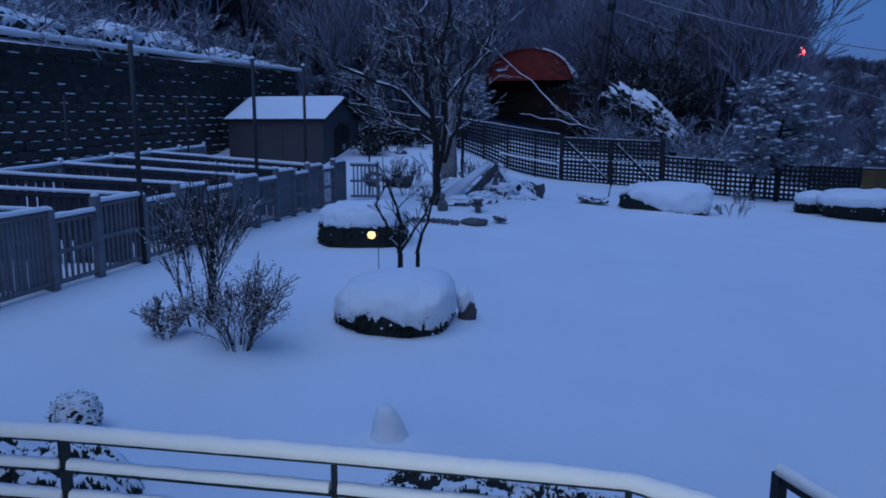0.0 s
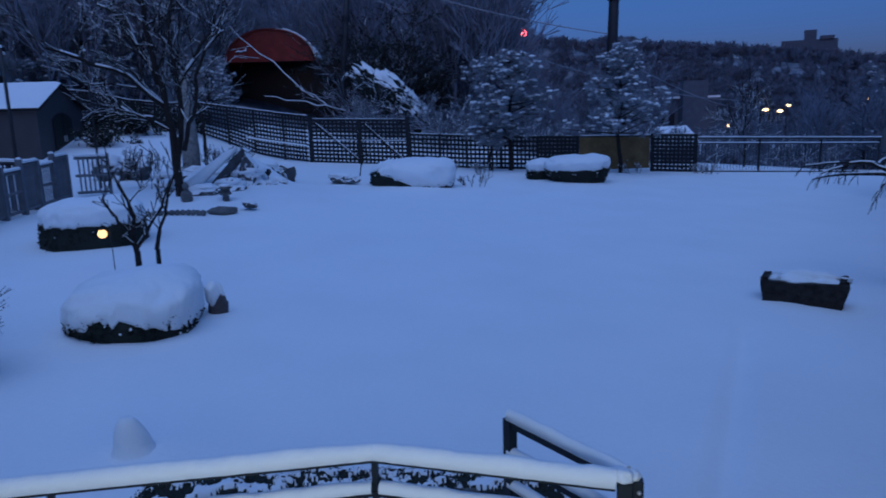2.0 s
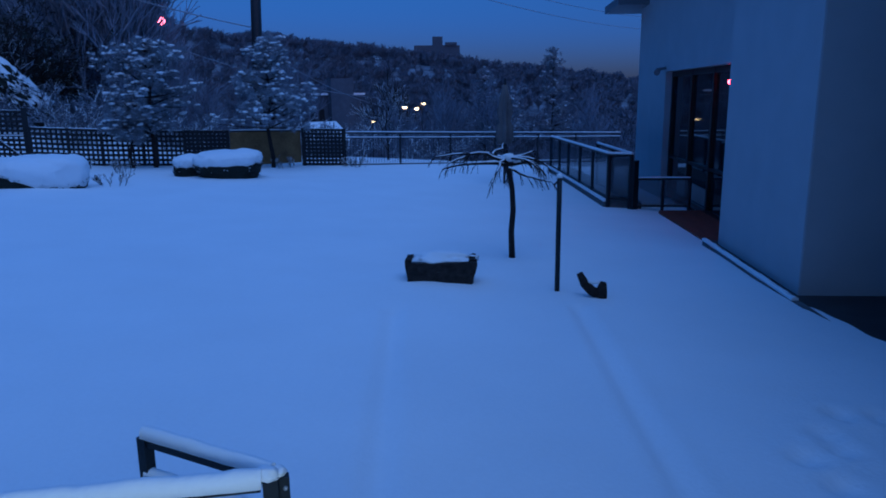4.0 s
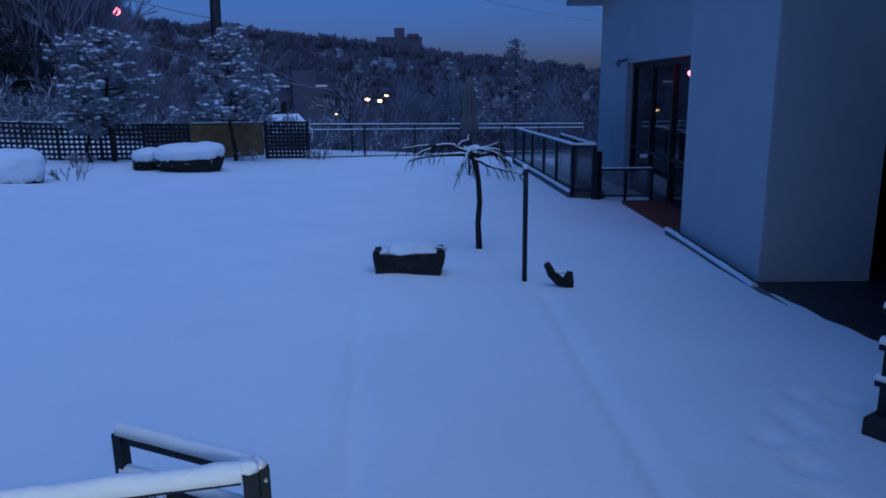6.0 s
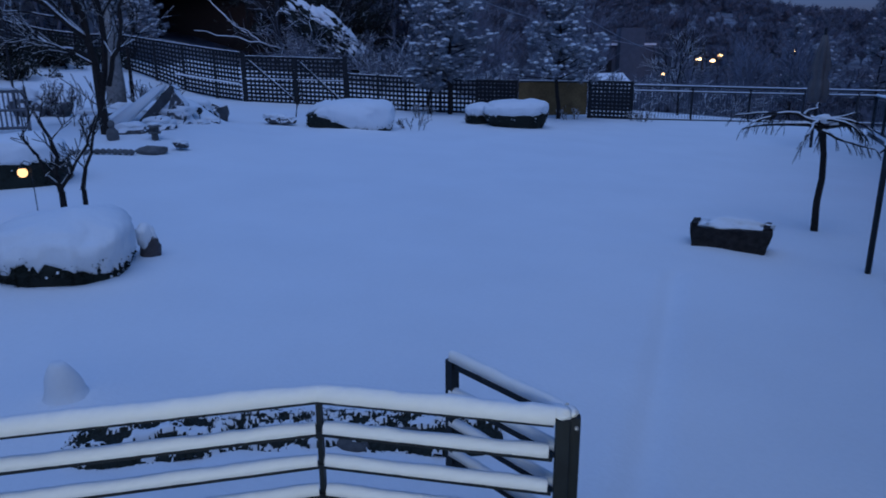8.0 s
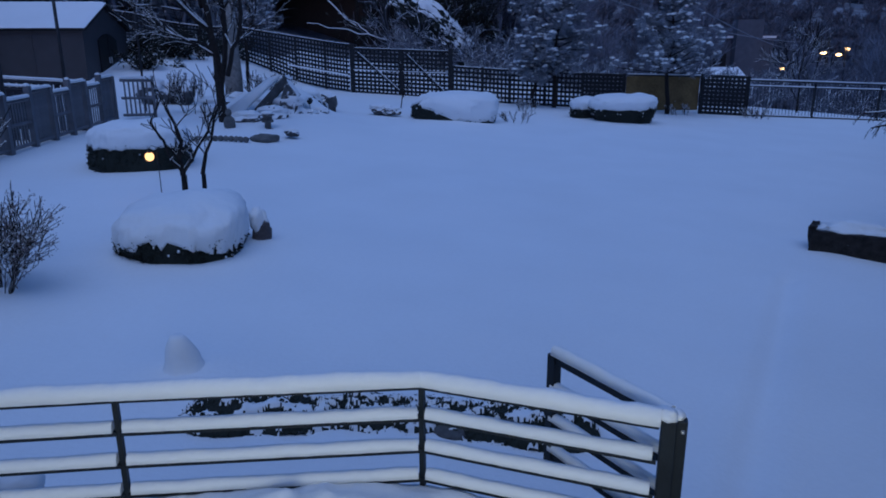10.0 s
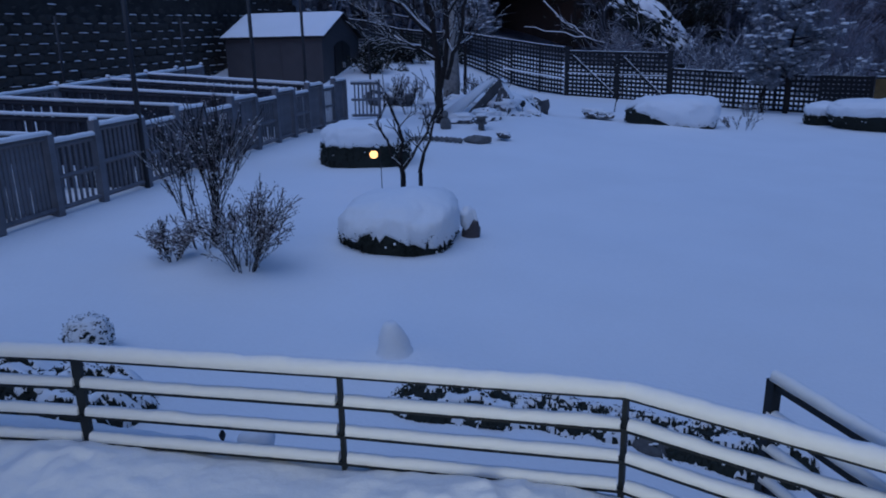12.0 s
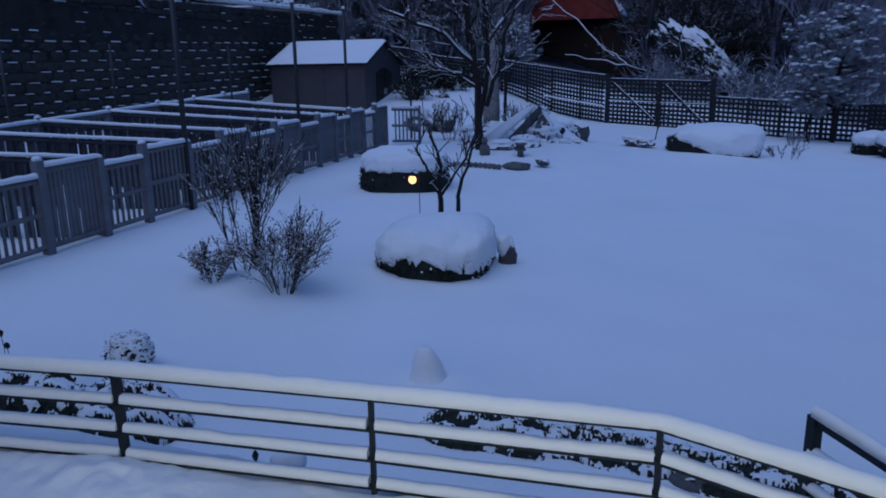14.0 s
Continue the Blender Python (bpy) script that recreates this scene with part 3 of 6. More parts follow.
for s in (0, 1):
    bm = bmesh.new()
    ya = ym - 0.72 + 0.74 * s
    pts = [(ya, Z0 + 0.05), (ya + 0.70, Z0 + 0.05)] + [(ya + 0.70 - 0.70 * k / 8, 2.42 + 0.28 * math.cos((ya + 0.70 - 0.70 * k / 8 - ym) / 0.75 * 1.35)) for k in range(9)]
    f = bm.faces.new([bm.verts.new((X1 + 0.005, y, z)) for y, z in pts])
    r = bmesh.ops.extrude_face_region(bm, geom=[f])
    bmesh.ops.translate(bm, vec=(0.035, 0, 0), verts=[q for q in r["geom"] if isinstance(q, bmesh.types.BMVert)])
    door = part("door", bm, SHED_DARK, shed, "dark arched door leaf")
    bm = bmesh.new()
    tube(bm, ((X1 + 0.07, ym + (0.08 if s else -0.08), 1.75), (X1 + 0.07, ym + (0.08 if s else -0.08), 1.95)), (0.018, 0.018), 6)
    part("door_handle", bm, material("pale_handle", (0.5, 0.5, 0.48), 0.4), door)
for k in (2, 4):
    bm = bmesh.new()
    x = X0 + (X1 - X0) * k / 7
    box(bm, x - 0.02, Y0 - 0.015, Z0, x + 0.02, Y0 - 0.002, ZE - 0.06)
    part("wall_batten", bm, SHED, shed)

# ---- the lattice fence and its gate ----
def lattice_panel(owner, p, q, h0, h1, low=0.05, pitch=0.150, wide=0.084, tilt=True):
    """A frame filled with upright and level strips; h0 and h1: top heights at its two ends; p and q carry their ground heights."""
    p, q = Vector(p), Vector(q)
    d = Vector((q.x - p.x, q.y - p.y, 0))
    L = d.length
    u = d.normalized()
    nrm = Vector((u.y, -u.x, 0))
    def at(s, t, off=0.0):
        base = p.z + (q.z - p.z) * s / L + low
        top = h0 + (h1 - h0) * s / L
        return Vector((p.x + u.x * s, p.y + u.y * s, base + (top - base) * t)) + nrm * off
    def strip(name, s0, t0, s1, t1, w, off, th=0.018):
        bm = bmesh.new()
        a, b = at(s0, t0, off), at(s1, t1, off)
        e = (b - a).normalized()
        side = e.cross(nrm).normalized() * w / 2
        out = nrm * th
        vs = [bm.verts.new(c) for c in (a - side, a + side, b + side, b - side, a - side + out, a + side + out, b + side + out, b - side + out)]
        for f in ((3, 2, 1, 0), (4, 5, 6, 7), (0, 1, 5, 4), (1, 2, 6, 5), (2, 3, 7, 6), (3, 0, 4, 7)):
            bm.faces.new([vs[i] for i in f])
        part(name, bm, LATTICE, owner)
    nv = max(2, round(L / pitch))
    nh = max(3, round(((h0 + h1) / 2 - (p.z + q.z) / 2 - low) / pitch))
    for i in range(1, nv):
        strip("upright_strip", L * i / nv, 0, L * i / nv, 1, wide * 0.75, 0.0)
    for j in range(nh + 1):
        strip("level_strip", 0, j / nh, L, j / nh, wide, 0.02)
    bm = bmesh.new()
    ridge(bm, at(0, 1.0, 0.01) + Vector((0, 0, 0.03)), at(L, 1.0, 0.01) + Vector((0, 0, 0.03)), 0.05, 0.03, steps=12, wave=0.4, seed=p.x)
    part("snow_cap", bm, SNOW, owner, "", True)
def lattice_post(owner, x, y, z0, z1, half=0.05):
    bm = bmesh.new()
    box(bm, x - half, y - half - 0.02, z0 - 0.1, x + half, y + half - 0.02, z1)
    part("post", bm, LATTICE, owner)
fence = thing("lattice_fence", "dark wooden lattice fence with a line of snow on top", "fence")
RIGHT = [(1.35, 26.5, 0.38, 1.53), (2.4, 26.1, 0.30, 1.47), (3.35, 25.75, 0.24, 1.42), (4.6, 25.7, 0.18, 1.35), (5.95, 25.7, 0.10, 1.29), (7.42, 25.65, 0.04, 1.24)]
for a, b in zip(RIGHT, RIGHT[1:]):
    dense = a[0] > 5.9
    lattice_panel(fence, a[:3], b[:3], a[3], b[3], wide=0.112 if dense else 0.084, low=0.06)
for x, y, z0, z1 in RIGHT:
    lattice_post(fence, x, y, z0, z1 + 0.06)
lattice_panel(fence, (10.25, 25.5, -0.1), (11.8, 25.48, -0.19), 1.22, 1.16, wide=0.105)
lattice_post(fence, 10.2, 25.5, -0.1, 1.28, 0.06)
lattice_post(fence, 11.83, 25.48, -0.19, 1.2, 0.06)
LEFT = [(-2.42, 27.05, 0.62, 2.30), (-3.4, 27.7, 0.72, 2.42), (-4.6, 28.4, 0.92, 2.60), (-5.7, 29.0, 1.35, 2.76), (-6.9, 29.6, 1.75, 2.95), (-8.4, 30.2, 1.95, 2.98), (-10.0, 30.7, 2.15, 3.18), (-11.6, 31.1, 2.4, 3.55), (-13.2, 31.4, 2.5, 3.75), (-14.8, 31.6, 2.6, 3.8)]
for a, b in zip(LEFT, LEFT[1:]):
    lattice_panel(fence, b[:3], a[:3], b[3], a[3], wide=0.082)
for x, y, z0, z1 in LEFT[1:]:
    lattice_post(fence, x, y, z0, z1 + 0.04)
bm = bmesh.new()
ridge(bm, (-2.5, 26.9, 1.22), (-4.9, 28.35, 1.55), 0.09, 0.05, steps=20, seed=8)
part("kick_snow", bm, SNOW, fence, "snow on the low rail", True)
dgate = thing("drive_gate", "dark lattice double gate with diagonal braces, closed, snow along it", "gate")
lattice_panel(dgate, (-2.25, 27.0, 0.62), (1.20, 26.63, 0.38), 2.17, 2.05, low=0.02, wide=0.090)
for x, y, z0, z1 in ((-2.32, 27.02, 0.60, 2.32), (1.27, 26.62, 0.38, 2.17)):
    lattice_post(dgate, x, y, z0, z1, 0.085)
lattice_post(dgate, -0.53, 26.79, 0.55, 2.11, 0.06)
for sx, sz, ex, ez in ((-2.1, 2.02, -0.6, 0.66), (-0.3, 1.94, 1.12, 0.56)):
    bm = bmesh.new()
    tube(bm, ((sx, 26.93 - 0.107 * (sx + 2.27), sz), (ex, 26.93 - 0.107 * (ex + 2.27), ez)), (0.045, 0.045), 4)
    part("brace", bm, LATTICE, dgate)
    bm = bmesh.new()
    ridge(bm, (sx, 26.90 - 0.107 * (sx + 2.27), sz + 0.04), (ex, 26.90 - 0.107 * (ex + 2.27), ez + 0.04), 0.04, 0.025, steps=14, wave=0.7, seed=sx)
    part("snow_cap", bm, SNOW, dgate, "", True)
bm = bmesh.new()
ridge(bm, (-2.27, 26.93, 1.42), (1.18, 26.56, 1.30), 0.05, 0.03, steps=24, wave=0.6, seed=2)
part("snow_cap", bm, SNOW, dgate, "", True)
# the yellow board in the fence
board = thing("yellow_board", "faded yellow-brown board closing a gap in the fence", "fence panel")
bm = bmesh.new()
box(bm, 7.49, 25.56, 0.02, 10.12, 25.60, 1.22)
part("panel", bm, material("yellow_tarpaulin", (0.17, 0.115, 0.045), 0.6, 0, 0.5, 1.1, 0.3, 14), board)
bm = bmesh.new()
tube(bm, ((7.52, 25.58, 1.26), (10.14, 25.55, 1.2)), (0.03, 0.03), 6)
part("edge_rail", bm, LATTICE, board)
bm = bmesh.new()
ridge(bm, (7.52, 25.58, 1.285), (10.14, 25.55, 1.225), 0.06, 0.035, steps=20, seed=4)
part("snow_cap", bm, SNOW, board, "", True)
# the metal fence that follows
mfence = thing("metal_fence", "thin dark metal rail fence with snow on its rails", "fence")
MF = [(11.85, 25.48), (14.5, 25.85), (17.2, 26.25), (20.0, 26.8), (23.0, 27.4), (26.0, 28.0), (30.0, 28.8)]
for (x0, y0), (x1, y1) in zip(MF, MF[1:]):
    z0, z1 = -0.19 - 0.055 * (x0 - 11.85), -0.19 - 0.055 * (x1 - 11.85)
    bm = bmesh.new()
    e0, e1 = 0.042 * (x0 - 11.85), 0.042 * (x1 - 11.85)
    box(bm, x0 - 0.035, y0 - 0.035, z0 - 0.6, x0 + 0.035, y0 + 0.035, 1.02 - e0)
    part("post", bm, POLE, mfence)
    for zz, r in ((1.06, 0.03), (0.86, 0.02), (0.02, 0.03)):
        bm = bmesh.new()
        tube(bm, ((x0, y0, zz + (z0 if zz < 0.5 else -e0)), (x1, y1, zz + (z1 if zz < 0.5 else -e1))), (r, r), 5)
        part("rail_bar", bm, POLE, mfence)
        bm = bmesh.new()
        ridge(bm, (x0, y0, zz + (z0 if zz < 0.5 else -e0) + r), (x1, y1, zz + (z1 if zz < 0.5 else -e1) + r), 0.06, 0.035, steps=14, wave=0.4, seed=x0)
        part("snow_cap", bm, SNOW, mfence, "", True)
    bm = bmesh.new()
    n = int((x1 - x0) / 0.13)
    for k in range(1, n):
        t = k / n
        box(bm, x0 + (x1 - x0) * t - 0.006, y0 + (y1 - y0) * t - 0.006, z0 + (z1 - z0) * t, x0 + (x1 - x0) * t + 0.006, y0 + (y1 - y0) * t + 0.006, 1.03 - e0 + (e0 - e1) * t)
    part("bar_infill", bm, POLE, mfence)["kind"] = "stuff"

# ---- the neighbouring wing of the house ----


def wing(x, out, z):
    """A place by metres along the wing's face, metres out from the face towards the yard, and height."""
    return Vector((9.84 + 0.578 * x - 0.816 * out, 5.42 + 0.816 * x + 0.578 * out, z))


def wing_box(name, x0, x1, o0, o1, z0, z1, mat, parent=None, bevel=0.0, label=""):
    bm = bmesh.new()
    v = [bm.verts.new(wing(x, o, z)) for z in (z0, z1) for x, o in ((x0, o0), (x1, o0), (x1, o1), (x0, o1))]
    for q in ((3, 2, 1, 0), (4, 5, 6, 7), (0, 1, 5, 4), (1, 2, 6, 5), (2, 3, 7, 6), (3, 0, 4, 7)):
        bm.faces.new([v[i] for i in q])
    if bevel:
        bmesh.ops.bevel(bm, geom=bm.edges[:], offset=bevel, segments=2, affect="EDGES")
    return part(name, bm, mat, parent, label)


house = thing("house_wing", "white rendered house wing with a dark glass door between piers", "house")
wing_box("pier", 0.0, 3.66, -1.62, 0.0, -0.9, 6.2, RENDERED, house, 0.015, "broad white rendered pier")
wing_box("wall", 3.4, 4.3, -1.9, -1.63, -0.9, 6.2, RENDERED, house)
wing_box("wall", 11.9, 15.8, -1.3, -0.80, -0.9, 6.2, RENDERED, house)
wing_box("wall", 3.67, 11.9, -1.3, -0.80, 3.05, 6.2, RENDERED, house)
wing_box("wall", -9.0, 4.0, -7.0, -1.63, 2.85, 6.2, RENDERED, house)
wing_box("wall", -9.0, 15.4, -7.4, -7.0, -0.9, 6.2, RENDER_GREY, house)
wing_box("wall", 15.0, 15.4, -7.0, -1.3, -0.9, 6.2, RENDERED, house)
# a flat near-black sheet closes the opening at its back
wing_box("garage_opening", -9.0, 3.4, -2.6, -2.4, -0.9, 2.84, material("black_opening_sheet", (0.006, 0.006, 0.008), 0.8, 0, 0.2, 3, 0.2, 30), house, label="black sheet deep in the opening")
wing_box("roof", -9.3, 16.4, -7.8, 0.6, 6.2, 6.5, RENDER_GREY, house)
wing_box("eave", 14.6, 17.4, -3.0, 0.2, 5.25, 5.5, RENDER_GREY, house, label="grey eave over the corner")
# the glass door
FRAME = material("black_frame_and_backing", (0.012, 0.012, 0.013), 0.4, 0, 0.2, 5, 0.05, 60)
gdoor = thing("glass_door", "tall dark glazed door in black frames, unlit inside", "glass door")
for x in (4.4, 6.1, 7.9, 9.8, 11.82):
    wing_box("door_stile", x - 0.06, x + 0.06, -1.12, -0.98, -0.55, 3.04, FRAME, gdoor)
for z0, z1 in ((-0.56, -0.42), (2.90, 3.04), (0.55, 0.62)):
    wing_box("door_rail", 3.70, 11.88, -1.13, -0.99, z0, z1, FRAME, gdoor)
for x0, x1 in ((3.7, 4.34), (4.46, 6.04), (6.16, 7.84), (7.96, 9.74), (9.86, 11.76)):
    wing_box("pane", x0, x1, -1.07, -1.05, -0.5, 3.0, GLASS, gdoor)
# flat black sheet standing in for the darkness of the unlit room
wing_box("black_backing", 3.7, 11.9, -1.7, -1.6, -0.8, 3.2, FRAME, house)
RED = glow("red_lamp", (1.0, 0.03, 0.03), 12)
lampr = thing("red_lamp", "small glowing red indicator lamp at the glass door", "lamp")
bm = bmesh.new()
bmesh.ops.create_uvsphere(bm, u_segments=12, v_segments=8, radius=0.085, matrix=Matrix.Translation(wing(6.3, -0.90, 2.66)) @ Matrix.Diagonal((1, 1, 0.8, 1)))
part("bulb", bm, RED, lampr, "", True)
wing_box("bracket", 6.26, 6.34, -0.98, -0.93, 2.6, 2.72, FRAME, lampr)
cam1 = thing("wall_camera", "small grey security camera on the white wall", "camera")
bm = bmesh.new()
tube(bm, (wing(11.9, -0.79, 3.15), wing(11.9, -0.6, 3.12)), (0.04, 0.04), 8)
part("arm", bm, RENDER_GREY, cam1)
bm = bmesh.new()
tube(bm, (wing(11.75, -0.5, 3.02), wing(12.15, -0.62, 3.10)), (0.09, 0.075), 10)
part("body", bm, RENDER_GREY, cam1)
# the brown deck under the overhang, the kerb and the bare paving
wing_box("wood_deck", 3.75, 8.3, -1.6, 0.05, -0.80, -0.50, material("red_brown_decking", (0.13, 0.045, 0.025), 0.7, 0, 0.3, 6, 0.3, 50), None)
tagged(bpy.data.objects["wood_deck"], "red-brown timber deck without snow by the glass door", "deck", kind="structure")
wing_box("paving", -9, 4.0, -2.4, 0.098, -0.9, -0.41, material("dark_wet_paving", (0.035, 0.035, 0.037), 0.5, 0, 0.35, 2, 0.3, 40), None)
tagged(bpy.data.objects["paving"], "dark wet paving free of snow", "paving", kind="structure")
kerb = thing("kerb", "low dark kerb with a strip of snow on it", "kerb", kind="structure")
wing_box("kerb_stone", -9.0, 3.9, 0.10, 0.22, -0.9, -0.40, STONE, kerb)
bm = bmesh.new()
ridge(bm, wing(-0.3, 0.17, -0.40), wing(3.95, 0.17, -0.40), 0.11, 0.045, steps=50, wave=0.6, seed=6)
part("kerb_snow", bm, SNOW, kerb, "", True)

# the ramp with its glass balustrade, and the little baluster fence beside the deck
ramp_thing = thing("ramp_balustrade", "steel and glass balustrade with snow on its handrail", "balustrade")
RP = [(14.07, 13.51), (15.2, 15.3), (16.35, 17.1), (17.5, 18.95), (18.65, 20.75), (19.77, 22.57)]
TOPZ = [0.86, 0.83, 0.80, 0.77, 0.74, 0.71]
PANE = bpy.data.materials.new("smoky_glass_pane")
PANE.use_nodes = True
PANE.node_tree.nodes["Principled BSDF"].inputs["Base Color"].default_value = (0.08, 0.09, 0.11, 1)
PANE.node_tree.nodes["Principled BSDF"].inputs["Roughness"].default_value = 0.08
PANE.node_tree.nodes["Principled BSDF"].inputs["Alpha"].default_value = 0.5
for i, (x, y) in enumerate(RP):
    bm = bmesh.new()
    tube(bm, ((x, y, ground_z(x, y) - 0.1), (x, y, TOPZ[i])), (0.06, 0.06), 8)
    part("post", bm, STEEL, ramp_thing)
for i in range(5):
    (x0, y0), (x1, y1) = RP[i], RP[i + 1]
    g0, g1 = ground_z(x0, y0), ground_z(x1, y1)
    bm = bmesh.new()
    tube(bm, ((x0, y0, TOPZ[i]), (x1, y1, TOPZ[i + 1])), (0.035, 0.035), 8)
    part("handrail", bm, STEEL, ramp_thing)
    bm = bmesh.new()
    tube(bm, ((x0, y0, g0 + 0.24), (x1, y1, g1 + 0.24)), (0.03, 0.03), 6)
    part("low_rail", bm, STEEL, ramp_thing)
    bm = bmesh.new()
    ridge(bm, (x0, y0, TOPZ[i] + 0.03), (x1, y1, TOPZ[i + 1] + 0.03), 0.10, 0.06, steps=14, seed=i)
    part("snow_cap", bm, SNOW, ramp_thing, "", True)
    bm = bmesh.new()
    a, b = Vector((x0, y0, 0)), Vector((x1, y1, 0))
    vs = []
    for off in (0.0, 0.012):
        o = Vector((-0.85, 0.53, 0)) * off
        vs += [bm.verts.new(c + o) for c in (a.lerp(b, 0.05) + Vector((0, 0, g0 + 0.3)), a.lerp(b, 0.95) + Vector((0, 0, g1 + 0.3)), a.lerp(b, 0.95) + Vector((0, 0, TOPZ[i + 1] - 0.08)), a.lerp(b, 0.05) + Vector((0, 0, TOPZ[i] - 0.08)))]
    for q in ((3, 2, 1, 0), (4, 5, 6, 7), (0, 1, 5, 4), (1, 2, 6, 5), (2, 3, 7, 6), (3, 0, 4, 7)):
        bm.faces.new([vs[k] for k in q])
    part("pane", bm, PANE, ramp_thing, "smoky glass pane")
    # the snowed concrete edge under it
    bm = bmesh.new()
    u = (b - a).normalized()
    nn = Vector((-u.y, u.x, 0))
    vs = [bm.verts.new(c) for c in (a - nn * 0.9 + Vector((0, 0, g0 - 0.3)), b - nn * 0.9 + Vector((0, 0, g1 - 0.3)), b + nn * 0.12 + Vector((0, 0, g1 - 0.3)), a + nn * 0.12 + Vector((0, 0, g0 - 0.3)), a - nn * 0.9 + Vector((0, 0, g0 + 0.15)), b - nn * 0.9 + Vector((0, 0, g1 + 0.15)), b + nn * 0.12 + Vector((0, 0, g1 + 0.15)), a + nn * 0.12 + Vector((0, 0, g0 + 0.15)))]
    for q in ((3, 2, 1, 0), (4, 5, 6, 7), (0, 1, 5, 4), (1, 2, 6, 5), (2, 3, 7, 6), (3, 0, 4, 7)):
        bm.faces.new([vs[k] for k in q])
    part("ramp_edge", bm, STONE, ramp_thing, "dark concrete ramp edge")
    bm = bmesh.new()
    ridge(bm, a + nn * 0.05 + Vector((0, 0, g0 + 0.151)), b + nn * 0.05 + Vector((0, 0, g1 + 0.151)), 0.14, 0.06, steps=14, seed=i + 30)
    part("edge_snow", bm, SNOW, ramp_thing, "", True)
# the balustrade turns at its near end and runs back on the other side
TURN_AT = Vector((14.46, 13.10, 0.0))
back_way = Vector((1.13, 1.80, 0.0))
for p, q in ((Vector((14.07, 13.51, 0)), TURN_AT), (TURN_AT, TURN_AT + back_way), (TURN_AT + back_way, TURN_AT + back_way * 2)):
    g0, g1 = ground_z(p.x, p.y), ground_z(q.x, q.y)
    for nm, z0, z1, r in (("handrail", 0.85, 0.85, 0.035), ("low_rail", g0 + 0.24, g1 + 0.24, 0.03)):
        bm = bmesh.new()
        tube(bm, (p + Vector((0, 0, z0)), q + Vector((0, 0, z1))), (r, r), 8)
        part(nm, bm, STEEL, ramp_thing)
    bm = bmesh.new()
    tube(bm, (q + Vector((0, 0, g1 - 0.1)), q + Vector((0, 0, 0.86))), (0.06, 0.06), 8)
    part("post", bm, STEEL, ramp_thing)
    bm = bmesh.new()
    ridge(bm, p + Vector((0, 0, 0.88)), q + Vector((0, 0, 0.88)), 0.10, 0.06, steps=10, seed=p.x)
    part("snow_cap", bm, SNOW, ramp_thing, "", True)
    bm = bmesh.new()
    o = Vector((-(q - p).y, (q - p).x, 0)).normalized() * 0.012
    vs = [bm.verts.new(c + k * o) for k in (0, 1) for c in (p.lerp(q, 0.08) + Vector((0, 0, g0 + 0.3)), p.lerp(q, 0.92) + Vector((0, 0, g1 + 0.3)), p.lerp(q, 0.92) + Vector((0, 0, 0.77)), p.lerp(q, 0.08) + Vector((0, 0, 0.77)))]
    for f in ((3, 2, 1, 0), (4, 5, 6, 7), (0, 1, 5, 4), (1, 2, 6, 5), (2, 3, 7, 6), (3, 0, 4, 7)):
        bm.faces.new([vs[k] for k in f])
    part("pane", bm, PANE, ramp_thing, "smoky glass pane")
low = thing("low_fence", "low dark steel fence with smoky panes beside the timber deck", "fence")
a, b = Vector((14.60, 13.00, -0.57)), Vector((15.40, 11.95, -0.52))
for z in (0.10, 0.80):
    bm = bmesh.new()
    tube(bm, (a + Vector((0, 0, z)), b + Vector((0, 0, z))), (0.035, 0.035), 4)
    part("rail_bar", bm, STEEL, low)
for k in range(3):
    c = a.lerp(b, k / 2)
    bm = bmesh.new()
    box(bm, c.x - 0.03, c.y - 0.03, c.z - 0.1, c.x + 0.03, c.y + 0.03, c.z + 0.8)
    part("post", bm, STEEL, low)
for k in range(2):
    p, q = a.lerp(b, k / 2 + 0.03), a.lerp(b, k / 2 + 0.47)
    bm = bmesh.new()
    vs = [bm.verts.new(c + Vector((0.008, 0.006, 0)) * m) for m in (0, 1) for c in (p + Vector((0, 0, 0.14)), q + Vector((0, 0, 0.14)), q + Vector((0, 0, 0.76)), p + Vector((0, 0, 0.76)))]
    for f in ((3, 2, 1, 0), (4, 5, 6, 7), (0, 1, 5, 4), (1, 2, 6, 5), (2, 3, 7, 6), (3, 0, 4, 7)):
        bm.faces.new([vs[m] for m in f])
    part("pane", bm, PANE, low, "smoky glass pane")
bm = bmesh.new()
ridge(bm, a + Vector((0, 0, 0.83)), b + Vector((0, 0, 0.83)), 0.07, 0.025, seed=3)
part("snow_cap", bm, SNOW, low, "", True)
bm = bmesh.new()
box(bm, 14.44, 12.96, -0.7, 14.60, 13.14, 0.72)
part("end_post", bm, STEEL, low)


# ---- plants in the yard ----
def leaf_scatter(name, centres, size, count, rng, mat):
    """Small folded leaves in all directions round many places, in one mesh."""
    verts, faces = [], []
    for c in centres:
        for _ in range(count):
            d = Vector((rng.gauss(0, 1), rng.gauss(0, 1), rng.gauss(0, 1))).normalized()
            e = d.cross(Vector((rng.gauss(0, 1), rng.gauss(0, 1), rng.gauss(0, 1)))).normalized()
            p = Vector(c[:3]) + d * rng.uniform(0, c[3] if len(c) > 3 else size)
            s = size * rng.uniform(0.6, 1.3)
            n = len(verts)
            verts += [tuple(p - e * s * 0.35), tuple(p + d * s), tuple(p + e * s * 0.35), tuple(p - d * s * 0.25)]
            faces.append((n, n + 1, n + 2, n + 3))
    me = bpy.data.meshes.new(name)
    me.from_pydata(verts, [], faces)
    me.materials.append(mat)
    me.update()
    return me


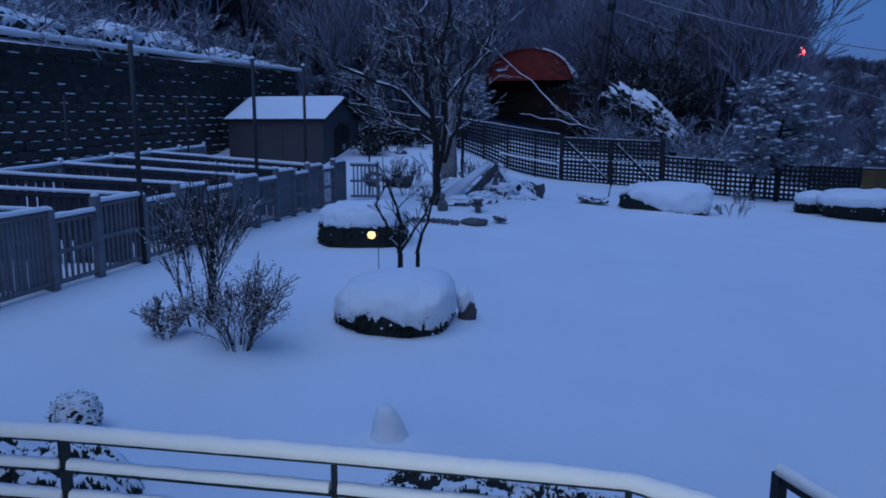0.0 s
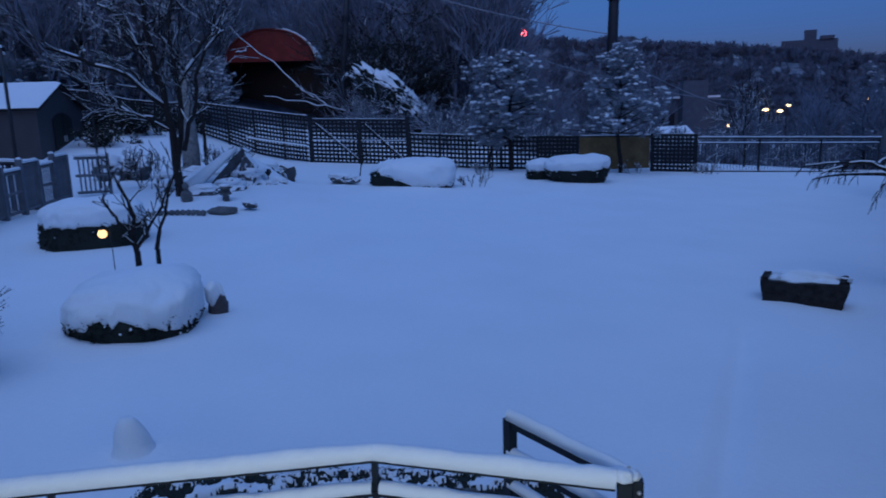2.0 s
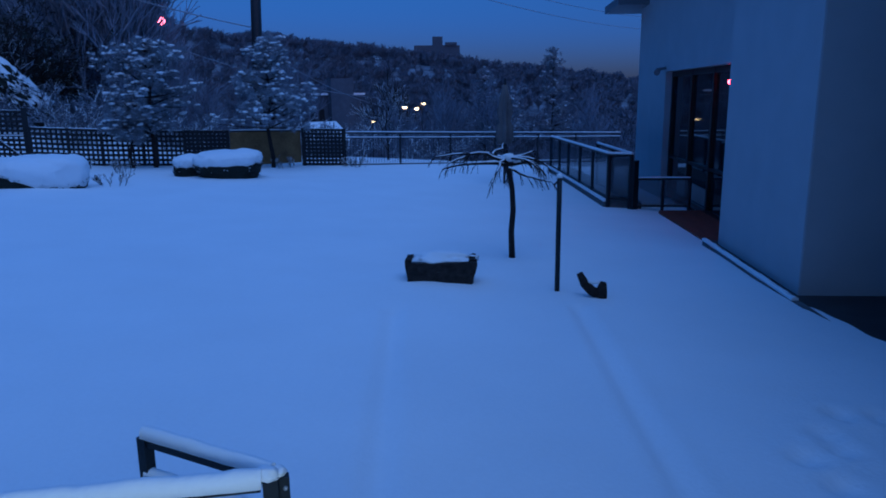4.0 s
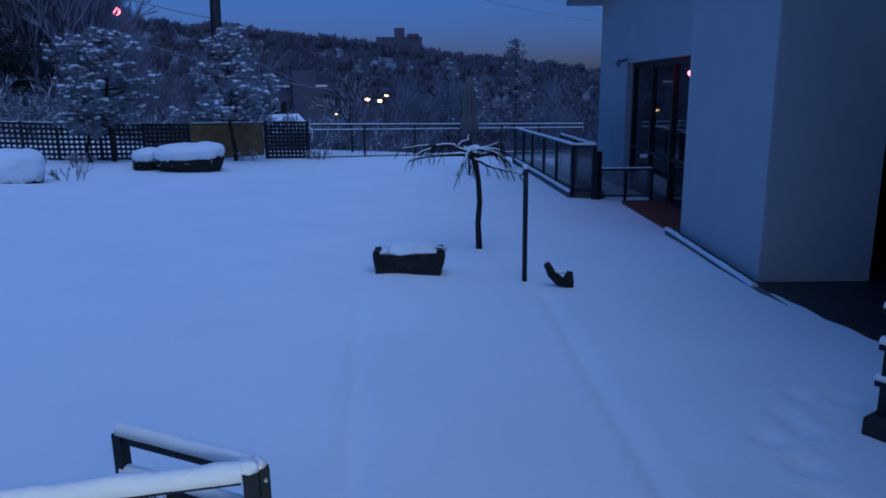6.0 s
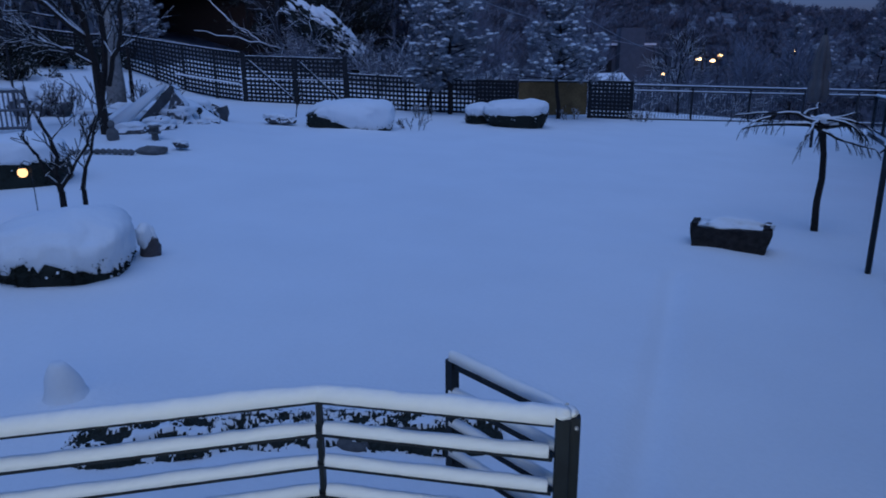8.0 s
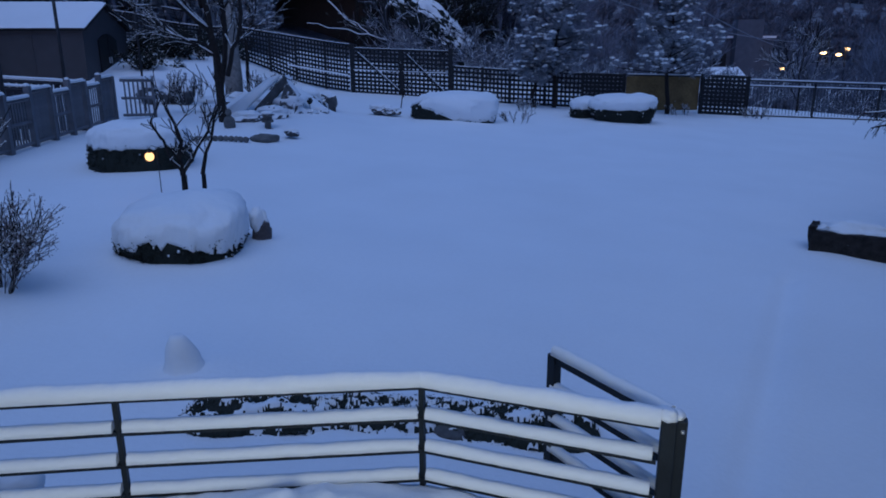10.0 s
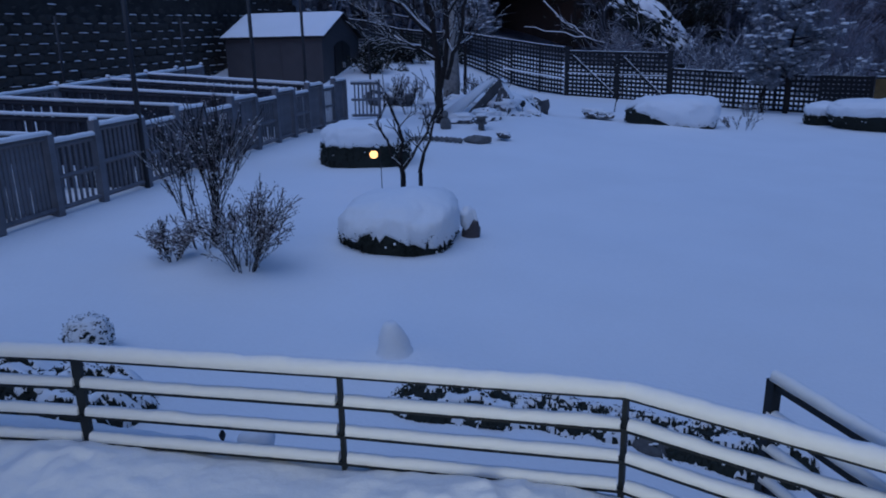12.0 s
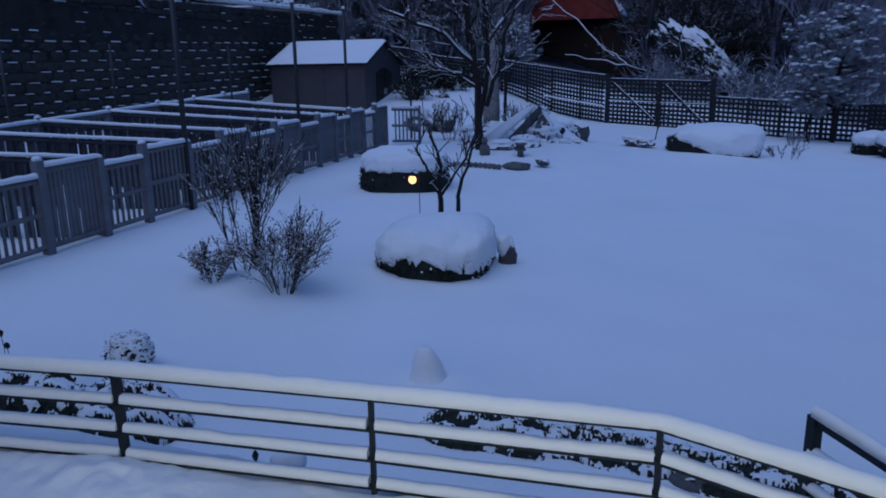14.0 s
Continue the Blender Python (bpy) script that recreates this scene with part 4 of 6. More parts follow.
def snow_hedge(name, label, x, y, rx, ry, h, rz, cover, seed, base=None, jag=0.09, undercut=0.12, power=0.55, group="", skew=0.0):
    """A clipped shrub: a dark leafy body and the snow that lies over it down to a ragged edge."""
    rng = random.Random(seed)
    g = ground_z(x, y) if base is None else base
    ob = thing(name, label, "shrub", pose(x, y, g, 0, 0, rz), group)
    def body(th, ph):
        cx, sx = math.cos(th), math.sin(th)
        ex = lambda v, e: math.copysign(abs(v) ** e, v)
        k = 1 + 0.10 * noise.noise(Vector((cx * 2 + seed, sx * 2, ph * 2))) + 0.04 * noise.noise(Vector((cx * 7 + seed, sx * 7, ph * 6)))
        w = max(0.0, math.cos(ph)) ** power
        zz = math.sin(ph)
        under = 1 - undercut * (1 - zz) ** 2
        slope = 1 + skew * w * (0.6 * cx + 0.5 * sx + 0.5 * noise.noise(Vector((cx * 1.5 * w + seed, sx * 1.5 * w, 8))))
        return Vector((rx * ex(cx, 0.75) * w * k * under, ry * ex(sx, 0.75) * w * k * under, h * (0.03 + 0.86 * zz ** 0.8) * (0.94 + 0.1 * k) * slope))
    nt, np_ = 56, 16
    bm = bmesh.new()
    rows = []
    for j in range(np_):
        ph = (math.pi / 2) * j / np_
        rows.append([bm.verts.new(body(2 * math.pi * i / nt, ph) - Vector((0, 0, 0.06 if j == 0 else 0))) for i in range(nt)])
    top = bm.verts.new((0, 0, h * 0.89))
    for r, s in zip(rows, rows[1:]):
        for i in range(nt):
            bm.faces.new((r[i], r[(i + 1) % nt], s[(i + 1) % nt], s[i]))
    for i in range(nt):
        bm.faces.new((rows[-1][i], rows[-1][(i + 1) % nt], top))
    part("foliage", bm, LEAF, ob, "dark evergreen leaves under the snow", True)
    places = []
    for i in range(650):
        th, ph = rng.uniform(0, 2 * math.pi), rng.uniform(0.0, 0.7)
        p = body(th, ph)
        places.append((p.x, p.y, max(0.03, p.z), 0.03))
    mesh_part("leafage", leaf_scatter("leafage", places, 0.032, 6, rng, LEAF), ob)
    bm = bmesh.new()
    rows = []
    nt, np_ = 110, 22
    for j in range(np_):
        row = []
        for i in range(nt):
            th = 2 * math.pi * i / nt
            c = cover(th) + jag * noise.noise(Vector((math.cos(th) * 6 + seed, math.sin(th) * 6, 1))) + jag * 0.8 * noise.noise(Vector((math.cos(th) * 17 + seed, math.sin(th) * 17, 4)))
            p0 = math.asin(min(0.97, max(0.0, c)))
            t = j / np_
            ph = p0 + (math.pi / 2 - p0) * t
            p = body(th, ph)
            thick = 0.012 + 0.085 * min(1.0, t * 3.0)
            out = Vector((p.x / rx ** 2, p.y / ry ** 2, (p.z + 0.02) / h ** 2)).normalized()
            row.append(bm.verts.new(p + out * thick * (1 + 0.25 * noise.noise(p * 5)) + Vector((0, 0, 0.05 * t * noise.noise(p * 2.2 + Vector((seed, 0, 0)))))))
        rows.append(row)
    top = bm.verts.new((0, 0, h * 0.89 + 0.10))
    for r, s in zip(rows, rows[1:]):
        for i in range(nt):
            bm.faces.new((r[i], r[(i + 1) % nt], s[(i + 1) % nt], s[i]))
    for i in range(nt):
        bm.faces.new((rows[-1][i], rows[-1][(i + 1) % nt], top))
    bm.faces.new(rows[0][::-1])
    part("snow_cap", bm, SNOW, ob, "thick smooth snow lying over the shrub", True)
    bm = bmesh.new()
    for i in range(22):
        th = rng.uniform(0, 2 * math.pi)
        p = body(th, math.asin(min(0.95, max(0.02, cover(th) - rng.uniform(0.0, 0.28)))))
        blob(bm, p * 1.01, (rng.uniform(0.010, 0.022),) * 3, 0.3, 1, 2, i)
    part("clump_snow", bm, SNOW, ob, "", True)
    return ob


snow_hedge("round_shrub", "low clipped evergreen shrub buried under a thick snow dome", -2.43, 7.22, 0.68, 0.66, 0.57, 8, lambda th: 0.33 + 0.06 * math.sin(th * 3) - 0.24 * max(0.0, math.cos(th + 0.35)) ** 2, 11, power=0.58, jag=0.22, skew=0.20)
snow_hedge("round_shrub", "clipped dark evergreen shrub with a flat snow cap", -4.49, 11.72, 0.81, 0.72, 0.72, 12, lambda th: 0.46, 12, power=0.42, undercut=0.05)
snow_hedge("round_shrub", "long low shrub sunk in snow, one dark end bare", 1.08, 19.9, 1.30, 0.80, 0.76, -14, lambda th: 0.02 + 0.75 * max(0, math.cos(th - 3.75)) ** 3, 13, power=0.55, skew=0.15, jag=0.14)
snow_hedge("round_shrub", "clipped dark shrub with overhanging snow cap near the fence", 6.25, 21.4, 1.10, 0.74, 0.82, -12, lambda th: 0.50, 14, power=0.30, undercut=0.30, jag=0.08, skew=0.06)
snow_hedge("round_shrub", "small snowed shrub beside the larger clipped one", 5.25, 22.1, 0.45, 0.4, 0.62, 0, lambda th: 0.45, 15)
# the stone that leans at the snow dome
PINKSTONE = dusted("snow_dusted_pink_stone", (0.07, 0.06, 0.062), 0.30)
bm = bmesh.new()
blob(bm, (-1.70, 7.70, 0.24 + 0.13), (0.105, 0.10, 0.24), 0.35, 3, 1.6, 3, 0.2)
st = solid("garden_stone", "upright pinkish-grey stone with snow beside the shrub", "stone", bm, PINKSTONE, None, True)
bm = bmesh.new()
blob(bm, (-1.735, 7.66, 0.50), (0.085, 0.09, 0.14), 0.35, 3, 2, 8)
part("snow_cap", bm, SNOW, st, "", True)


def bare_shrub(name, label, x, y, h, stems, lean, thick, depth, seed, snow=0.7, leaves=0, cat="shrub", kids=3, wander=0.12, spread=0.5, leafsize=0.03, base=0.06, nodes=0.0, fine=0.004, lift=0.25):
    rng = random.Random(seed)
    g = ground_z(x, y)
    ob = thing(name, label, cat, pose(x, y, g))
    segs, tips = [], []
    for s in range(stems):
        a = rng.uniform(0, 2 * math.pi)
        w = Vector((math.cos(a) * lean * rng.uniform(0.2, 1), math.sin(a) * lean * rng.uniform(0.2, 1), 1))
        one = grow(rng, [], Vector((math.cos(a) * base, math.sin(a) * base, -0.05)), w, h * rng.uniform(0.5, 0.72), thick * rng.uniform(0.7, 1.1), depth, spread, lift, kids, 4, wander, fine)
        mesh_part("stem", sticks("stem", one, BARK, 5), ob)
        segs += one
    cap = snowed(segs, 0.001, snow, 0.93, 0.85, rng)
    if cap:
        mesh_part("snow_lining", sticks("snow_lining", cap, SNOW, 4), ob)
    ends = [q for p, q, r0, r1, _ in segs if r1 < max(thick * 0.5, fine * 1.3)]
    if leaves:
        mesh_part("leafage", leaf_scatter("leafage", [(*rng.choice(ends), 0.05) for _ in range(leaves)], leafsize, 4, rng, DRYLEAF), ob)
    if nodes:
        bm = bmesh.new()
        for q in ends:
            if rng.random() < nodes:
                blob(bm, q, (rng.uniform(0.005, 0.012),) * 3, 0.3, 1, 2, q.x)
        part("bud_snow", bm, SNOW, ob, "", True)
    return ob


DRYLEAF = material("dry_grey_leaf", (0.17, 0.15, 0.16), 0.85, 0, 0.4, 20, 0.2, 60, 0.4)
bare_shrub("tall_shrub", "tall bare multi-stemmed shrub with withered flower heads in snow", -4.36, 6.28, 1.20, 11, 0.26, 0.012, 2, 21, 0.7, 480, kids=3, spread=0.38, leafsize=0.024, nodes=0.3, base=0.10, lift=0.15)
bare_shrub("bushy_shrub", "rounded bare twiggy shrub dusted with snow", -3.55, 5.68, 0.68, 22, 0.72, 0.007, 2, 22, 0.7, 700, kids=3, spread=0.6, leafsize=0.021, nodes=0.3, base=0.05, fine=0.003, lift=0.10)
bare_shrub("leafy_shrub", "low leafy shrub with snow on its leaves", -4.46, 5.80, 0.40, 10, 0.75, 0.008, 2, 23, 0.9, 330, spread=0.6, leafsize=0.026, nodes=0.6)
st = thing("small_tree", "small bare dark tree with snow along its forked branches", "tree", pose(-2.80, 8.55, ground_z(-2.8, 8.55)))
rng = random.Random(24)
everything = []
for nm, r, pts in (("trunk", 0.043, ((0, -0.1), (0, 0.55), (-0.03, 0.75), (0.02, 0.95), (-0.02, 1.15), (-0.12, 1.38))), ("limb", 0.024, ((0, 0.60), (-0.12, 0.75), (-0.2, 1.0), (-0.30, 1.22))), ("limb", 0.026, ((0, 0.58), (0.12, 0.75), (0.2, 0.9), (0.33, 1.1), (0.45, 1.4))), ("second_trunk", 0.034, ((0.22, -0.1), (0.22, 0.55), (0.27, 0.8), (0.36, 1.0), (0.42, 1.25), (0.52, 1.5)))):
    one = []
    for (x0, z0), (x1, z1) in zip(pts, pts[1:]):
        p, q = Vector((x0, 0.25 * x0, z0)), Vector((x1, 0.25 * x1 + rng.uniform(-0.05, 0.05), z1))
        one.append((p, q, r, r * 0.82, 0))
        r *= 0.82
        if z1 > 0.7:
            for _ in range(2):
                grow(rng, one, q, (rng.uniform(-0.9, 0.9), rng.uniform(-0.8, 0.8), 0.8), rng.uniform(0.14, 0.32), r * 0.5, 1, 0.6, 0.2, 2, 3, 0.2, 0.005)
    mesh_part(nm, sticks(nm, one, BARK, 6), st)
    everything += one
mesh_part("snow_lining", sticks("snow_lining", snowed(everything, 0.004, 0.6, 0.9, 0.7, rng), SNOW, 4), st)

# shrubs whose leaves show through broken snow
def broken_snow(name, label, category, mats_shape, seed, part_name="foliage"):
    """One uneven body whose faces are leaf or snow by a ragged pattern; the snow stands proud of the leaves."""
    verts, faces, mask = mats_shape
    ob = thing(name, label, category)
    for nm, want, mat in ((part_name, 0, LEAF), ("snow_cover", 1, SNOW)):
        me = bpy.data.meshes.new(nm)
        me.from_pydata(verts, [], [f for f, m in zip(faces, mask) if m == want])
        me.materials.append(mat)
        me.polygons.foreach_set("use_smooth", [bool(want)] * len(me.polygons))
        me.update()
        mesh_part(nm, me, ob, "broken snow on the leaves" if want else "dark leaves showing through the snow")
    return ob


def patch(x0, y0, x1, y1, half, h, seed, cell=0.013, share=0.0, front=0.0):
    """A creeping mound along a line: points, faces and which faces carry snow."""
    L = math.hypot(x1 - x0, y1 - y0)
    u, v = ((x1 - x0) / L, (y1 - y0) / L), (-(y1 - y0) / L, (x1 - x0) / L)
    na, nb = int((L + 2 * half) / cell), int(2 * half / cell)
    verts, faces, mask = [], [], []
    def snowy(s, t):
        p = Vector((s * 7 + seed, t * 9, 0))
        return noise.noise(p) + 0.7 * noise.noise(p * 2.6) + 0.45 * noise.noise(p * 6) + 0.30 * noise.noise(p * 13) + share + front * t / half
    for j in range(nb + 1):
        t = -half + 2 * half * j / nb
        for i in range(na + 1):
            s = -half + (L + 2 * half) * i / na
            ends = max(0.0, -s, s - L) / half
            r = math.sqrt((t / half) ** 2 + ends ** 2) + 0.25 * noise.noise(Vector((s * 3, t * 3, seed)))
            x, y = x0 + u[0] * s + v[0] * t, y0 + u[1] * s + v[1] * t
            z = ground_z(x, y) - 0.02 + h * math.sqrt(max(0.0, 1 - r * r)) * (1 + 0.35 * noise.noise(Vector((s * 5, t * 5, seed + 3))))
            z += (0.024 + 0.012 * noise.noise(Vector((s * 14, t * 14, 2))) if snowy(s, t) > 0 else 0.020 * noise.noise(Vector((s * 40, t * 40, 1))))
            if r > 1:
                z = ground_z(x, y) - 0.08
            verts.append((x, y, z))
    for j in range(nb):
        for i in range(na):
            k = j * (na + 1) + i
            faces.append((k, k + 1, k + na + 2, k + na + 1))
            mask.append(1 if snowy(-half + (L + 2 * half) * (i + 0.5) / na, -half + 2 * half * (j + 0.5) / nb) > 0 else 0)
    return verts, faces, mask


def ragged_leaves(ob, verts, mask_faces, seed, size=0.03, share=0.5):
    rng = random.Random(seed)
    cen = []
    for f in mask_faces:
        if rng.random() < share:
            p = verts[f[0]]
            if p[2] > ground_z(p[0], p[1]):
                cen.append((*p, 0.02))
    mesh_part("leafage", leaf_scatter("leafage", cen, size, 3, rng, LEAF), ob)


for name, label, args, kw in (
        ("creeping_evergreen", "dark creeping evergreen with broken snow below the railing", (-1.15, 3.80, 0.12, 3.80, 0.27, 0.15, 41), dict(share=-0.04, front=0.30)),
        ("creeping_evergreen", "dark creeping evergreen with patches of snow by the little gate", (0.15, 3.78, 1.0, 3.72, 0.27, 0.16, 46), dict(share=-0.10, front=0.30)),
        ("spreading_juniper", "low spreading evergreen, half under snow, by the terrace", (-3.75, 2.95, -3.15, 2.98, 0.42, 0.30, 42), dict(share=0.10, front=0.45)),
        ("creeping_evergreen", "small dark tuft of evergreen in the snow", (-2.05, 2.15, -1.95, 2.17, 0.07, 0.12, 47), dict(share=-0.1))):
    shape = patch(*args, **kw)
    ob = broken_snow(name, label, "shrub", shape, args[6])
    ragged_leaves(ob, shape[0], [f for f, m in zip(shape[1], shape[2]) if m == 0], args[6], 0.017 if args[5] > 0.2 else 0.010, 0.45)
# the clipped ball on its stem
bm = bmesh.new()
bmesh.ops.create_icosphere(bm, subdivisions=5, radius=1)
bm.verts.ensure_lookup_table()
def ball_snow(d):
    return noise.noise(d * 5) + 0.7 * noise.noise(d * 12) + 0.5 * d.z + 0.16
verts = []
for v in bm.verts:
    d = v.co.normalized()
    k = 1 + 0.10 * noise.noise(d * 3) + 0.07 * noise.noise(d * 16) + (0.06 if ball_snow(d) > 0 else 0.0)
    verts.append((-3.72 + d.x * 0.165 * k, 3.72 + d.y * 0.165 * k, 0.445 + d.z * 0.145 * k))
faces = [tuple(v.index for v in f.verts) for f in bm.faces]
mask = [1 if ball_snow(f.calc_center_median().normalized()) > 0 else 0 for f in bm.faces]
bm.free()
t1 = broken_snow("ball_shrub", "small clipped ball shrub, frosted with snow", "shrub", (verts, faces, mask), 31, "ball")
rng = random.Random(31)
mesh_part("leafage", leaf_scatter("leafage", [(*verts[rng.randrange(len(verts))], 0.02) for _ in range(500)], 0.011, 3, rng, LEAF), t1)
bm = bmesh.new()
tube(bm, ((-3.72, 3.72, 0.15), (-3.72, 3.72, 0.42)), (0.03, 0.025), 6)
part("stem", bm, BARK, t1)
# garden edging stones behind the railing
for i, (x, y, s) in enumerate(((-0.42, 3.72, 0.13), (0.30, 3.62, 0.14), (0.62, 3.66, 0.16), (0.85, 3.7, 0.15))):
    bm = bmesh.new()
    blob(bm, (x, y, ground_z(x, y) + 0.05), (s, s * 0.7, s * 0.6), 0.35, 3, 1.6, i)
    solid("garden_stone", "dark brown garden stone half under snow", "stone", bm, STONE, None, True, "edging stones")
# cone-shaped shrub quite covered
bm = bmesh.new()
rows = []
for j in range(15):
    t = j / 15
    rows.append([bm.verts.new(((0.125 * (1 - t ** 3) ** 0.65 + 0.30 * (1 - t) ** 6) * (1 + 0.12 * noise.noise(Vector((math.cos(6.283 * i / 26) * 2, math.sin(6.283 * i / 26) * 2, t * 4)))) * math.cos(6.283 * i / 26) - 0.05 * t, (0.115 * (1 - t ** 3) ** 0.65 + 0.30 * (1 - t) ** 6) * math.sin(6.283 * i / 26), -0.03 + 0.39 * t)) for i in range(26)])
for r, s in zip(rows, rows[1:]):
    for i in range(26):
        bm.faces.new((r[i], r[(i + 1) % 26], s[(i + 1) % 26], s[i]))
bm.faces.new(rows[-1])
solid("cone_shrub", "small cone-shaped shrub completely covered with snow", "shrub", bm, SNOW, pose(-1.52, 4.33, 0.16), True)
# withered seed heads
for i, (x, y) in enumerate(((-4.75, 3.35), (-4.6, 3.2), (-4.45, 3.3), (-4.35, 3.25), (-4.85, 3.15), (-3.7, 2.3), (-3.55, 2.25))):
    rng = random.Random(60 + i)
    ob = thing("withered_flower", "withered dark flower stem with a seed head", "plant", pose(x, y, ground_z(x, y)), "withered flowers")
    hh = rng.uniform(0.30, 0.42) if i < 5 else 0.26
    sg = grow(rng, [], (0, 0, -0.03), (rng.uniform(-0.15, 0.15), 0, 1), hh, 0.005, 1 if i > 4 else 0, 0.5, 0.2, 2, 4, 0.08, 0.003)
    mesh_part("stem", sticks("stem", sg, BARK, 5), ob)
    bm = bmesh.new()
    blob(bm, sg[3][1], (0.019, 0.019, 0.026), 0.5, 2, 3, i)
    part("seed_head", bm, BARK, ob)
# bollard light, stake lamp
bol = thing("bollard_light", "short dark garden bollard under a round snow cap", "garden light", pose(-1.86, 2.82, 0.13))
bm = bmesh.new()
tube(bm, ((0, 0, -0.1), (0, 0, 0.08), (0, 0, 0.09), (0, 0, 0.16)), (0.05, 0.05, 0.07, 0.065), 10)
part("body", bm, STEEL, bol)
bm = bmesh.new()
blob(bm, (0, 0, 0.21), (0.105, 0.105, 0.085), 0.1, 3, 1.5, 2, 0.4)
part("snow_cap", bm, SNOW, bol, "", True)
for x, y in ((-2.2, 3.0), (0.80, 3.0)):
    so = thing("stake_light", "small dark garden stake light in the snow", "garden light", pose(x, y, ground_z(x, y) - 0.07))
    bm = bmesh.new()
    tube(bm, ((0, 0, -0.1), (0, 0, 0.10)), (0.008, 0.008), 6)
    part("stake", bm, STEEL, so)
    bm = bmesh.new()
    tube(bm, ((0, 0, 0.09), (0, 0, 0.12), (0, 0, 0.15)), (0.012, 0.022, 0.010), 8)
    part("head", bm, STEEL, so)
# lit globe lantern on a hook
lan = thing("globe_lantern", "glowing yellow globe lantern hanging on a thin hook", "lantern", pose(-3.52, 9.44, 0.36))
bm = bmesh.new()
bmesh.ops.create_uvsphere(bm, u_segments=14, v_segments=10, radius=0.060, matrix=Matrix.Translation((0, 0, 0.60)))
part("globe", bm, glow("lantern_glow", (1.0, 0.50, 0.13), 0.85), lan, "", True)
bm = bmesh.new()
tube(bm, ((0.0, 0, 0.66), (0, 0, 0.71), (0.04, 0, 0.75), (0.09, 0.02, 0.72), (0.10, 0.02, 0.3), (0.10, 0.02, -0.2)), (0.006,) * 6, 6)
part("hook", bm, STEEL, lan)
bm = bmesh.new()
tube(bm, ((0, 0, 0.655), (0, 0, 0.68)), (0.035, 0.02), 8)
part("lid", bm, STEEL, lan)

# ---- the rockery round the big tree ----
rng = random.Random(77)
def boulder(x, y, sx, sy, sz, seed, label="grey rockery boulder with snow on top", tilt=(0, 0, 0), snow=True):
    g = ground_z(x, y) + 0.1
    ob = thing("boulder", label, "rock", pose(x, y, g, *tilt), "rockery stones")
    bm = bmesh.new()
    for v in blob(bm, (0, 0, sz * 0.3), (sx, sy, sz), 0.45, 3, 1.1, seed, 0.3):
        v.co = Vector([round(c / 0.05) * 0.02 + c * 0.6 for c in v.co])
    part("rock", bm, SNOWSTONE, ob)
    if snow:
        bm = bmesh.new()
        blob(bm, (-sx * 0.12, 0, sz * 0.95), (sx * 0.98, sy * 0.98, sz * 0.42), 0.4, 3, 1.6, seed + 5, 0.3)
        part("snow_cap", bm, SNOW, ob, "", True)
    return ob
for i, (x, y, a, b, c) in enumerate(((-3.2, 18.4, 0.5, 0.45, 0.42), (-4.1, 18.7, 0.5, 0.4, 0.3), (-3.75, 19.8, 0.4, 0.4, 0.35), (-3.0, 20.0, 0.45, 0.4, 0.45), (-2.6, 20.6, 0.32, 0.3, 0.34), (-4.6, 19.8, 0.5, 0.4, 0.3), (-5.2, 19.0, 0.4, 0.4, 0.25), (-2.5, 18.9, 0.22, 0.2, 0.16), (-2.75, 18.5, 0.3, 0.25, 0.14), (-7.35, 20.5, 0.4, 0.35, 0.45), (-6.7, 20.8, 0.4, 0.35, 0.42), (-3.9, 16.9, 0.35, 0.3, 0.2), (-4.9, 17.6, 0.3, 0.3, 0.2), (-0.95, 20.4, 0.3, 0.25, 0.16), (-0.62, 20.2, 0.2, 0.18, 0.12), (-3.4, 17.4, 0.35, 0.3, 0.25))):
    boulder(x, y, a, b, c, i)
bare_shrub("bushy_shrub", "twiggy shrub with withered snowy leaves in the rockery", -5.7, 18.6, 0.85, 8, 0.7, 0.011, 2, 61, 0.5, 60, spread=0.6, leafsize=0.05, nodes=0.6, fine=0.006, base=0.2)
bare_shrub("bushy_shrub", "low twiggy shrub between the rockery stones", -4.1, 20.6, 0.8, 12, 1.0, 0.012, 2, 62, 0.5, 50, spread=0.6, leafsize=0.05, nodes=0.6, fine=0.006, base=0.2)
# the two slabs that lean together
for i, (pts) in enumerate((((-4.30, 17.5, 0.45), (-3.22, 18.0, 1.62), (-3.10, 18.15, 1.52), (-4.02, 17.62, 0.45)), ((-3.50, 17.85, 0.45), (-3.17, 18.05, 1.54), (-2.95, 18.08, 1.10), (-3.02, 17.9, 0.55)))):
    bm = bmesh.new()
    f = bm.faces.new([bm.verts.new(p) for p in pts])
    r = bmesh.ops.extrude_face_region(bm, geom=[f])
    bmesh.ops.translate(bm, vec=(0.05, 0.16, 0.02), verts=[q for q in r["geom"] if isinstance(q, bmesh.types.BMVert)])
    bmesh.ops.subdivide_edges(bm, edges=bm.edges[:], cuts=3, use_grid_fill=True)
    for v in bm.verts:
        v.co += Vector((0.04, 0.04, 0.04)) * noise.noise(v.co * 3)
    sl = solid("rock_slab", "large grey rock slab leaning upright, snow in its folds", "rock", bm, SNOWSTONE, None, False, "rockery slabs")
bm = bmesh.new()
vv = [bm.verts.new(p) for p in ((-4.62, 17.75, 0.75), (-4.34, 17.62, 0.62), (-3.30, 18.06, 1.60), (-3.62, 18.25, 1.50))]
f = bm.faces.new(vv)
r = bmesh.ops.extrude_face_region(bm, geom=[f])
bmesh.ops.translate(bm, vec=(-0.04, -0.06, 0.06), verts=[q for q in r["geom"] if isinstance(q, bmesh.types.BMVert)])
part("snow_sheet", bm, SNOW, sl, "snow clinging to the slab", True)
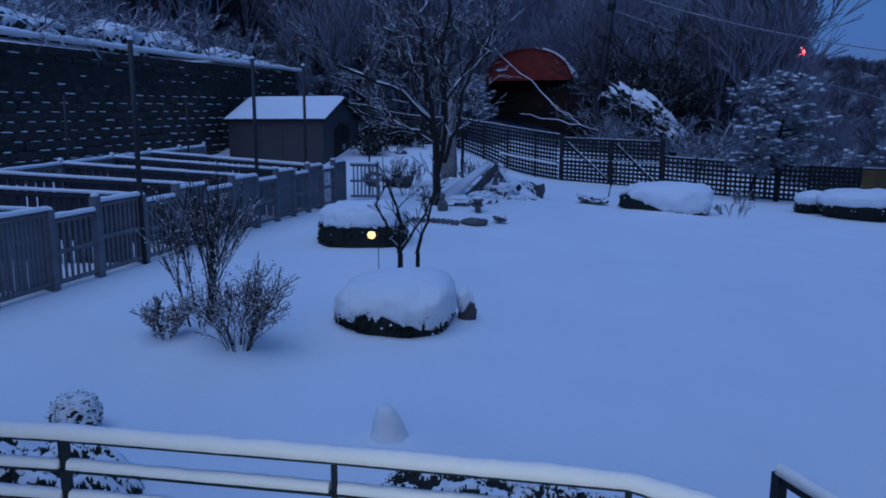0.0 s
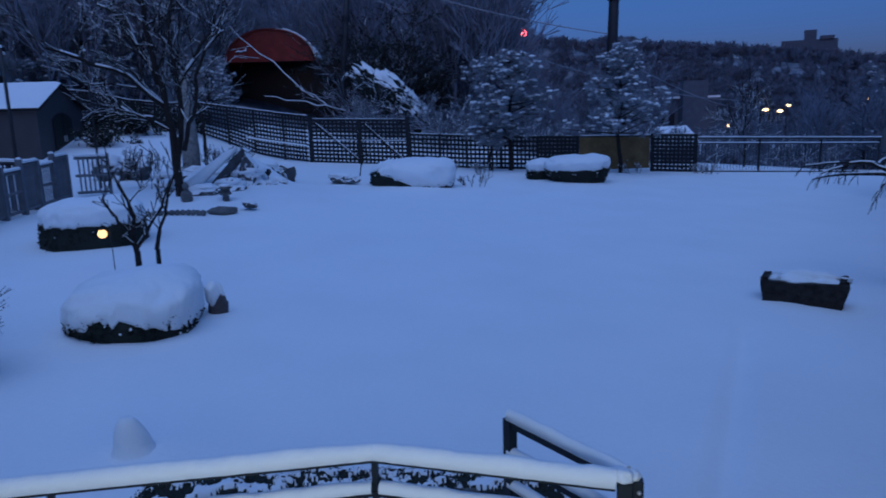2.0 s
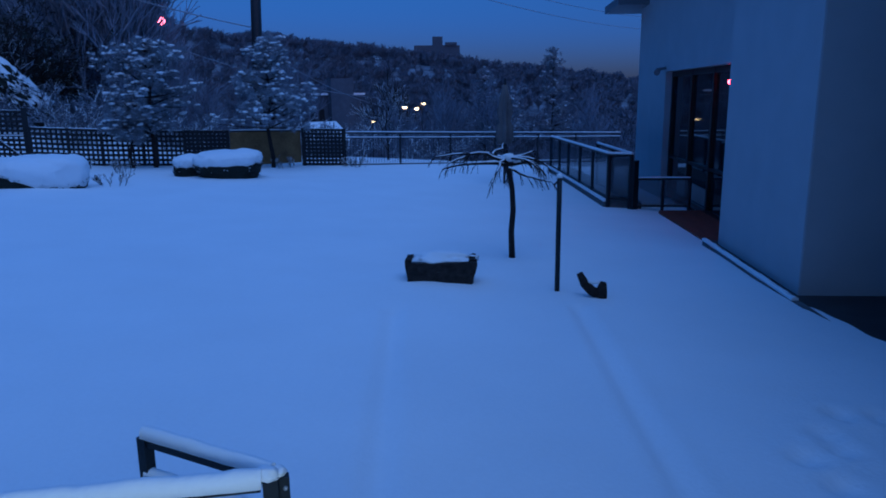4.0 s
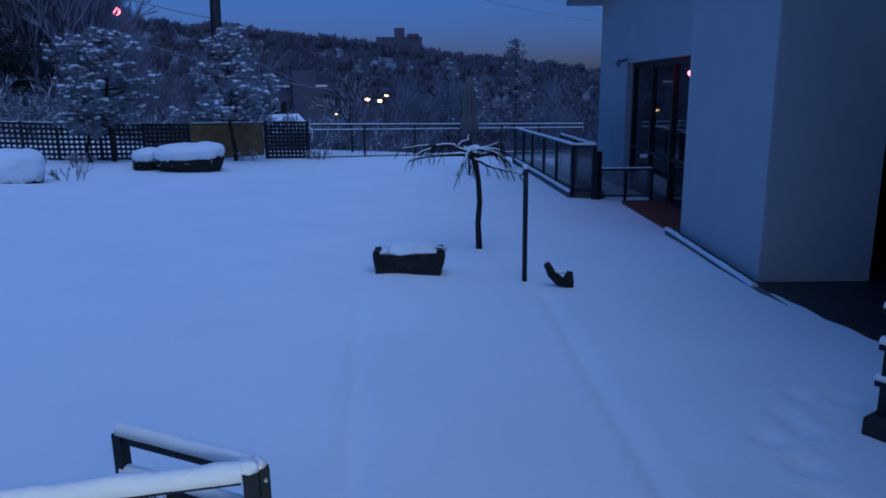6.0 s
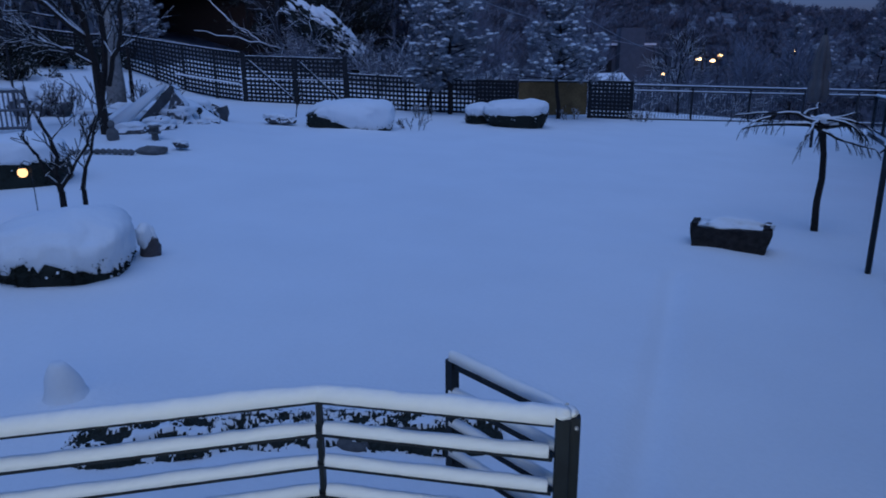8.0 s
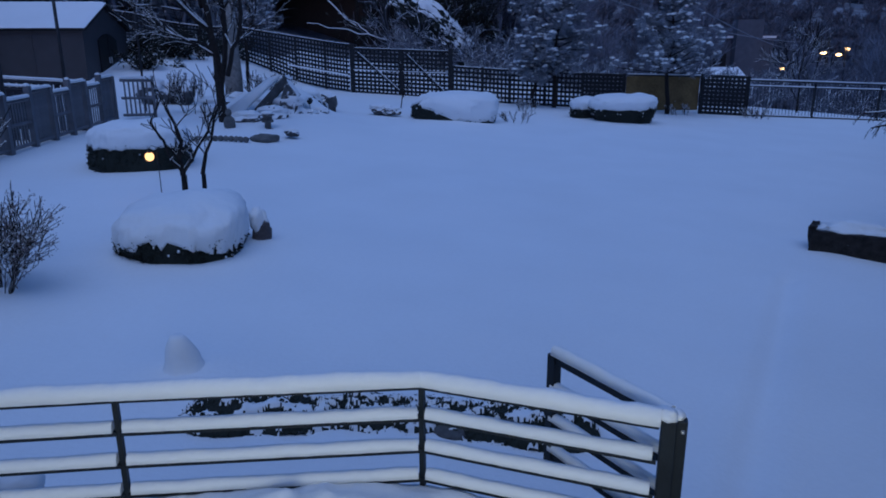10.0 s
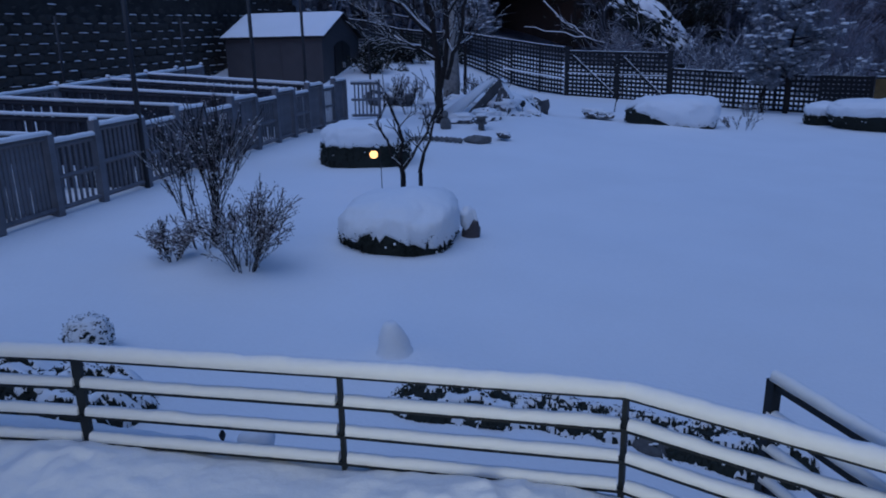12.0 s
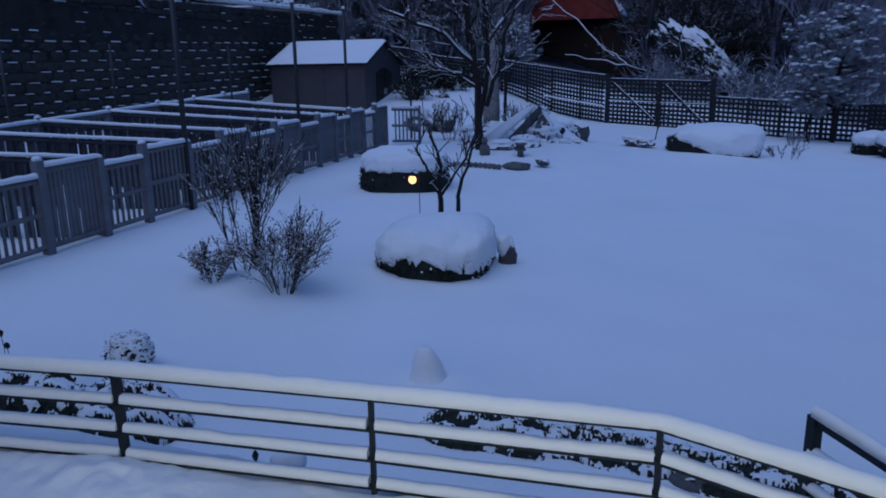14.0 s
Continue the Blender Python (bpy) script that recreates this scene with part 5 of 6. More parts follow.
# edging of small dark stones and the flat stone
for i in range(12):
    t = i / 11
    x, y = -4.60 + 1.15 * t, 14.35 + 0.25 * t + 0.15 * math.sin(t * 3)
    bm = bmesh.new()
    blob(bm, (x, y, ground_z(x, y) + 0.05), (0.065, 0.055, 0.06), 0.3, 2, 2, i)
    solid("edging_stone", "small dark round edging stone", "stone", bm, STONE, None, True, "edging stones")
bm = bmesh.new()
blob(bm, (-3.12, 14.85, ground_z(-3.1, 14.85) + 0.05), (0.29, 0.17, 0.11), 0.35, 3, 1.5, 4)
solid("flat_stone", "flat brown stone at the rockery's edge", "stone", bm, STONE, None, True)
boulder(-2.62, 15.3, 0.16, 0.14, 0.10, 31)
# stone lantern, the small figure and the stake lights beside it
bm = bmesh.new()
for z0, z1, a, b in ((0, 0.12, 0.17, 0.15), (0.12, 0.36, 0.09, 0.08), (0.36, 0.44, 0.15, 0.16), (0.44, 0.62, 0.12, 0.12), (0.62, 0.72, 0.2, 0.06)):
    tube(bm, ((0, 0, z0), (0, 0, z1)), (a, b), 6)
sl = solid("stone_lantern", "small grey stone lantern with a snow cap", "stone lantern", bm, STONE, pose(-3.31, 16.2, 0.48) @ Matrix.Diagonal((0.9, 0.9, 0.58, 1)))
bm = bmesh.new()
blob(bm, (0, 0, 0.72), (0.16, 0.16, 0.07), 0.2, 2)
part("snow_cap", bm, SNOW, sl, "", True)
bm = bmesh.new()
blob(bm, (0, 0, 0.16), (0.13, 0.10, 0.17), 0.15, 3, 1.5, 1, 0.2)
blob(bm, (0, 0, 0.40), (0.075, 0.075, 0.09), 0.08, 2)
solid("garden_figure", "small grey stone garden figure in snow", "statue", bm, STONE, pose(-4.15, 16.1, 0.52), True)
bm = bmesh.new()
blob(bm, (0, 0, 0.2), (0.16, 0.13, 0.22), 0.15, 3, 1.5, 1, 0.2)
blob(bm, (0, 0, 0.5), (0.09, 0.09, 0.11), 0.08, 2)
solid("garden_figure", "dark garden figure with snow on its shoulders", "statue", bm, STONE, pose(-2.96, 18.6, 0.78) @ Matrix.Scale(0.62, 4), True)
so = thing("stake_light", "small dark path light on a stake", "garden light", pose(-2.70, 18.6, 0.55))
bm = bmesh.new()
tube(bm, ((0, 0, -0.1), (0, 0, 0.35)), (0.012, 0.012), 6)
part("stake", bm, STEEL, so)
bm = bmesh.new()
tube(bm, ((0, 0, 0.33), (0, 0, 0.42), (0, 0, 0.5)), (0.03, 0.09, 0.05), 8)
part("head", bm, STEEL, so)

# ---- trees of the yard ----
def bare_tree(name, label, x, y, h, trunks, seed, lean=0.25, thick=0.12, depth=4, snow=0.6, kids=3, spread=0.75, lift=0.1, group="", fine=0.008):
    rng = random.Random(seed)
    ob = thing(name, label, "tree", pose(x, y, ground_z(x, y)), group)
    segs = []
    for s in range(trunks):
        a = rng.uniform(0, 6.28) if trunks > 1 else 0
        w = (math.cos(a) * lean, math.sin(a) * lean, 1)
        one = grow(rng, [], (math.cos(a) * thick * 0.8, math.sin(a) * thick * 0.8, -0.2), w, h * 0.42, thick * rng.uniform(0.7, 1.0), depth, spread, lift, kids, 6, 0.19, fine)
        mesh_part("trunk" if s == 0 else "second_trunk", sticks("trunk", one, BARK, 5), ob)
        segs += one
    mesh_part("branch_snow", sticks("branch_snow", snowed(segs, 0.004, snow, 0.8, 0.7, rng), SNOW, 4), ob)
    return ob


gt = thing("garden_tree", "large bare garden tree with snow along its spreading branches", "tree", pose(-4.45, 16.8, 0.5))
rng = random.Random(101)
every = []
for nm, r, pts in (
        ("trunk", 0.115, ((0, 0, -0.3), (-0.04, 0, 1.0), (-0.17, 0.1, 2.2), (-0.33, 0.2, 2.95), (-0.49, 0.3, 4.0), (-0.56, 0.3, 4.8))),
        ("second_trunk", 0.08, ((-0.03, 0, 0.85), (0.15, -0.1, 1.5), (0.24, -0.2, 2.65), (0.16, -0.2, 3.45), (0.21, -0.2, 4.25), (0.35, -0.2, 4.9))),
        ("limb", 0.06, ((-0.20, 0.1, 2.2), (-0.57, -0.2, 2.6), (-1.02, -0.5, 3.0), (-1.62, -0.8, 3.25), (-2.18, -1.0, 3.45))),
        ("limb", 0.055, ((-0.34, 0.2, 2.7), (-0.57, 0.5, 3.2), (-0.93, 0.8, 3.8), (-1.35, 1.0, 4.35), (-1.8, 1.2, 4.6))),
        ("limb", 0.06, ((0.20, -0.1, 1.2), (0.43, -0.4, 1.8), (0.67, -0.6, 2.2), (0.77, -0.8, 2.8), (1.03, -0.9, 3.3), (1.45, -1.0, 3.7))),
        ("limb", 0.05, ((0.24, -0.2, 2.65), (0.56, 0.1, 3.2), (0.97, 0.4, 3.85), (1.3, 0.6, 4.35))),
        ("limb", 0.04, ((-0.1, 0.0, 1.7), (-0.5, 0.2, 1.95), (-1.0, 0.3, 2.05), (-1.5, 0.4, 2.35)))):
    one = []
    for k, (p, q) in enumerate(zip(pts, pts[1:])):
        p, q = Vector(p), Vector(q)
        mid = p.lerp(q, 0.5) + Vector((rng.uniform(-0.06, 0.06), rng.uniform(-0.06, 0.06), rng.uniform(-0.05, 0.05)))
        way = (q - p).normalized()
        one += [(p, mid, r, r * 0.92, 0), (mid, q, r * 0.92, r * 0.84, 0)]
        r *= 0.84
        if k or nm == "limb":
            for c in (mid, q, q):
                side = Vector((rng.uniform(-1, 1), rng.uniform(-1, 1), rng.uniform(-0.2, 0.8)))
                grow(rng, one, c, way * 0.5 + side, rng.uniform(0.5, 1.05), max(0.012, r * 0.42), 2, 0.6, 0.12, 2, 4, 0.16, 0.006)
    mesh_part(nm, sticks(nm, one, BARK, 6), gt)
    every += one
mesh_part("branch_snow", sticks("branch_snow", snowed(every, 0.004, 0.72, 0.86, 0.8, rng), SNOW, 4), gt)
bare_tree("thin_tree", "thin bare young tree in front of the gate", -0.48, 22.4, 1.9, 1, 102, 0.0, 0.03, 2, 0.4, 2, 0.5, fine=0.006)
# straw-wrapped trunk behind the tree
wr = thing("wrapped_trunk", "pale straw-wrapped tree trunk", "tree trunk", pose(-5.12, 20.6, 0.9))
bm = bmesh.new()
tube(bm, ((0, 0, -0.3), (0.02, 0, 0.6), (0.0, 0, 1.5), (0.05, 0, 2.1), (0.05, 0, 2.6)), (0.26, 0.25, 0.22, 0.17, 0.05), 12)
part("wrap", bm, material("straw_wrap", (0.26, 0.24, 0.22), 0.9, 0, 0.35, 12, 0.5, 60), wr, "", True)
bm = bmesh.new()
tube(bm, ((0.42, 0, -0.2), (0.44, 0, 1.6)), (0.05, 0.045), 8)
part("prop", bm, BARK, wr)

# ---- things at the right of the yard ----
pl = thing("stone_trough", "dark rough stone trough heaped with snow", "planter", pose(5.52, 8.10, -0.17, 0, 0, -33))
rng = random.Random(9)
bm = bmesh.new()
L, W, H = 0.49, 0.25, 0.34
for b in ((-L, -W, -0.1, L, -W + 0.08, H), (-L, W - 0.08, -0.1, L, W, H), (-L, -W + 0.081, -0.1, -L + 0.09, W - 0.081, H + 0.03), (L - 0.09, -W + 0.081, -0.1, L, W - 0.081, H + 0.04)):
    box(bm, *b)
bmesh.ops.subdivide_edges(bm, edges=bm.edges[:], cuts=4, use_grid_fill=True)
for v in bm.verts:
    k = 0.85 + 0.15 * min(1, max(0, v.co.z / H))
    v.co = Vector((v.co.x * k, v.co.y * k, v.co.z)) + Vector((1, 1, 0.8)) * 0.05 * noise.noise(v.co * 5) + Vector((0.02, 0.02, 0.02)) * noise.noise(v.co * 17)
part("trough", bm, material("dark_lava_stone", (0.028, 0.024, 0.022), 0.95, 0, 0.5, 14, 0.8, 50), pl)
bm = bmesh.new()
blob(bm, (0.02, 0.03, H - 0.03), (L * 0.93, W * 0.92, 0.13), 0.35, 4, 2.5, 4)
for k in range(2):
    blob(bm, (rng.uniform(-L, L) * 0.88, -W * 0.9, rng.uniform(0.14, 0.33)), (0.025, 0.015, 0.02), 0.3, 1, 2, k)
part("snow_fill", bm, SNOW, pl, "", True)
# weeping tree
wt = thing("weeping_tree", "small umbrella-shaped weeping tree, bare, with hanging twigs", "tree", pose(7.51, 9.1, -0.25))
rng = random.Random(55)
trunk = [Vector(p) for p in ((0.02, -0.01, -0.1), (0.0, 0.0, 0.45), (0.05, 0.02, 0.8), (0.01, 0.0, 1.15), (-0.04, 0.02, 1.45), (-0.1, 0.03, 1.65))]
bm = bmesh.new()
tube(bm, trunk, (0.058, 0.05, 0.048, 0.045, 0.05, 0.06), 10)
part("trunk", bm, BARK, wt, "", True)
segs = []
for k in range(11):
    a = 2 * math.pi * k / 11 + rng.uniform(-0.3, 0.3)
    long = rng.uniform(0.7, 1.1) + 0.45 * max(0, -math.cos(a + 0.75))
    p, d, r = Vector((-0.1, 0.03, rng.uniform(1.5, 1.66))), Vector((math.cos(a), math.sin(a), rng.uniform(0.05, 0.45))).normalized(), rng.uniform(0.026, 0.042)
    for i in range(8):
        q = p + d * long / 8
        segs.append((p.copy(), q.copy(), r, r * 0.85, 0))
        if i > 1:
            for m in range(3):
                e = (d + Vector((rng.uniform(-0.8, 0.8), rng.uniform(-0.8, 0.8), -0.5))).normalized()
                pp = q.copy()
                for n in range(3):
                    e = (e + Vector((0, 0, -0.35))).normalized()
                    qq = pp + e * rng.uniform(0.04, 0.09)
                    segs.append((pp, qq, 0.0045, 0.003, 0))
                    pp = qq
        d = (d + Vector((rng.uniform(-0.4, 0.4), rng.uniform(-0.4, 0.4), rng.uniform(-0.32, 0.12)))).normalized()
        p, r = q, r * 0.87
mesh_part("limb_work", sticks("limb_work", segs, BARK, 5), wt)
mesh_part("branch_snow", sticks("branch_snow", snowed(segs, 0.008, 0.75, 0.8, 0.85, rng), SNOW, 4), wt)
bm = bmesh.new()
blob(bm, (-0.05, 0.02, 1.68), (0.13, 0.11, 0.07), 0.3, 2)
part("snow_cap", bm, SNOW, wt, "", True)
# lamp pole and the stump
lp = thing("garden_pole", "plain dark wooden pole standing in the snow", "pole", pose(6.73, 7.02, -0.25))
bm = bmesh.new()
tube(bm, ((0, 0, -0.2), (0, 0, 0.8), (0.0, 0, 1.60)), (0.036, 0.035, 0.035), 10)
part("shaft", bm, STEEL, lp, "", True)
bm = bmesh.new()
blob(bm, (0, 0, 1.61), (0.045, 0.045, 0.04), 0.2, 2)
part("snow_cap", bm, SNOW, lp, "", True)
bm = bmesh.new()
tube(bm, ((-0.02, 0, 1.55), (-0.09, 0.0, 1.50)), (0.012, 0.012), 6)
part("hook", bm, STEEL, lp)
sp = thing("log_stump", "short dark tilted log with snow in its notch", "stump", pose(6.98, 6.60, -0.29, 0, 0, -35))
bm = bmesh.new()
tube(bm, ((-0.17, 0, 0.36), (-0.10, 0, 0.22), (0.0, 0, 0.12), (0.12, 0, 0.06)), (0.045, 0.062, 0.07, 0.075), 9)
tube(bm, ((0.12, 0, -0.1), (0.13, 0, 0.12), (0.15, 0, 0.24)), (0.09, 0.08, 0.045), 9)
part("log", bm, BARK, sp, "", True)
bm = bmesh.new()
blob(bm, (0.03, 0.0, 0.245), (0.10, 0.05, 0.03), 0.3, 2)
part("snow_cap", bm, SNOW, sp, "", True)
# closed parasol behind the weeping tree
um = thing("parasol", "closed beige parasol tied round its pole", "parasol", pose(14.65, 18.9, -0.5))
bm = bmesh.new()
tube(bm, ((0, 0, -0.2), (0, 0, 3.45)), (0.04, 0.04), 8)
part("pole", bm, POLE, um)
bm = bmesh.new()
rows = []
for z, r in ((1.35, 0.20), (1.6, 0.27), (1.95, 0.24), (2.05, 0.17), (2.4, 0.24), (2.9, 0.14), (3.25, 0.06)):
    rows.append([bm.verts.new((r * (1 + 0.22 * math.cos(6 * 6.283 * i / 36)) * math.cos(6.283 * i / 36), r * (1 + 0.22 * math.cos(6 * 6.283 * i / 36)) * math.sin(6.283 * i / 36), z)) for i in range(36)])
for r, s in zip(rows, rows[1:]):
    for i in range(36):
        bm.faces.new((r[i], r[(i + 1) % 36], s[(i + 1) % 36], s[i]))
bm.faces.new(rows[0])
bm.faces.new(rows[-1])
part("canopy", bm, material("wet_beige_canvas", (0.12, 0.112, 0.112), 0.9, 0, 0.15, 5, 0.2, 60), um, "folded beige canvas", True)
for x, y in ((12.2, 25.0), (2.9, 20.2), (9.2, 24.6), (3.6, 23.5), (2.4, 23.8), (11.9, 24.9)):
    bare_shrub("low_shrub", "low twiggy shrub under snow at the fence", x, y, 0.42, 10, 1.2, 0.012, 1, int(x * 10), 0.95, 40, nodes=0.9, spread=0.8, fine=0.007, base=0.25)
bare_tree("thin_tree", "thin bare tree with snowy twigs beyond the metal fence", 15.0, 28.0, 4.0, 1, 108, 0.0, 0.06, 3, 0.8, 3, 0.8)

# ---- pines at the fence ----
bm = bmesh.new()
bmesh.ops.create_icosphere(bm, subdivisions=1, radius=1)
LUMP_V = [v.co.copy() for v in bm.verts]
LUMP_F = [tuple(v.index for v in f.verts) for f in bm.faces]
bm.free()


def pine(name, label, x, y, h, spreadr, seed, base=None, levels=9, lowest=0.28, group="", rounded=False, snowy=0.48):
    rng = random.Random(seed)
    ob = thing(name, label, "pine tree", pose(x, y, ground_z(x, y) if base is None else base), group)
    bm = bmesh.new()
    pts = [Vector((0.06 * math.sin(i * 1.3 + seed), 0.05 * math.cos(i * 1.7 + seed), -0.2 + (h + 0.1) * i / 8)) for i in range(9)]
    tube(bm, pts, [0.09 * (1 - 0.1 * i) for i in range(9)], 8)
    part("trunk", bm, BARK, ob, "", True)
    segs, pads = [], []
    for l in range(levels):
        t = lowest + (1 - lowest) * l / (levels - 1)
        reach = spreadr * ((1.0 - 0.75 * abs((t - lowest) / (1 - lowest) - 0.35) ** 1.6 * 1.7) if rounded else (1.15 - t) ** 0.8) * rng.uniform(0.8, 1.15)
        for k in range(rng.randint(4, 6) if t < 0.95 else 3):
            a = rng.uniform(0, 6.283)
            L = reach * rng.uniform(0.55, 1.1)
            p, d = Vector((0, 0, h * t)), Vector((math.cos(a), math.sin(a), rng.uniform(-0.1, 0.75))).normalized()
            for i in range(4):
                q = p + d * L / 4
                segs.append((p.copy(), q.copy(), 0.03 * (1 - i * 0.2), 0.03 * (0.8 - i * 0.2), 0))
                if i >= 1:
                    for _ in range(2 + i):
                        o = Vector((rng.gauss(0, 0.2), rng.gauss(0, 0.2), rng.uniform(-0.12, 0.24)))
                        pads.append((q + o, rng.uniform(0.11, 0.22)))
                d = (d + Vector((rng.uniform(-0.25, 0.25), rng.uniform(-0.25, 0.25), 0.02))).normalized()
                p = q
    mesh_part("limb_work", sticks("limb_work", segs, BARK, 5), ob)
    verts, faces = [], []
    for c, s in pads:
        for _ in range(60):
            d = Vector((rng.gauss(0, 1), rng.gauss(0, 1), rng.gauss(0.2, 0.8))).normalized()
            e = d.cross(Vector((rng.gauss(0, 1), rng.gauss(0, 1), 1))).normalized() * s * 0.04
            n = len(verts)
            verts += [tuple(c + d * s * 0.1 - e), tuple(c + d * s * 0.1 + e), tuple(c + d * s * rng.uniform(0.9, 1.25))]
            faces.append((n, n + 1, n + 2))
    me = bpy.data.meshes.new("needle_mass")
    me.from_pydata(verts, [], faces)
    me.materials.append(NEEDLE)
    me.update()
    mesh_part("needle_mass", me, ob, "dark needle tufts")
    verts, faces = [], []
    for c, s in pads:
        if rng.random() < snowy:
            for _ in range(2):
                o = c + Vector((rng.uniform(-1, 1) * s * 0.6, rng.uniform(-1, 1) * s * 0.6, s * rng.uniform(0.2, 0.5)))
                a, b, h2, n = s * rng.uniform(0.25, 0.68), s * rng.uniform(0.25, 0.68), s * rng.uniform(0.14, 0.26), len(verts)
                for v in LUMP_V:
                    k = rng.uniform(0.6, 1.3)
                    verts.append((o.x + v.x * a * k, o.y + v.y * b * k, o.z + v.z * h2 * k))
                faces += [tuple(m + n for m in f) for f in LUMP_F]
    me = bpy.data.meshes.new("needle_snow")
    me.from_pydata(verts, [], faces)
    me.materials.append(SNOW)
    me.polygons.foreach_set("use_smooth", [True] * len(me.polygons))
    me.update()
    mesh_part("needle_snow", me, ob, "snow caught in the needles")
    return ob


pine("pine_tree", "round-headed pine loaded with snow before the lattice fence", 4.85, 25.2, 3.75, 1.85, 201, 0.18, 10, 0.30, rounded=True)
pine("pine_tree", "slender pine with snowy layered branches at the fence", 8.72, 24.8, 4.15, 2.05, 202, -0.05, 11, 0.34)
pine("pine_tree", "snowy pine bough hanging over the fence", 4.12, 25.1, 1.75, 0.7, 203, 0.2, 5, 0.5, rounded=True)
pine("pine_tree", "dark pine with snow on its limbs on the bank", -8.6, 33.6, 5.0, 2.4, 204, None, 9, 0.2, snowy=0.16)
pine("pine_tree", "pine with drooping snowy boughs behind the fence", -7.3, 33.0, 2.6, 1.3, 205, None, 6, 0.25, rounded=True)
pine("pine_tree", "tall dark evergreen above the retaining wall", -19.0, 34.5, 9.5, 3.2, 206, 5.0, 12, 0.15, snowy=0.16)
pine("pine_tree", "dark snowy evergreen at the end of the retaining wall", -16.0, 34.0, 5.0, 2.6, 210, 2.6, 9, 0.15, snowy=0.16)
pine("pine_tree", "dark snowy evergreen behind the shed", -13.4, 35.5, 4.8, 2.6, 211, 2.6, 9, 0.15, snowy=0.16)
pine("pine_tree", "dark snowy evergreen on the bank", -11.0, 36.0, 5.2, 2.2, 212, 2.6, 9, 0.15, snowy=0.16)
pine("pine_tree", "pine among the far garden trees beyond the metal fence", 29.0, 38.0, 4.6, 3.0, 207, -2.3, 9, 0.3, snowy=0.16)
pine("pine_tree", "dark fir at the house corner", 38.0, 44.0, 9.0, 2.4, 208, -3.5, 14, 0.2, snowy=0.16)
pine("pine_tree", "dark fir in the valley", 33.0, 46.0, 7.5, 2.2, 209, -3.5, 12, 0.2, snowy=0.16)

# ---- the hut with a red round roof beyond the fence ----
hut = thing("round_roof_hut", "open dark hut with a red barrel roof, snow on one side", "hut")
HX, HY, HW, HZ0, HZ1 = -5.95, 44.0, 2.6, 2.6, 5.45
REDROOF = material("faded_red_roof_sheet", (0.20, 0.022, 0.014), 0.5, 0, 0.3, 2, 0.2, 40)
for s in (-1, 1):
    for yy in (HY, HY + 4.5):
        bm = bmesh.new()
        tube(bm, ((HX + s * 2.5, yy, HZ0 - 1), (HX + s * 2.5, yy, HZ1)), (0.09, 0.09), 8)
        part("post", bm, BARK, hut)
bm = bmesh.new()
box(bm, HX - 2.6, HY + 4.4, HZ0 - 1, HX + 4.5, HY + 4.6, HZ1)
box(bm, HX - 2.7, HY + 0.3, HZ0 - 1, HX - 2.6, HY + 4.4, HZ1)
part("back_wall", bm, FRAME, hut)
bm = bmesh.new()
box(bm, HX + 2.6, HY + 0.4, HZ1 - 0.9, HX + 4.6, HY + 4.6, HZ1 - 0.75)
part("lean_to_roof", bm, EARTH, hut)
def barrel(bm, r0, r1, a0, a1, y0, y1, cx, cz, sq=0.72):
    ring = []
    for y in (y0, y1):
        for r in (r0, r1):
            ring.append([bm.verts.new((cx + r * math.cos(a0 + (a1 - a0) * i / 24), y, cz + r * sq * math.sin(a0 + (a1 - a0) * i / 24))) for i in range(25)])
    for a, b in ((0, 1), (1, 3), (3, 2), (2, 0)):
        for i in range(24):
            bm.faces.new((ring[a][i], ring[a][i + 1], ring[b][i + 1], ring[b][i]))
    for i in (0, 24):
        bm.faces.new((ring[0][i], ring[1][i], ring[3][i], ring[2][i]))
bm = bmesh.new()
barrel(bm, HW - 0.06, HW, 0, math.pi, HY - 0.2, HY + 4.8, HX, HZ1)
part("roof", bm, REDROOF, hut, "red barrel roof")
bm = bmesh.new()
f = [bm.verts.new((HX + (HW - 0.08) * math.cos(math.pi * i / 24), HY - 0.05, HZ1 + (HW - 0.08) * 0.72 * math.sin(math.pi * i / 24))) for i in range(25)]
face = bm.faces.new(f)
r = bmesh.ops.extrude_face_region(bm, geom=[face])
bmesh.ops.translate(bm, vec=(0, 0.08, 0), verts=[q for q in r["geom"] if isinstance(q, bmesh.types.BMVert)])
part("front_gable", bm, REDROOF, hut, "red gable end")
bm = bmesh.new()
face = bm.faces.new([bm.verts.new((HX + (HW - 0.08) * math.cos(math.pi * i / 24), HY + 4.62, HZ1 - 0.02 + (HW - 0.08) * 0.72 * math.sin(math.pi * i / 24))) for i in range(25)])
r = bmesh.ops.extrude_face_region(bm, geom=[face])
bmesh.ops.translate(bm, vec=(0, 0.08, 0), verts=[q for q in r["geom"] if isinstance(q, bmesh.types.BMVert)])
part("back_gable", bm, FRAME, hut, "dark rear gable")
bm = bmesh.new()
barrel(bm, HW + 0.005, HW + 0.14, 0.10, 1.25, HY - 0.15, HY + 4.8, HX, HZ1)
barrel(bm, HW + 0.005, HW + 0.08, 1.25, 2.6, HY + 0.4, HY + 4.8, HX, HZ1)
part("roof_snow", bm, SNOW, hut, "", True)

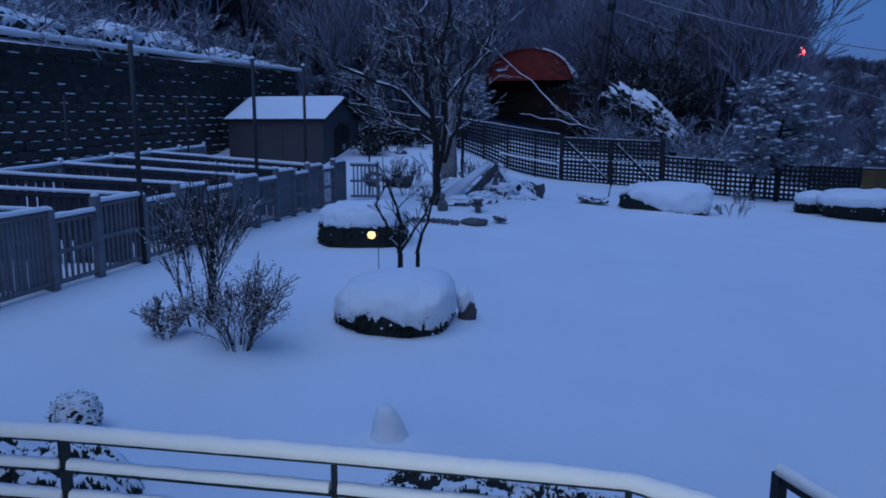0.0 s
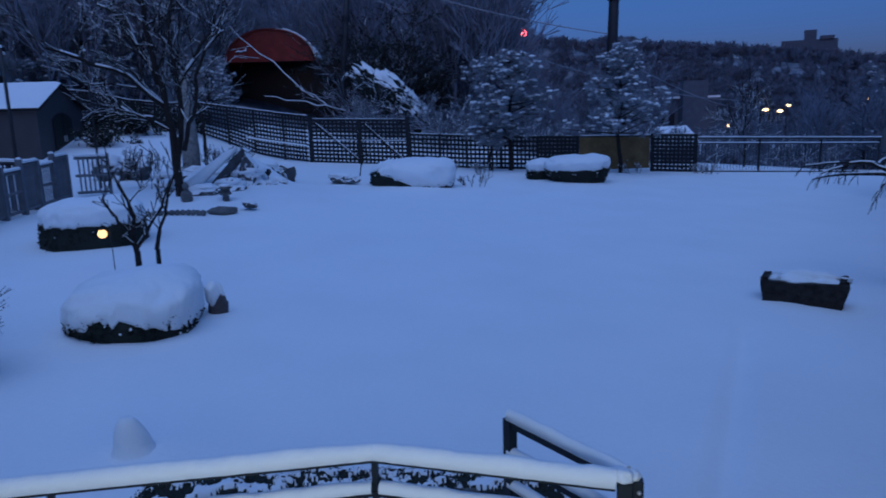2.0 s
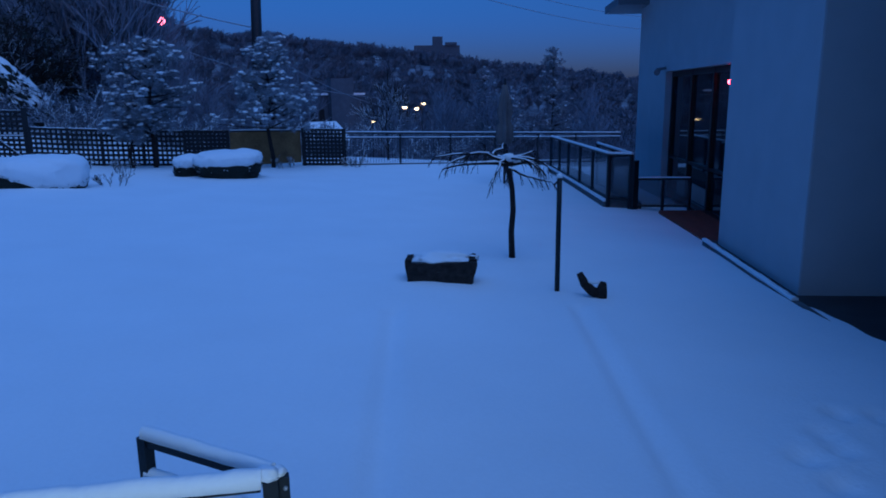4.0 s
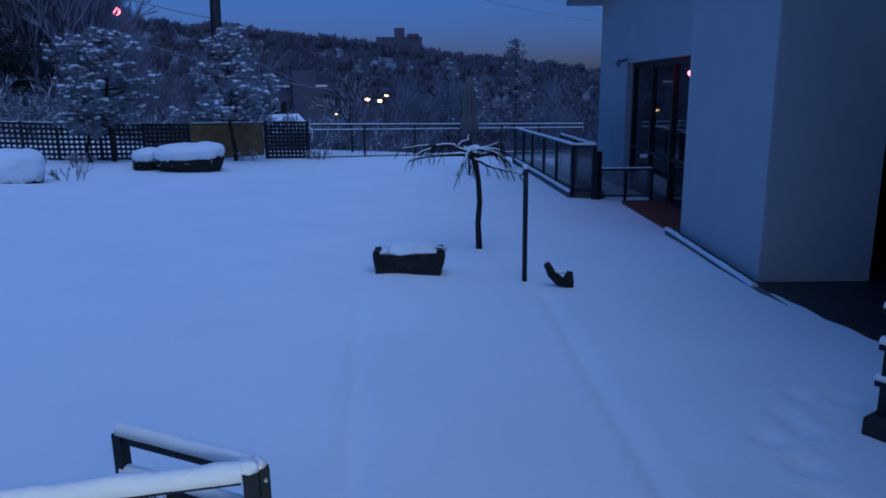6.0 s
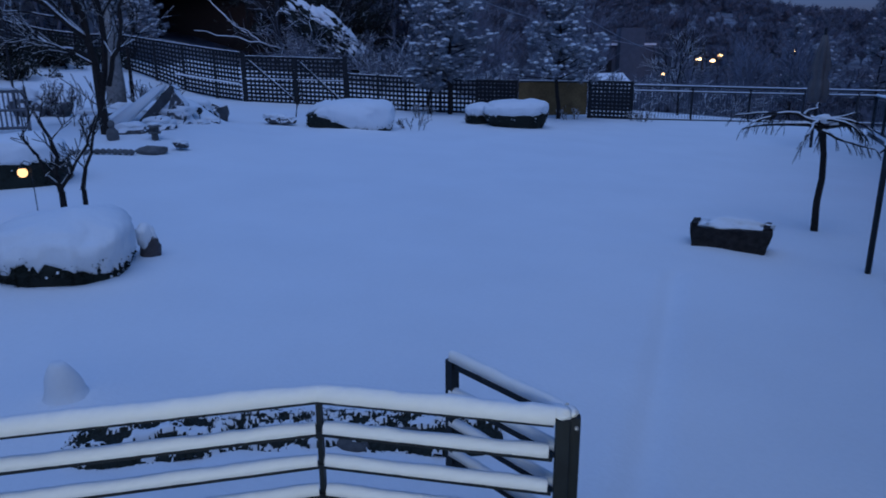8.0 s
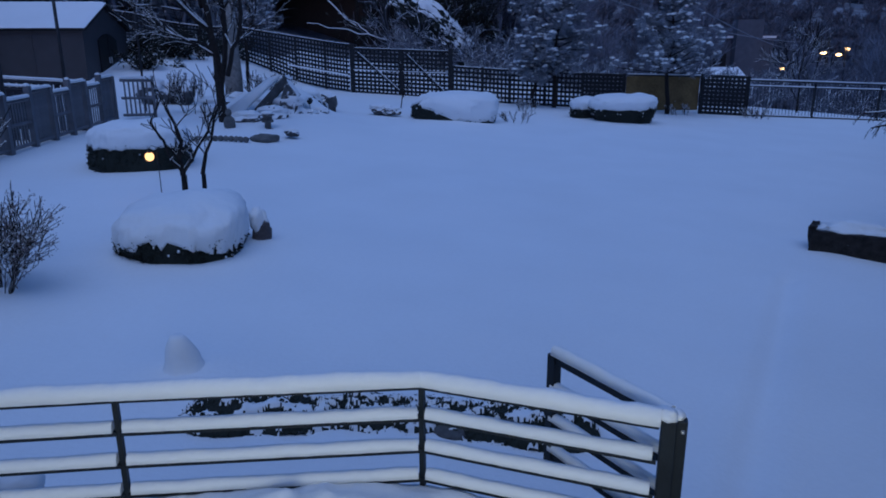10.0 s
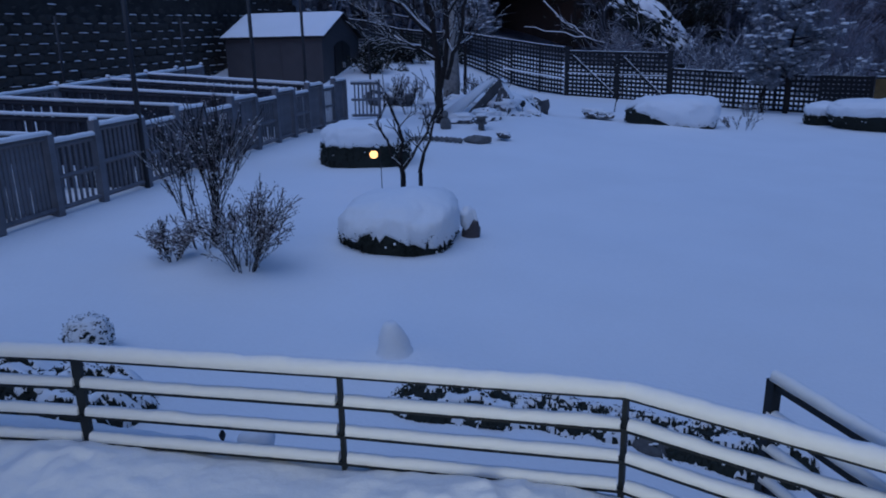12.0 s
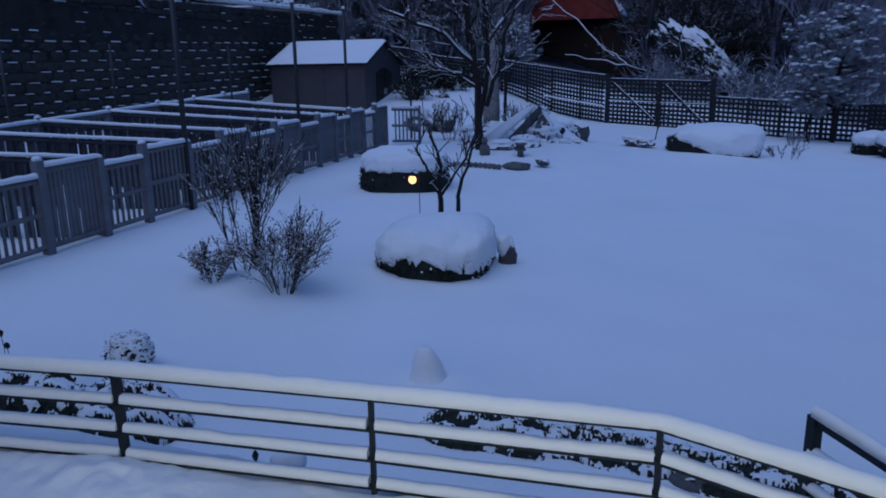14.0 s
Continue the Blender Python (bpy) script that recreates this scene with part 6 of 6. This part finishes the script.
# dark thicket, vine-covered stump, snowed brush slope, the fallen branch
FROSTSTEM = material("frosted_brush_stem", (0.12, 0.125, 0.15), 0.9, 0, 0.4, 3, 0.2, 40, 0.2)
def thicket(name, label, x, y, w, h, seed, n=46, snow=0.5, base=None, mat=None, depthy=0.8, leaves=0, stem=None):
    """Tangled brush: many crossing stems in one heap."""
    rng = random.Random(seed)
    g = ground_z(x, y) if base is None else base
    ob = thing(name, label, "brush", pose(x, y, g))
    segs = []
    for k in range(n):
        a = rng.uniform(0, 6.283)
        grow(rng, segs, (rng.uniform(-w, w), rng.uniform(-w, w) * depthy, rng.uniform(-0.2, h * 0.3)), (math.cos(a) * 0.7, math.sin(a) * 0.7, rng.uniform(0.3, 1.2)), h * rng.uniform(0.35, 0.75), 0.03, 2, 0.8, 0.0, 3, 3, 0.25, 0.012)
    mesh_part("brush_tangle", sticks("brush_tangle", segs, stem or FROSTSTEM, 3), ob)
    mesh_part("frost", sticks("frost", snowed(segs, 0.01, snow, 0.95, 0.7, rng), SNOW, 3), ob)
    if leaves:
        mesh_part("leafage", leaf_scatter("leafage", [(*rng.choice(segs)[1], 0.15) for _ in range(leaves)], 0.10, 3, rng, mat or LEAF), ob)
    return ob


thicket("ivy_stump", "tall dead stump smothered in dark creepers", 0.8, 35.4, 0.75, 3.6, 301, 60, 0.12, 2.2, LEAF, leaves=2600, stem=BARK)
thicket("ivy_stump", "dark creeper-covered bush on the bank", 2.6, 37.5, 1.0, 2.2, 302, 36, 0.15, 2.0, LEAF, leaves=1200, stem=BARK)
for i, (x, y, h) in enumerate(((1.2, 31.2, 1.3), (0.2, 31.8, 1.8), (2.2, 30.5, 1.1), (3.3, 30.2, 1.3), (-0.6, 32.6, 2.2), (4.6, 31.5, 1.6), (6.4, 31.0, 1.4), (7.6, 30.5, 1.3), (12.2, 30.5, 1.4), (15.0, 31.5, 1.6), (18.5, 32.5, 1.7), (22.0, 34.0, 1.8), (11.0, 29.3, 1.6))):
    thicket("snowy_brush", "snow-laden brush behind the fence", x, y, 0.9, h, 310 + i, 22, 0.6, None if x < 5 else ground_z(x, y) - 0.1)
for i in range(26):
    x = -16.2 - (i % 4) * 1.5
    thicket("snowy_brush", "snowy brush on the bank above the retaining wall", x, 9 + i * 1.0, 1.2, 1.3, 340 + i, 14, 0.95)
for i, (x, y) in enumerate(((-8.8, 29.2), (-10.0, 29.8), (-7.6, 28.6), (-9.6, 28.2), (-9.2, 26.9), (-8.3, 27.3), (-10.2, 27.4), (-9.0, 25.4))):
    thicket("low_thicket", "dark low bush at the foot of the fence", x, y, 0.6, 0.55, 370 + i, 18, 0.5, None, LEAF, leaves=260, stem=BARK)
# rounded snow-buried bushes along the top of the retaining wall
for i in range(7):
    bm = bmesh.new()
    bmesh.ops.create_icosphere(bm, subdivisions=4, radius=1)
    x, y = -16.9 - 0.5 * (i % 3), 14.0 + 2.3 * i
    base = Vector((x, y, ground_z(x, y) + 0.1))
    size = Vector((1.0, 1.35, 0.55 + 0.2 * (i % 2)))
    verts, mask = [], []
    for v in bm.verts:
        d = v.co.normalized()
        k = 1 + 0.30 * noise.noise(d * 2.0 + base) + 0.16 * noise.noise(d * 5 + base) + 0.07 * noise.noise(d * 13)
        verts.append(tuple(base + Vector((d.x * size.x, d.y * size.y, d.z * size.z)) * k))
    faces = [tuple(v.index for v in f.verts) for f in bm.faces]
    for f in bm.faces:
        d = f.calc_center_median().normalized()
        mask.append(1 if noise.noise(d * 5 + base) + 0.8 * noise.noise(d * 12) + 0.9 * d.z - 0.1 > 0 else 0)
    bm.free()
    broken_snow("snow_buried_bush", "rounded bush buried in snow above the retaining wall", "bush", (verts, faces, mask), i)
# the heap of brush that slopes down under snow beside the creepers
bm = bmesh.new()
bmesh.ops.create_icosphere(bm, subdivisions=5, radius=1)
def heap_snow(d):
    return noise.noise(d * 4) + 0.8 * noise.noise(d * 10) + 0.4 * noise.noise(d * 22) + 0.7 * d.z - 0.3
ax = Vector((2.8, -0.3, -2.4))
turn = ax.to_track_quat("X", "Z").to_matrix()
verts = []
for v in bm.verts:
    d = v.co.normalized()
    k = 1 + 0.3 * noise.noise(d * 2.5) + 0.16 * noise.noise(d * 9) + (0.08 if heap_snow(d) > 0 else 0.0)
    verts.append(tuple(Vector((0.7, 32.0, 2.75)) + turn @ Vector((d.x * 2.05 * k, d.y * 0.9 * k, d.z * 0.72 * k + 0.25 * (1 - d.x * d.x)))))
faces = [tuple(v.index for v in f.verts) for f in bm.faces]
mask = [1 if heap_snow(f.calc_center_median().normalized()) > 0 else 0 for f in bm.faces]
bm.free()
broken_snow("brush_heap", "sloping heap of creepers under thick broken snow", "brush", (verts, faces, mask), 5)
fb = thing("fallen_branch", "long bare fallen branch leaning across, lined with snow", "branch")
rng = random.Random(4)
sg = []
for a, b in (((-6.2, 33.6, 6.3), (-2.6, 33.0, 3.0)), ((-4.8, 33.0, 3.2), (-1.2, 32.4, 2.5)), ((-3.4, 33.0, 3.6), (-1.8, 32.5, 2.6)), ((-5.3, 33.3, 5.4), (-5.9, 33.3, 5.1))):
    p = Vector(a)
    for i in range(8):
        q = Vector(a).lerp(Vector(b), (i + 1) / 8) + Vector((rng.uniform(-0.08, 0.08), 0, rng.uniform(-0.08, 0.08)))
        sg.append((p, q, 0.02 + 0.004 * i, 0.024 + 0.004 * i, 0))
        p = q
for k in range(0, len(sg), 8):
    bm = bmesh.new()
    tube(bm, [sg[k][0]] + [g[1] for g in sg[k:k + 8]], [sg[k][2]] + [g[3] for g in sg[k:k + 8]], 6)
    part("limb", bm, BARK, fb, "", True)
mesh_part("branch_snow", sticks("branch_snow", snowed(sg, 0.0, 1.0, 1.0, 0.8, rng), SNOW, 5), fb)

# ---- poles and wires ----
def utility_pole(label, foot, top, r):
    ob = thing("utility_pole", label, "utility pole")
    bm = bmesh.new()
    tube(bm, (foot, top), (r, r * 0.75), 10)
    part("shaft", bm, POLE, ob, "", True)
    f, t = Vector(foot), Vector(top)
    for k in (0.62, 0.8):
        c = f.lerp(t, k)
        bm = bmesh.new()
        tube(bm, (c + Vector((0, 0, -0.12)), c + Vector((0, 0, 0.12))), (r * 1.15, r * 1.15), 10)
        part("band", bm, STEEL, ob)
    return ob


utility_pole("thick dark utility pole rising behind the pine", (10.6, 32.0, -0.4), (10.95, 32.0, 11.5), 0.26)
utility_pole("leaning thin utility pole beside the hut", (-1.45, 32.6, 1.8), (-0.72, 32.6, 9.2), 0.16)
utility_pole("far utility pole in the valley", (45.0, 80.0, -8), (45.0, 80.0, 2.6), 0.2)
FROSTWIRE = material("frosted_wire", (0.30, 0.31, 0.34), 0.9, 0, 0.2, 1, 0, 20)
def wire(a, b, sag, r=0.024):
    bm = bmesh.new()
    a, b = Vector(a), Vector(b)
    tube(bm, [a.lerp(b, i / 14) - Vector((0, 0, sag * 4 * (i / 14) * (1 - i / 14))) for i in range(15)], (r,) * 15, 4)
    solid("overhead_wire", "thin overhead wire lined with frost", "wire", bm, FROSTWIRE, None, False, "overhead wires")
wire((10.9, 32.0, 9.6), (60, 55, 9.0), 0.8)
wire((10.9, 32.0, 10.4), (60, 55, 10.2), 0.8)
wire((10.9, 32.0, 11.2), (60, 55, 11.6), 0.8)
wire((-0.8, 32.6, 7.6), (45, 80, 2.2), 1.6, 0.03)
wire((10.7, 32.0, 4.6), (45.0, 80.0, 1.2), 1.0, 0.03)
wire((-0.8, 32.6, 8.4), (10.8, 32, 5.4), 0.3)

# ---- far things in the valley ----
far = thing("far_house", "pale flat-roofed house far off among trees", "house", pose(36.5, 84.0, 0))
bm = bmesh.new()
box(bm, -4.5, 0, -9, 4.2, 6, 2.6)
# blue-grey wall colour with the haze of distance painted in
FARWALL = material("far_hazy_wall", (0.10, 0.107, 0.13), 0.9, 0, 0.15, 1.5, 0.1, 30)
part("wall", bm, FARWALL, far)
bm = bmesh.new()
box(bm, -0.6, -1.2, -9, 2.4, 0, 4.6)
part("tower", bm, FARWALL, far)
bm = bmesh.new()
box(bm, -4.7, -0.3, 2.6, 4.4, 6.2, 2.85)
part("roof_snow", bm, SNOW, far)
for k in range(3):
    w1 = wb = bmesh.new()
    box(wb, -4.0 + k * 1.1, -0.08, -0.5, -3.3 + k * 1.1, -0.02, 0.9)
    part("window", wb, FRAME, far)
fh = thing("far_house", "small snow-roofed house in the valley", "house", pose(26.0, 62.0, -4.5, 0, 0, 12))
bm = bmesh.new()
box(bm, -3.0, 0, -4, 3.0, 5, 3.0)
part("wall", bm, FARWALL, fh)
bm = bmesh.new()
vs = [bm.verts.new(p) for p in ((-3.3, -0.4, 2.9), (3.3, -0.4, 2.9), (3.3, 2.5, 4.6), (-3.3, 2.5, 4.6), (3.3, 5.4, 2.9), (-3.3, 5.4, 2.9))]
bm.faces.new((vs[0], vs[1], vs[2], vs[3]))
bm.faces.new((vs[3], vs[2], vs[4], vs[5]))
bm.faces.new((vs[1], vs[4], vs[2]))
bm.faces.new((vs[0], vs[3], vs[5]))
bm.faces.new((vs[0], vs[5], vs[4], vs[1]))
part("roof", bm, SNOW, fh)
fort = thing("hilltop_building", "low building on the far ridge, its grey colour standing in for haze", "building", pose(136, 222, 14.0, 0, 0, -30))
for nm, b in (("wall", (-8, 0, -8, 8, 6, 5.6)), ("tower", (-1.5, 0.5, 5.6, 2.0, 5, 8.6)), ("annex", (3, -0.5, 5.6, 7, 5, 6.6))):
    bm = bmesh.new()
    box(bm, *b)
    part(nm, bm, FARWALL, fort)
LIGHT = glow("street_light_glow", (1.0, 0.55, 0.16), 3.5)
for x, y, z, s in ((43.7, 78.5, 1.05, 0.26), (45.0, 77.8, 0.85, 0.24), (45.7, 77.4, 1.45, 0.22), (40.3, 80.3, -0.66, 0.2), (52.0, 73.0, 1.9, 0.14)):
    ob = thing("street_lamp", "far glowing yellow street lamp", "street lamp", pose(x, y, z), "far lights")
    bm = bmesh.new()
    bmesh.ops.create_uvsphere(bm, u_segments=10, v_segments=6, radius=s, matrix=Matrix.Diagonal((1.3, 1, 0.6, 1)))
    part("lamp_head", bm, LIGHT, ob, "", True)
    bm = bmesh.new()
    tube(bm, ((0, 0.3, -9), (0, 0.3, -0.1)), (0.08, 0.06), 6)
    part("post", bm, POLE, ob)
ob = thing("warning_light", "red warning light glowing among the trees", "lamp", pose(12.0, 58.4, 8.1))
bm = bmesh.new()
bmesh.ops.create_uvsphere(bm, u_segments=10, v_segments=8, radius=0.32)
part("lamp_head", bm, glow("red_warning_glow", (1.0, 0.10, 0.10), 4.0), ob, "", True)
bm = bmesh.new()
tube(bm, ((0, 0.3, -12), (0, 0.3, -0.2)), (0.10, 0.08), 6)
part("post", bm, POLE, ob)

# ---- the woods ----
# frost on twigs and bark, plus a pale blue that paints in distance haze
TWIG = material("hazy_frost_twig", (0.19, 0.20, 0.245), 0.9, 0, 0.4, 0.8, 0, 20, 0.2)
FARBARK = material("hazy_frost_bark", (0.135, 0.142, 0.175), 0.95, 0, 0.4, 2, 0, 20, 0.2)


def template(seed, h, depth, kids, r, fine, sides=3, spread=0.65, lift=0.25):
    """One bare tree as arrays of points, faces and material slots."""
    rng = random.Random(seed)
    segs = grow(rng, [], (0, 0, -0.5), (rng.uniform(-0.1, 0.1), rng.uniform(-0.1, 0.1), 1), h * 0.45, r, depth, spread, lift, kids, 5, 0.12, fine)
    me = sticks("template", [(p, q, a, b, 1 if a < r * 0.34 and rng.random() < 0.75 else 0) for p, q, a, b, _ in segs], (FARBARK, TWIG), sides)
    v = np.array([tuple(x.co) for x in me.vertices])
    f = [tuple(p.vertices) for p in me.polygons if len(p.vertices) == 4]
    s = [p.material_index for p in me.polygons if len(p.vertices) == 4]
    bpy.data.meshes.remove(me)
    return v, np.array(f), np.array(s)


def woods(name, label, spots, kinds, seed, twig=None, bark=None):
    rng = random.Random(seed)
    V, F, S, n = [], [], [], 0
    for x, y, z, k in spots:
        v, f, s = kinds[rng.randrange(len(kinds))]
        a = rng.uniform(0, 6.283)
        c, d = math.cos(a), math.sin(a)
        V.append(np.column_stack((x + k * (c * v[:, 0] - d * v[:, 1]), y + k * (d * v[:, 0] + c * v[:, 1]), z + k * v[:, 2])))
        F.append(f + n)
        S.append(s)
        n += len(v)
    V, F, S = np.vstack(V), np.vstack(F), np.concatenate(S)
    me = bpy.data.meshes.new(name)
    me.vertices.add(len(V))
    me.vertices.foreach_set("co", V.ravel())
    me.loops.add(F.size)
    me.loops.foreach_set("vertex_index", F.ravel())
    me.polygons.add(len(F))
    me.polygons.foreach_set("loop_start", np.arange(0, F.size, 4))
    me.materials.append(bark or FARBARK)
    me.materials.append(twig or TWIG)
    me.polygons.foreach_set("material_index", S)
    me.update(calc_edges=True)
    tagged(new(name, me), label, "woods", kind="stuff")


near_kinds = [template(400 + k, 8.0, 3, 4, 0.14, 0.022) for k in range(5)]
far_kinds = [template(420 + k, 5.6, 2, 5, 0.20, 0.075, 3, 1.0, 0.06) for k in range(4)]
rng = random.Random(12)
spots = []
while len(spots) < 380:
    az, r = radians(rng.uniform(-42, 14.5)), 36 + 75 * rng.random() ** 1.3
    x, y = r * math.sin(az), r * math.cos(az)
    if math.hypot(x + 5, y - 45) < 5.5 or (radians(-15) < az < radians(2) and r < 50) or (az > radians(9.3) and r < 64):
        continue
    spots.append((x, y, ground_z(x, y), rng.uniform(0.7, 1.3)))
while len(spots) < 720:
    az, r = radians(rng.uniform(-42, 14.5)), 40 + 60 * rng.random() ** 1.2
    x, y = r * math.sin(az), r * math.cos(az)
    if math.hypot(x + 5, y - 46) > 6 and not (az > radians(9.3) and r < 64) and not (radians(-15) < az < radians(2) and r < 51):
        spots.append((x, y, ground_z(x, y), rng.uniform(0.25, 0.55)))
# the hillside's misty look is put into these lighter, bluer colours
woods("hill_woods", "bare frosted woods on the hillside, haze tinted into their colour", spots, near_kinds, 1, material("hill_hazy_frost_twig", (0.27, 0.285, 0.34), 0.9, 0, 0.35, 0.5, 0, 20, 0.2), material("hill_hazy_frost_bark", (0.17, 0.18, 0.22), 0.95, 0, 0.35, 0.5, 0, 20, 0.2))
spots = []
while len(spots) < 1900:
    az, r = radians(rng.uniform(8, 60)), rng.uniform(105, 275)
    x, y = r * math.sin(az), r * math.cos(az)
    spots.append((x, y, ground_z(x, y), rng.uniform(0.7, 1.25)))
# far twigs are coloured blue-grey in place of air haze
woods("far_woods", "dark bare woods on the far ridge, haze tinted into their colour", spots, far_kinds, 2, material("far_hazy_twig", (0.14, 0.147, 0.18), 0.95, 0, 0.3, 0.3, 0, 20, 0.1))
spots = []
while len(spots) < 60:
    az, r = radians(rng.uniform(16, 58)), rng.uniform(40, 100)
    x, y = r * math.sin(az), r * math.cos(az)
    if abs(x - 36) < 6 and y < 84 or (math.degrees(az) > 50 and r < 34):
        continue
    spots.append((x, y, ground_z(x, y), rng.uniform(0.45, 0.75)))
woods("valley_trees", "bare frosted trees in the valley below the yard, tinted with haze", spots, near_kinds, 3)
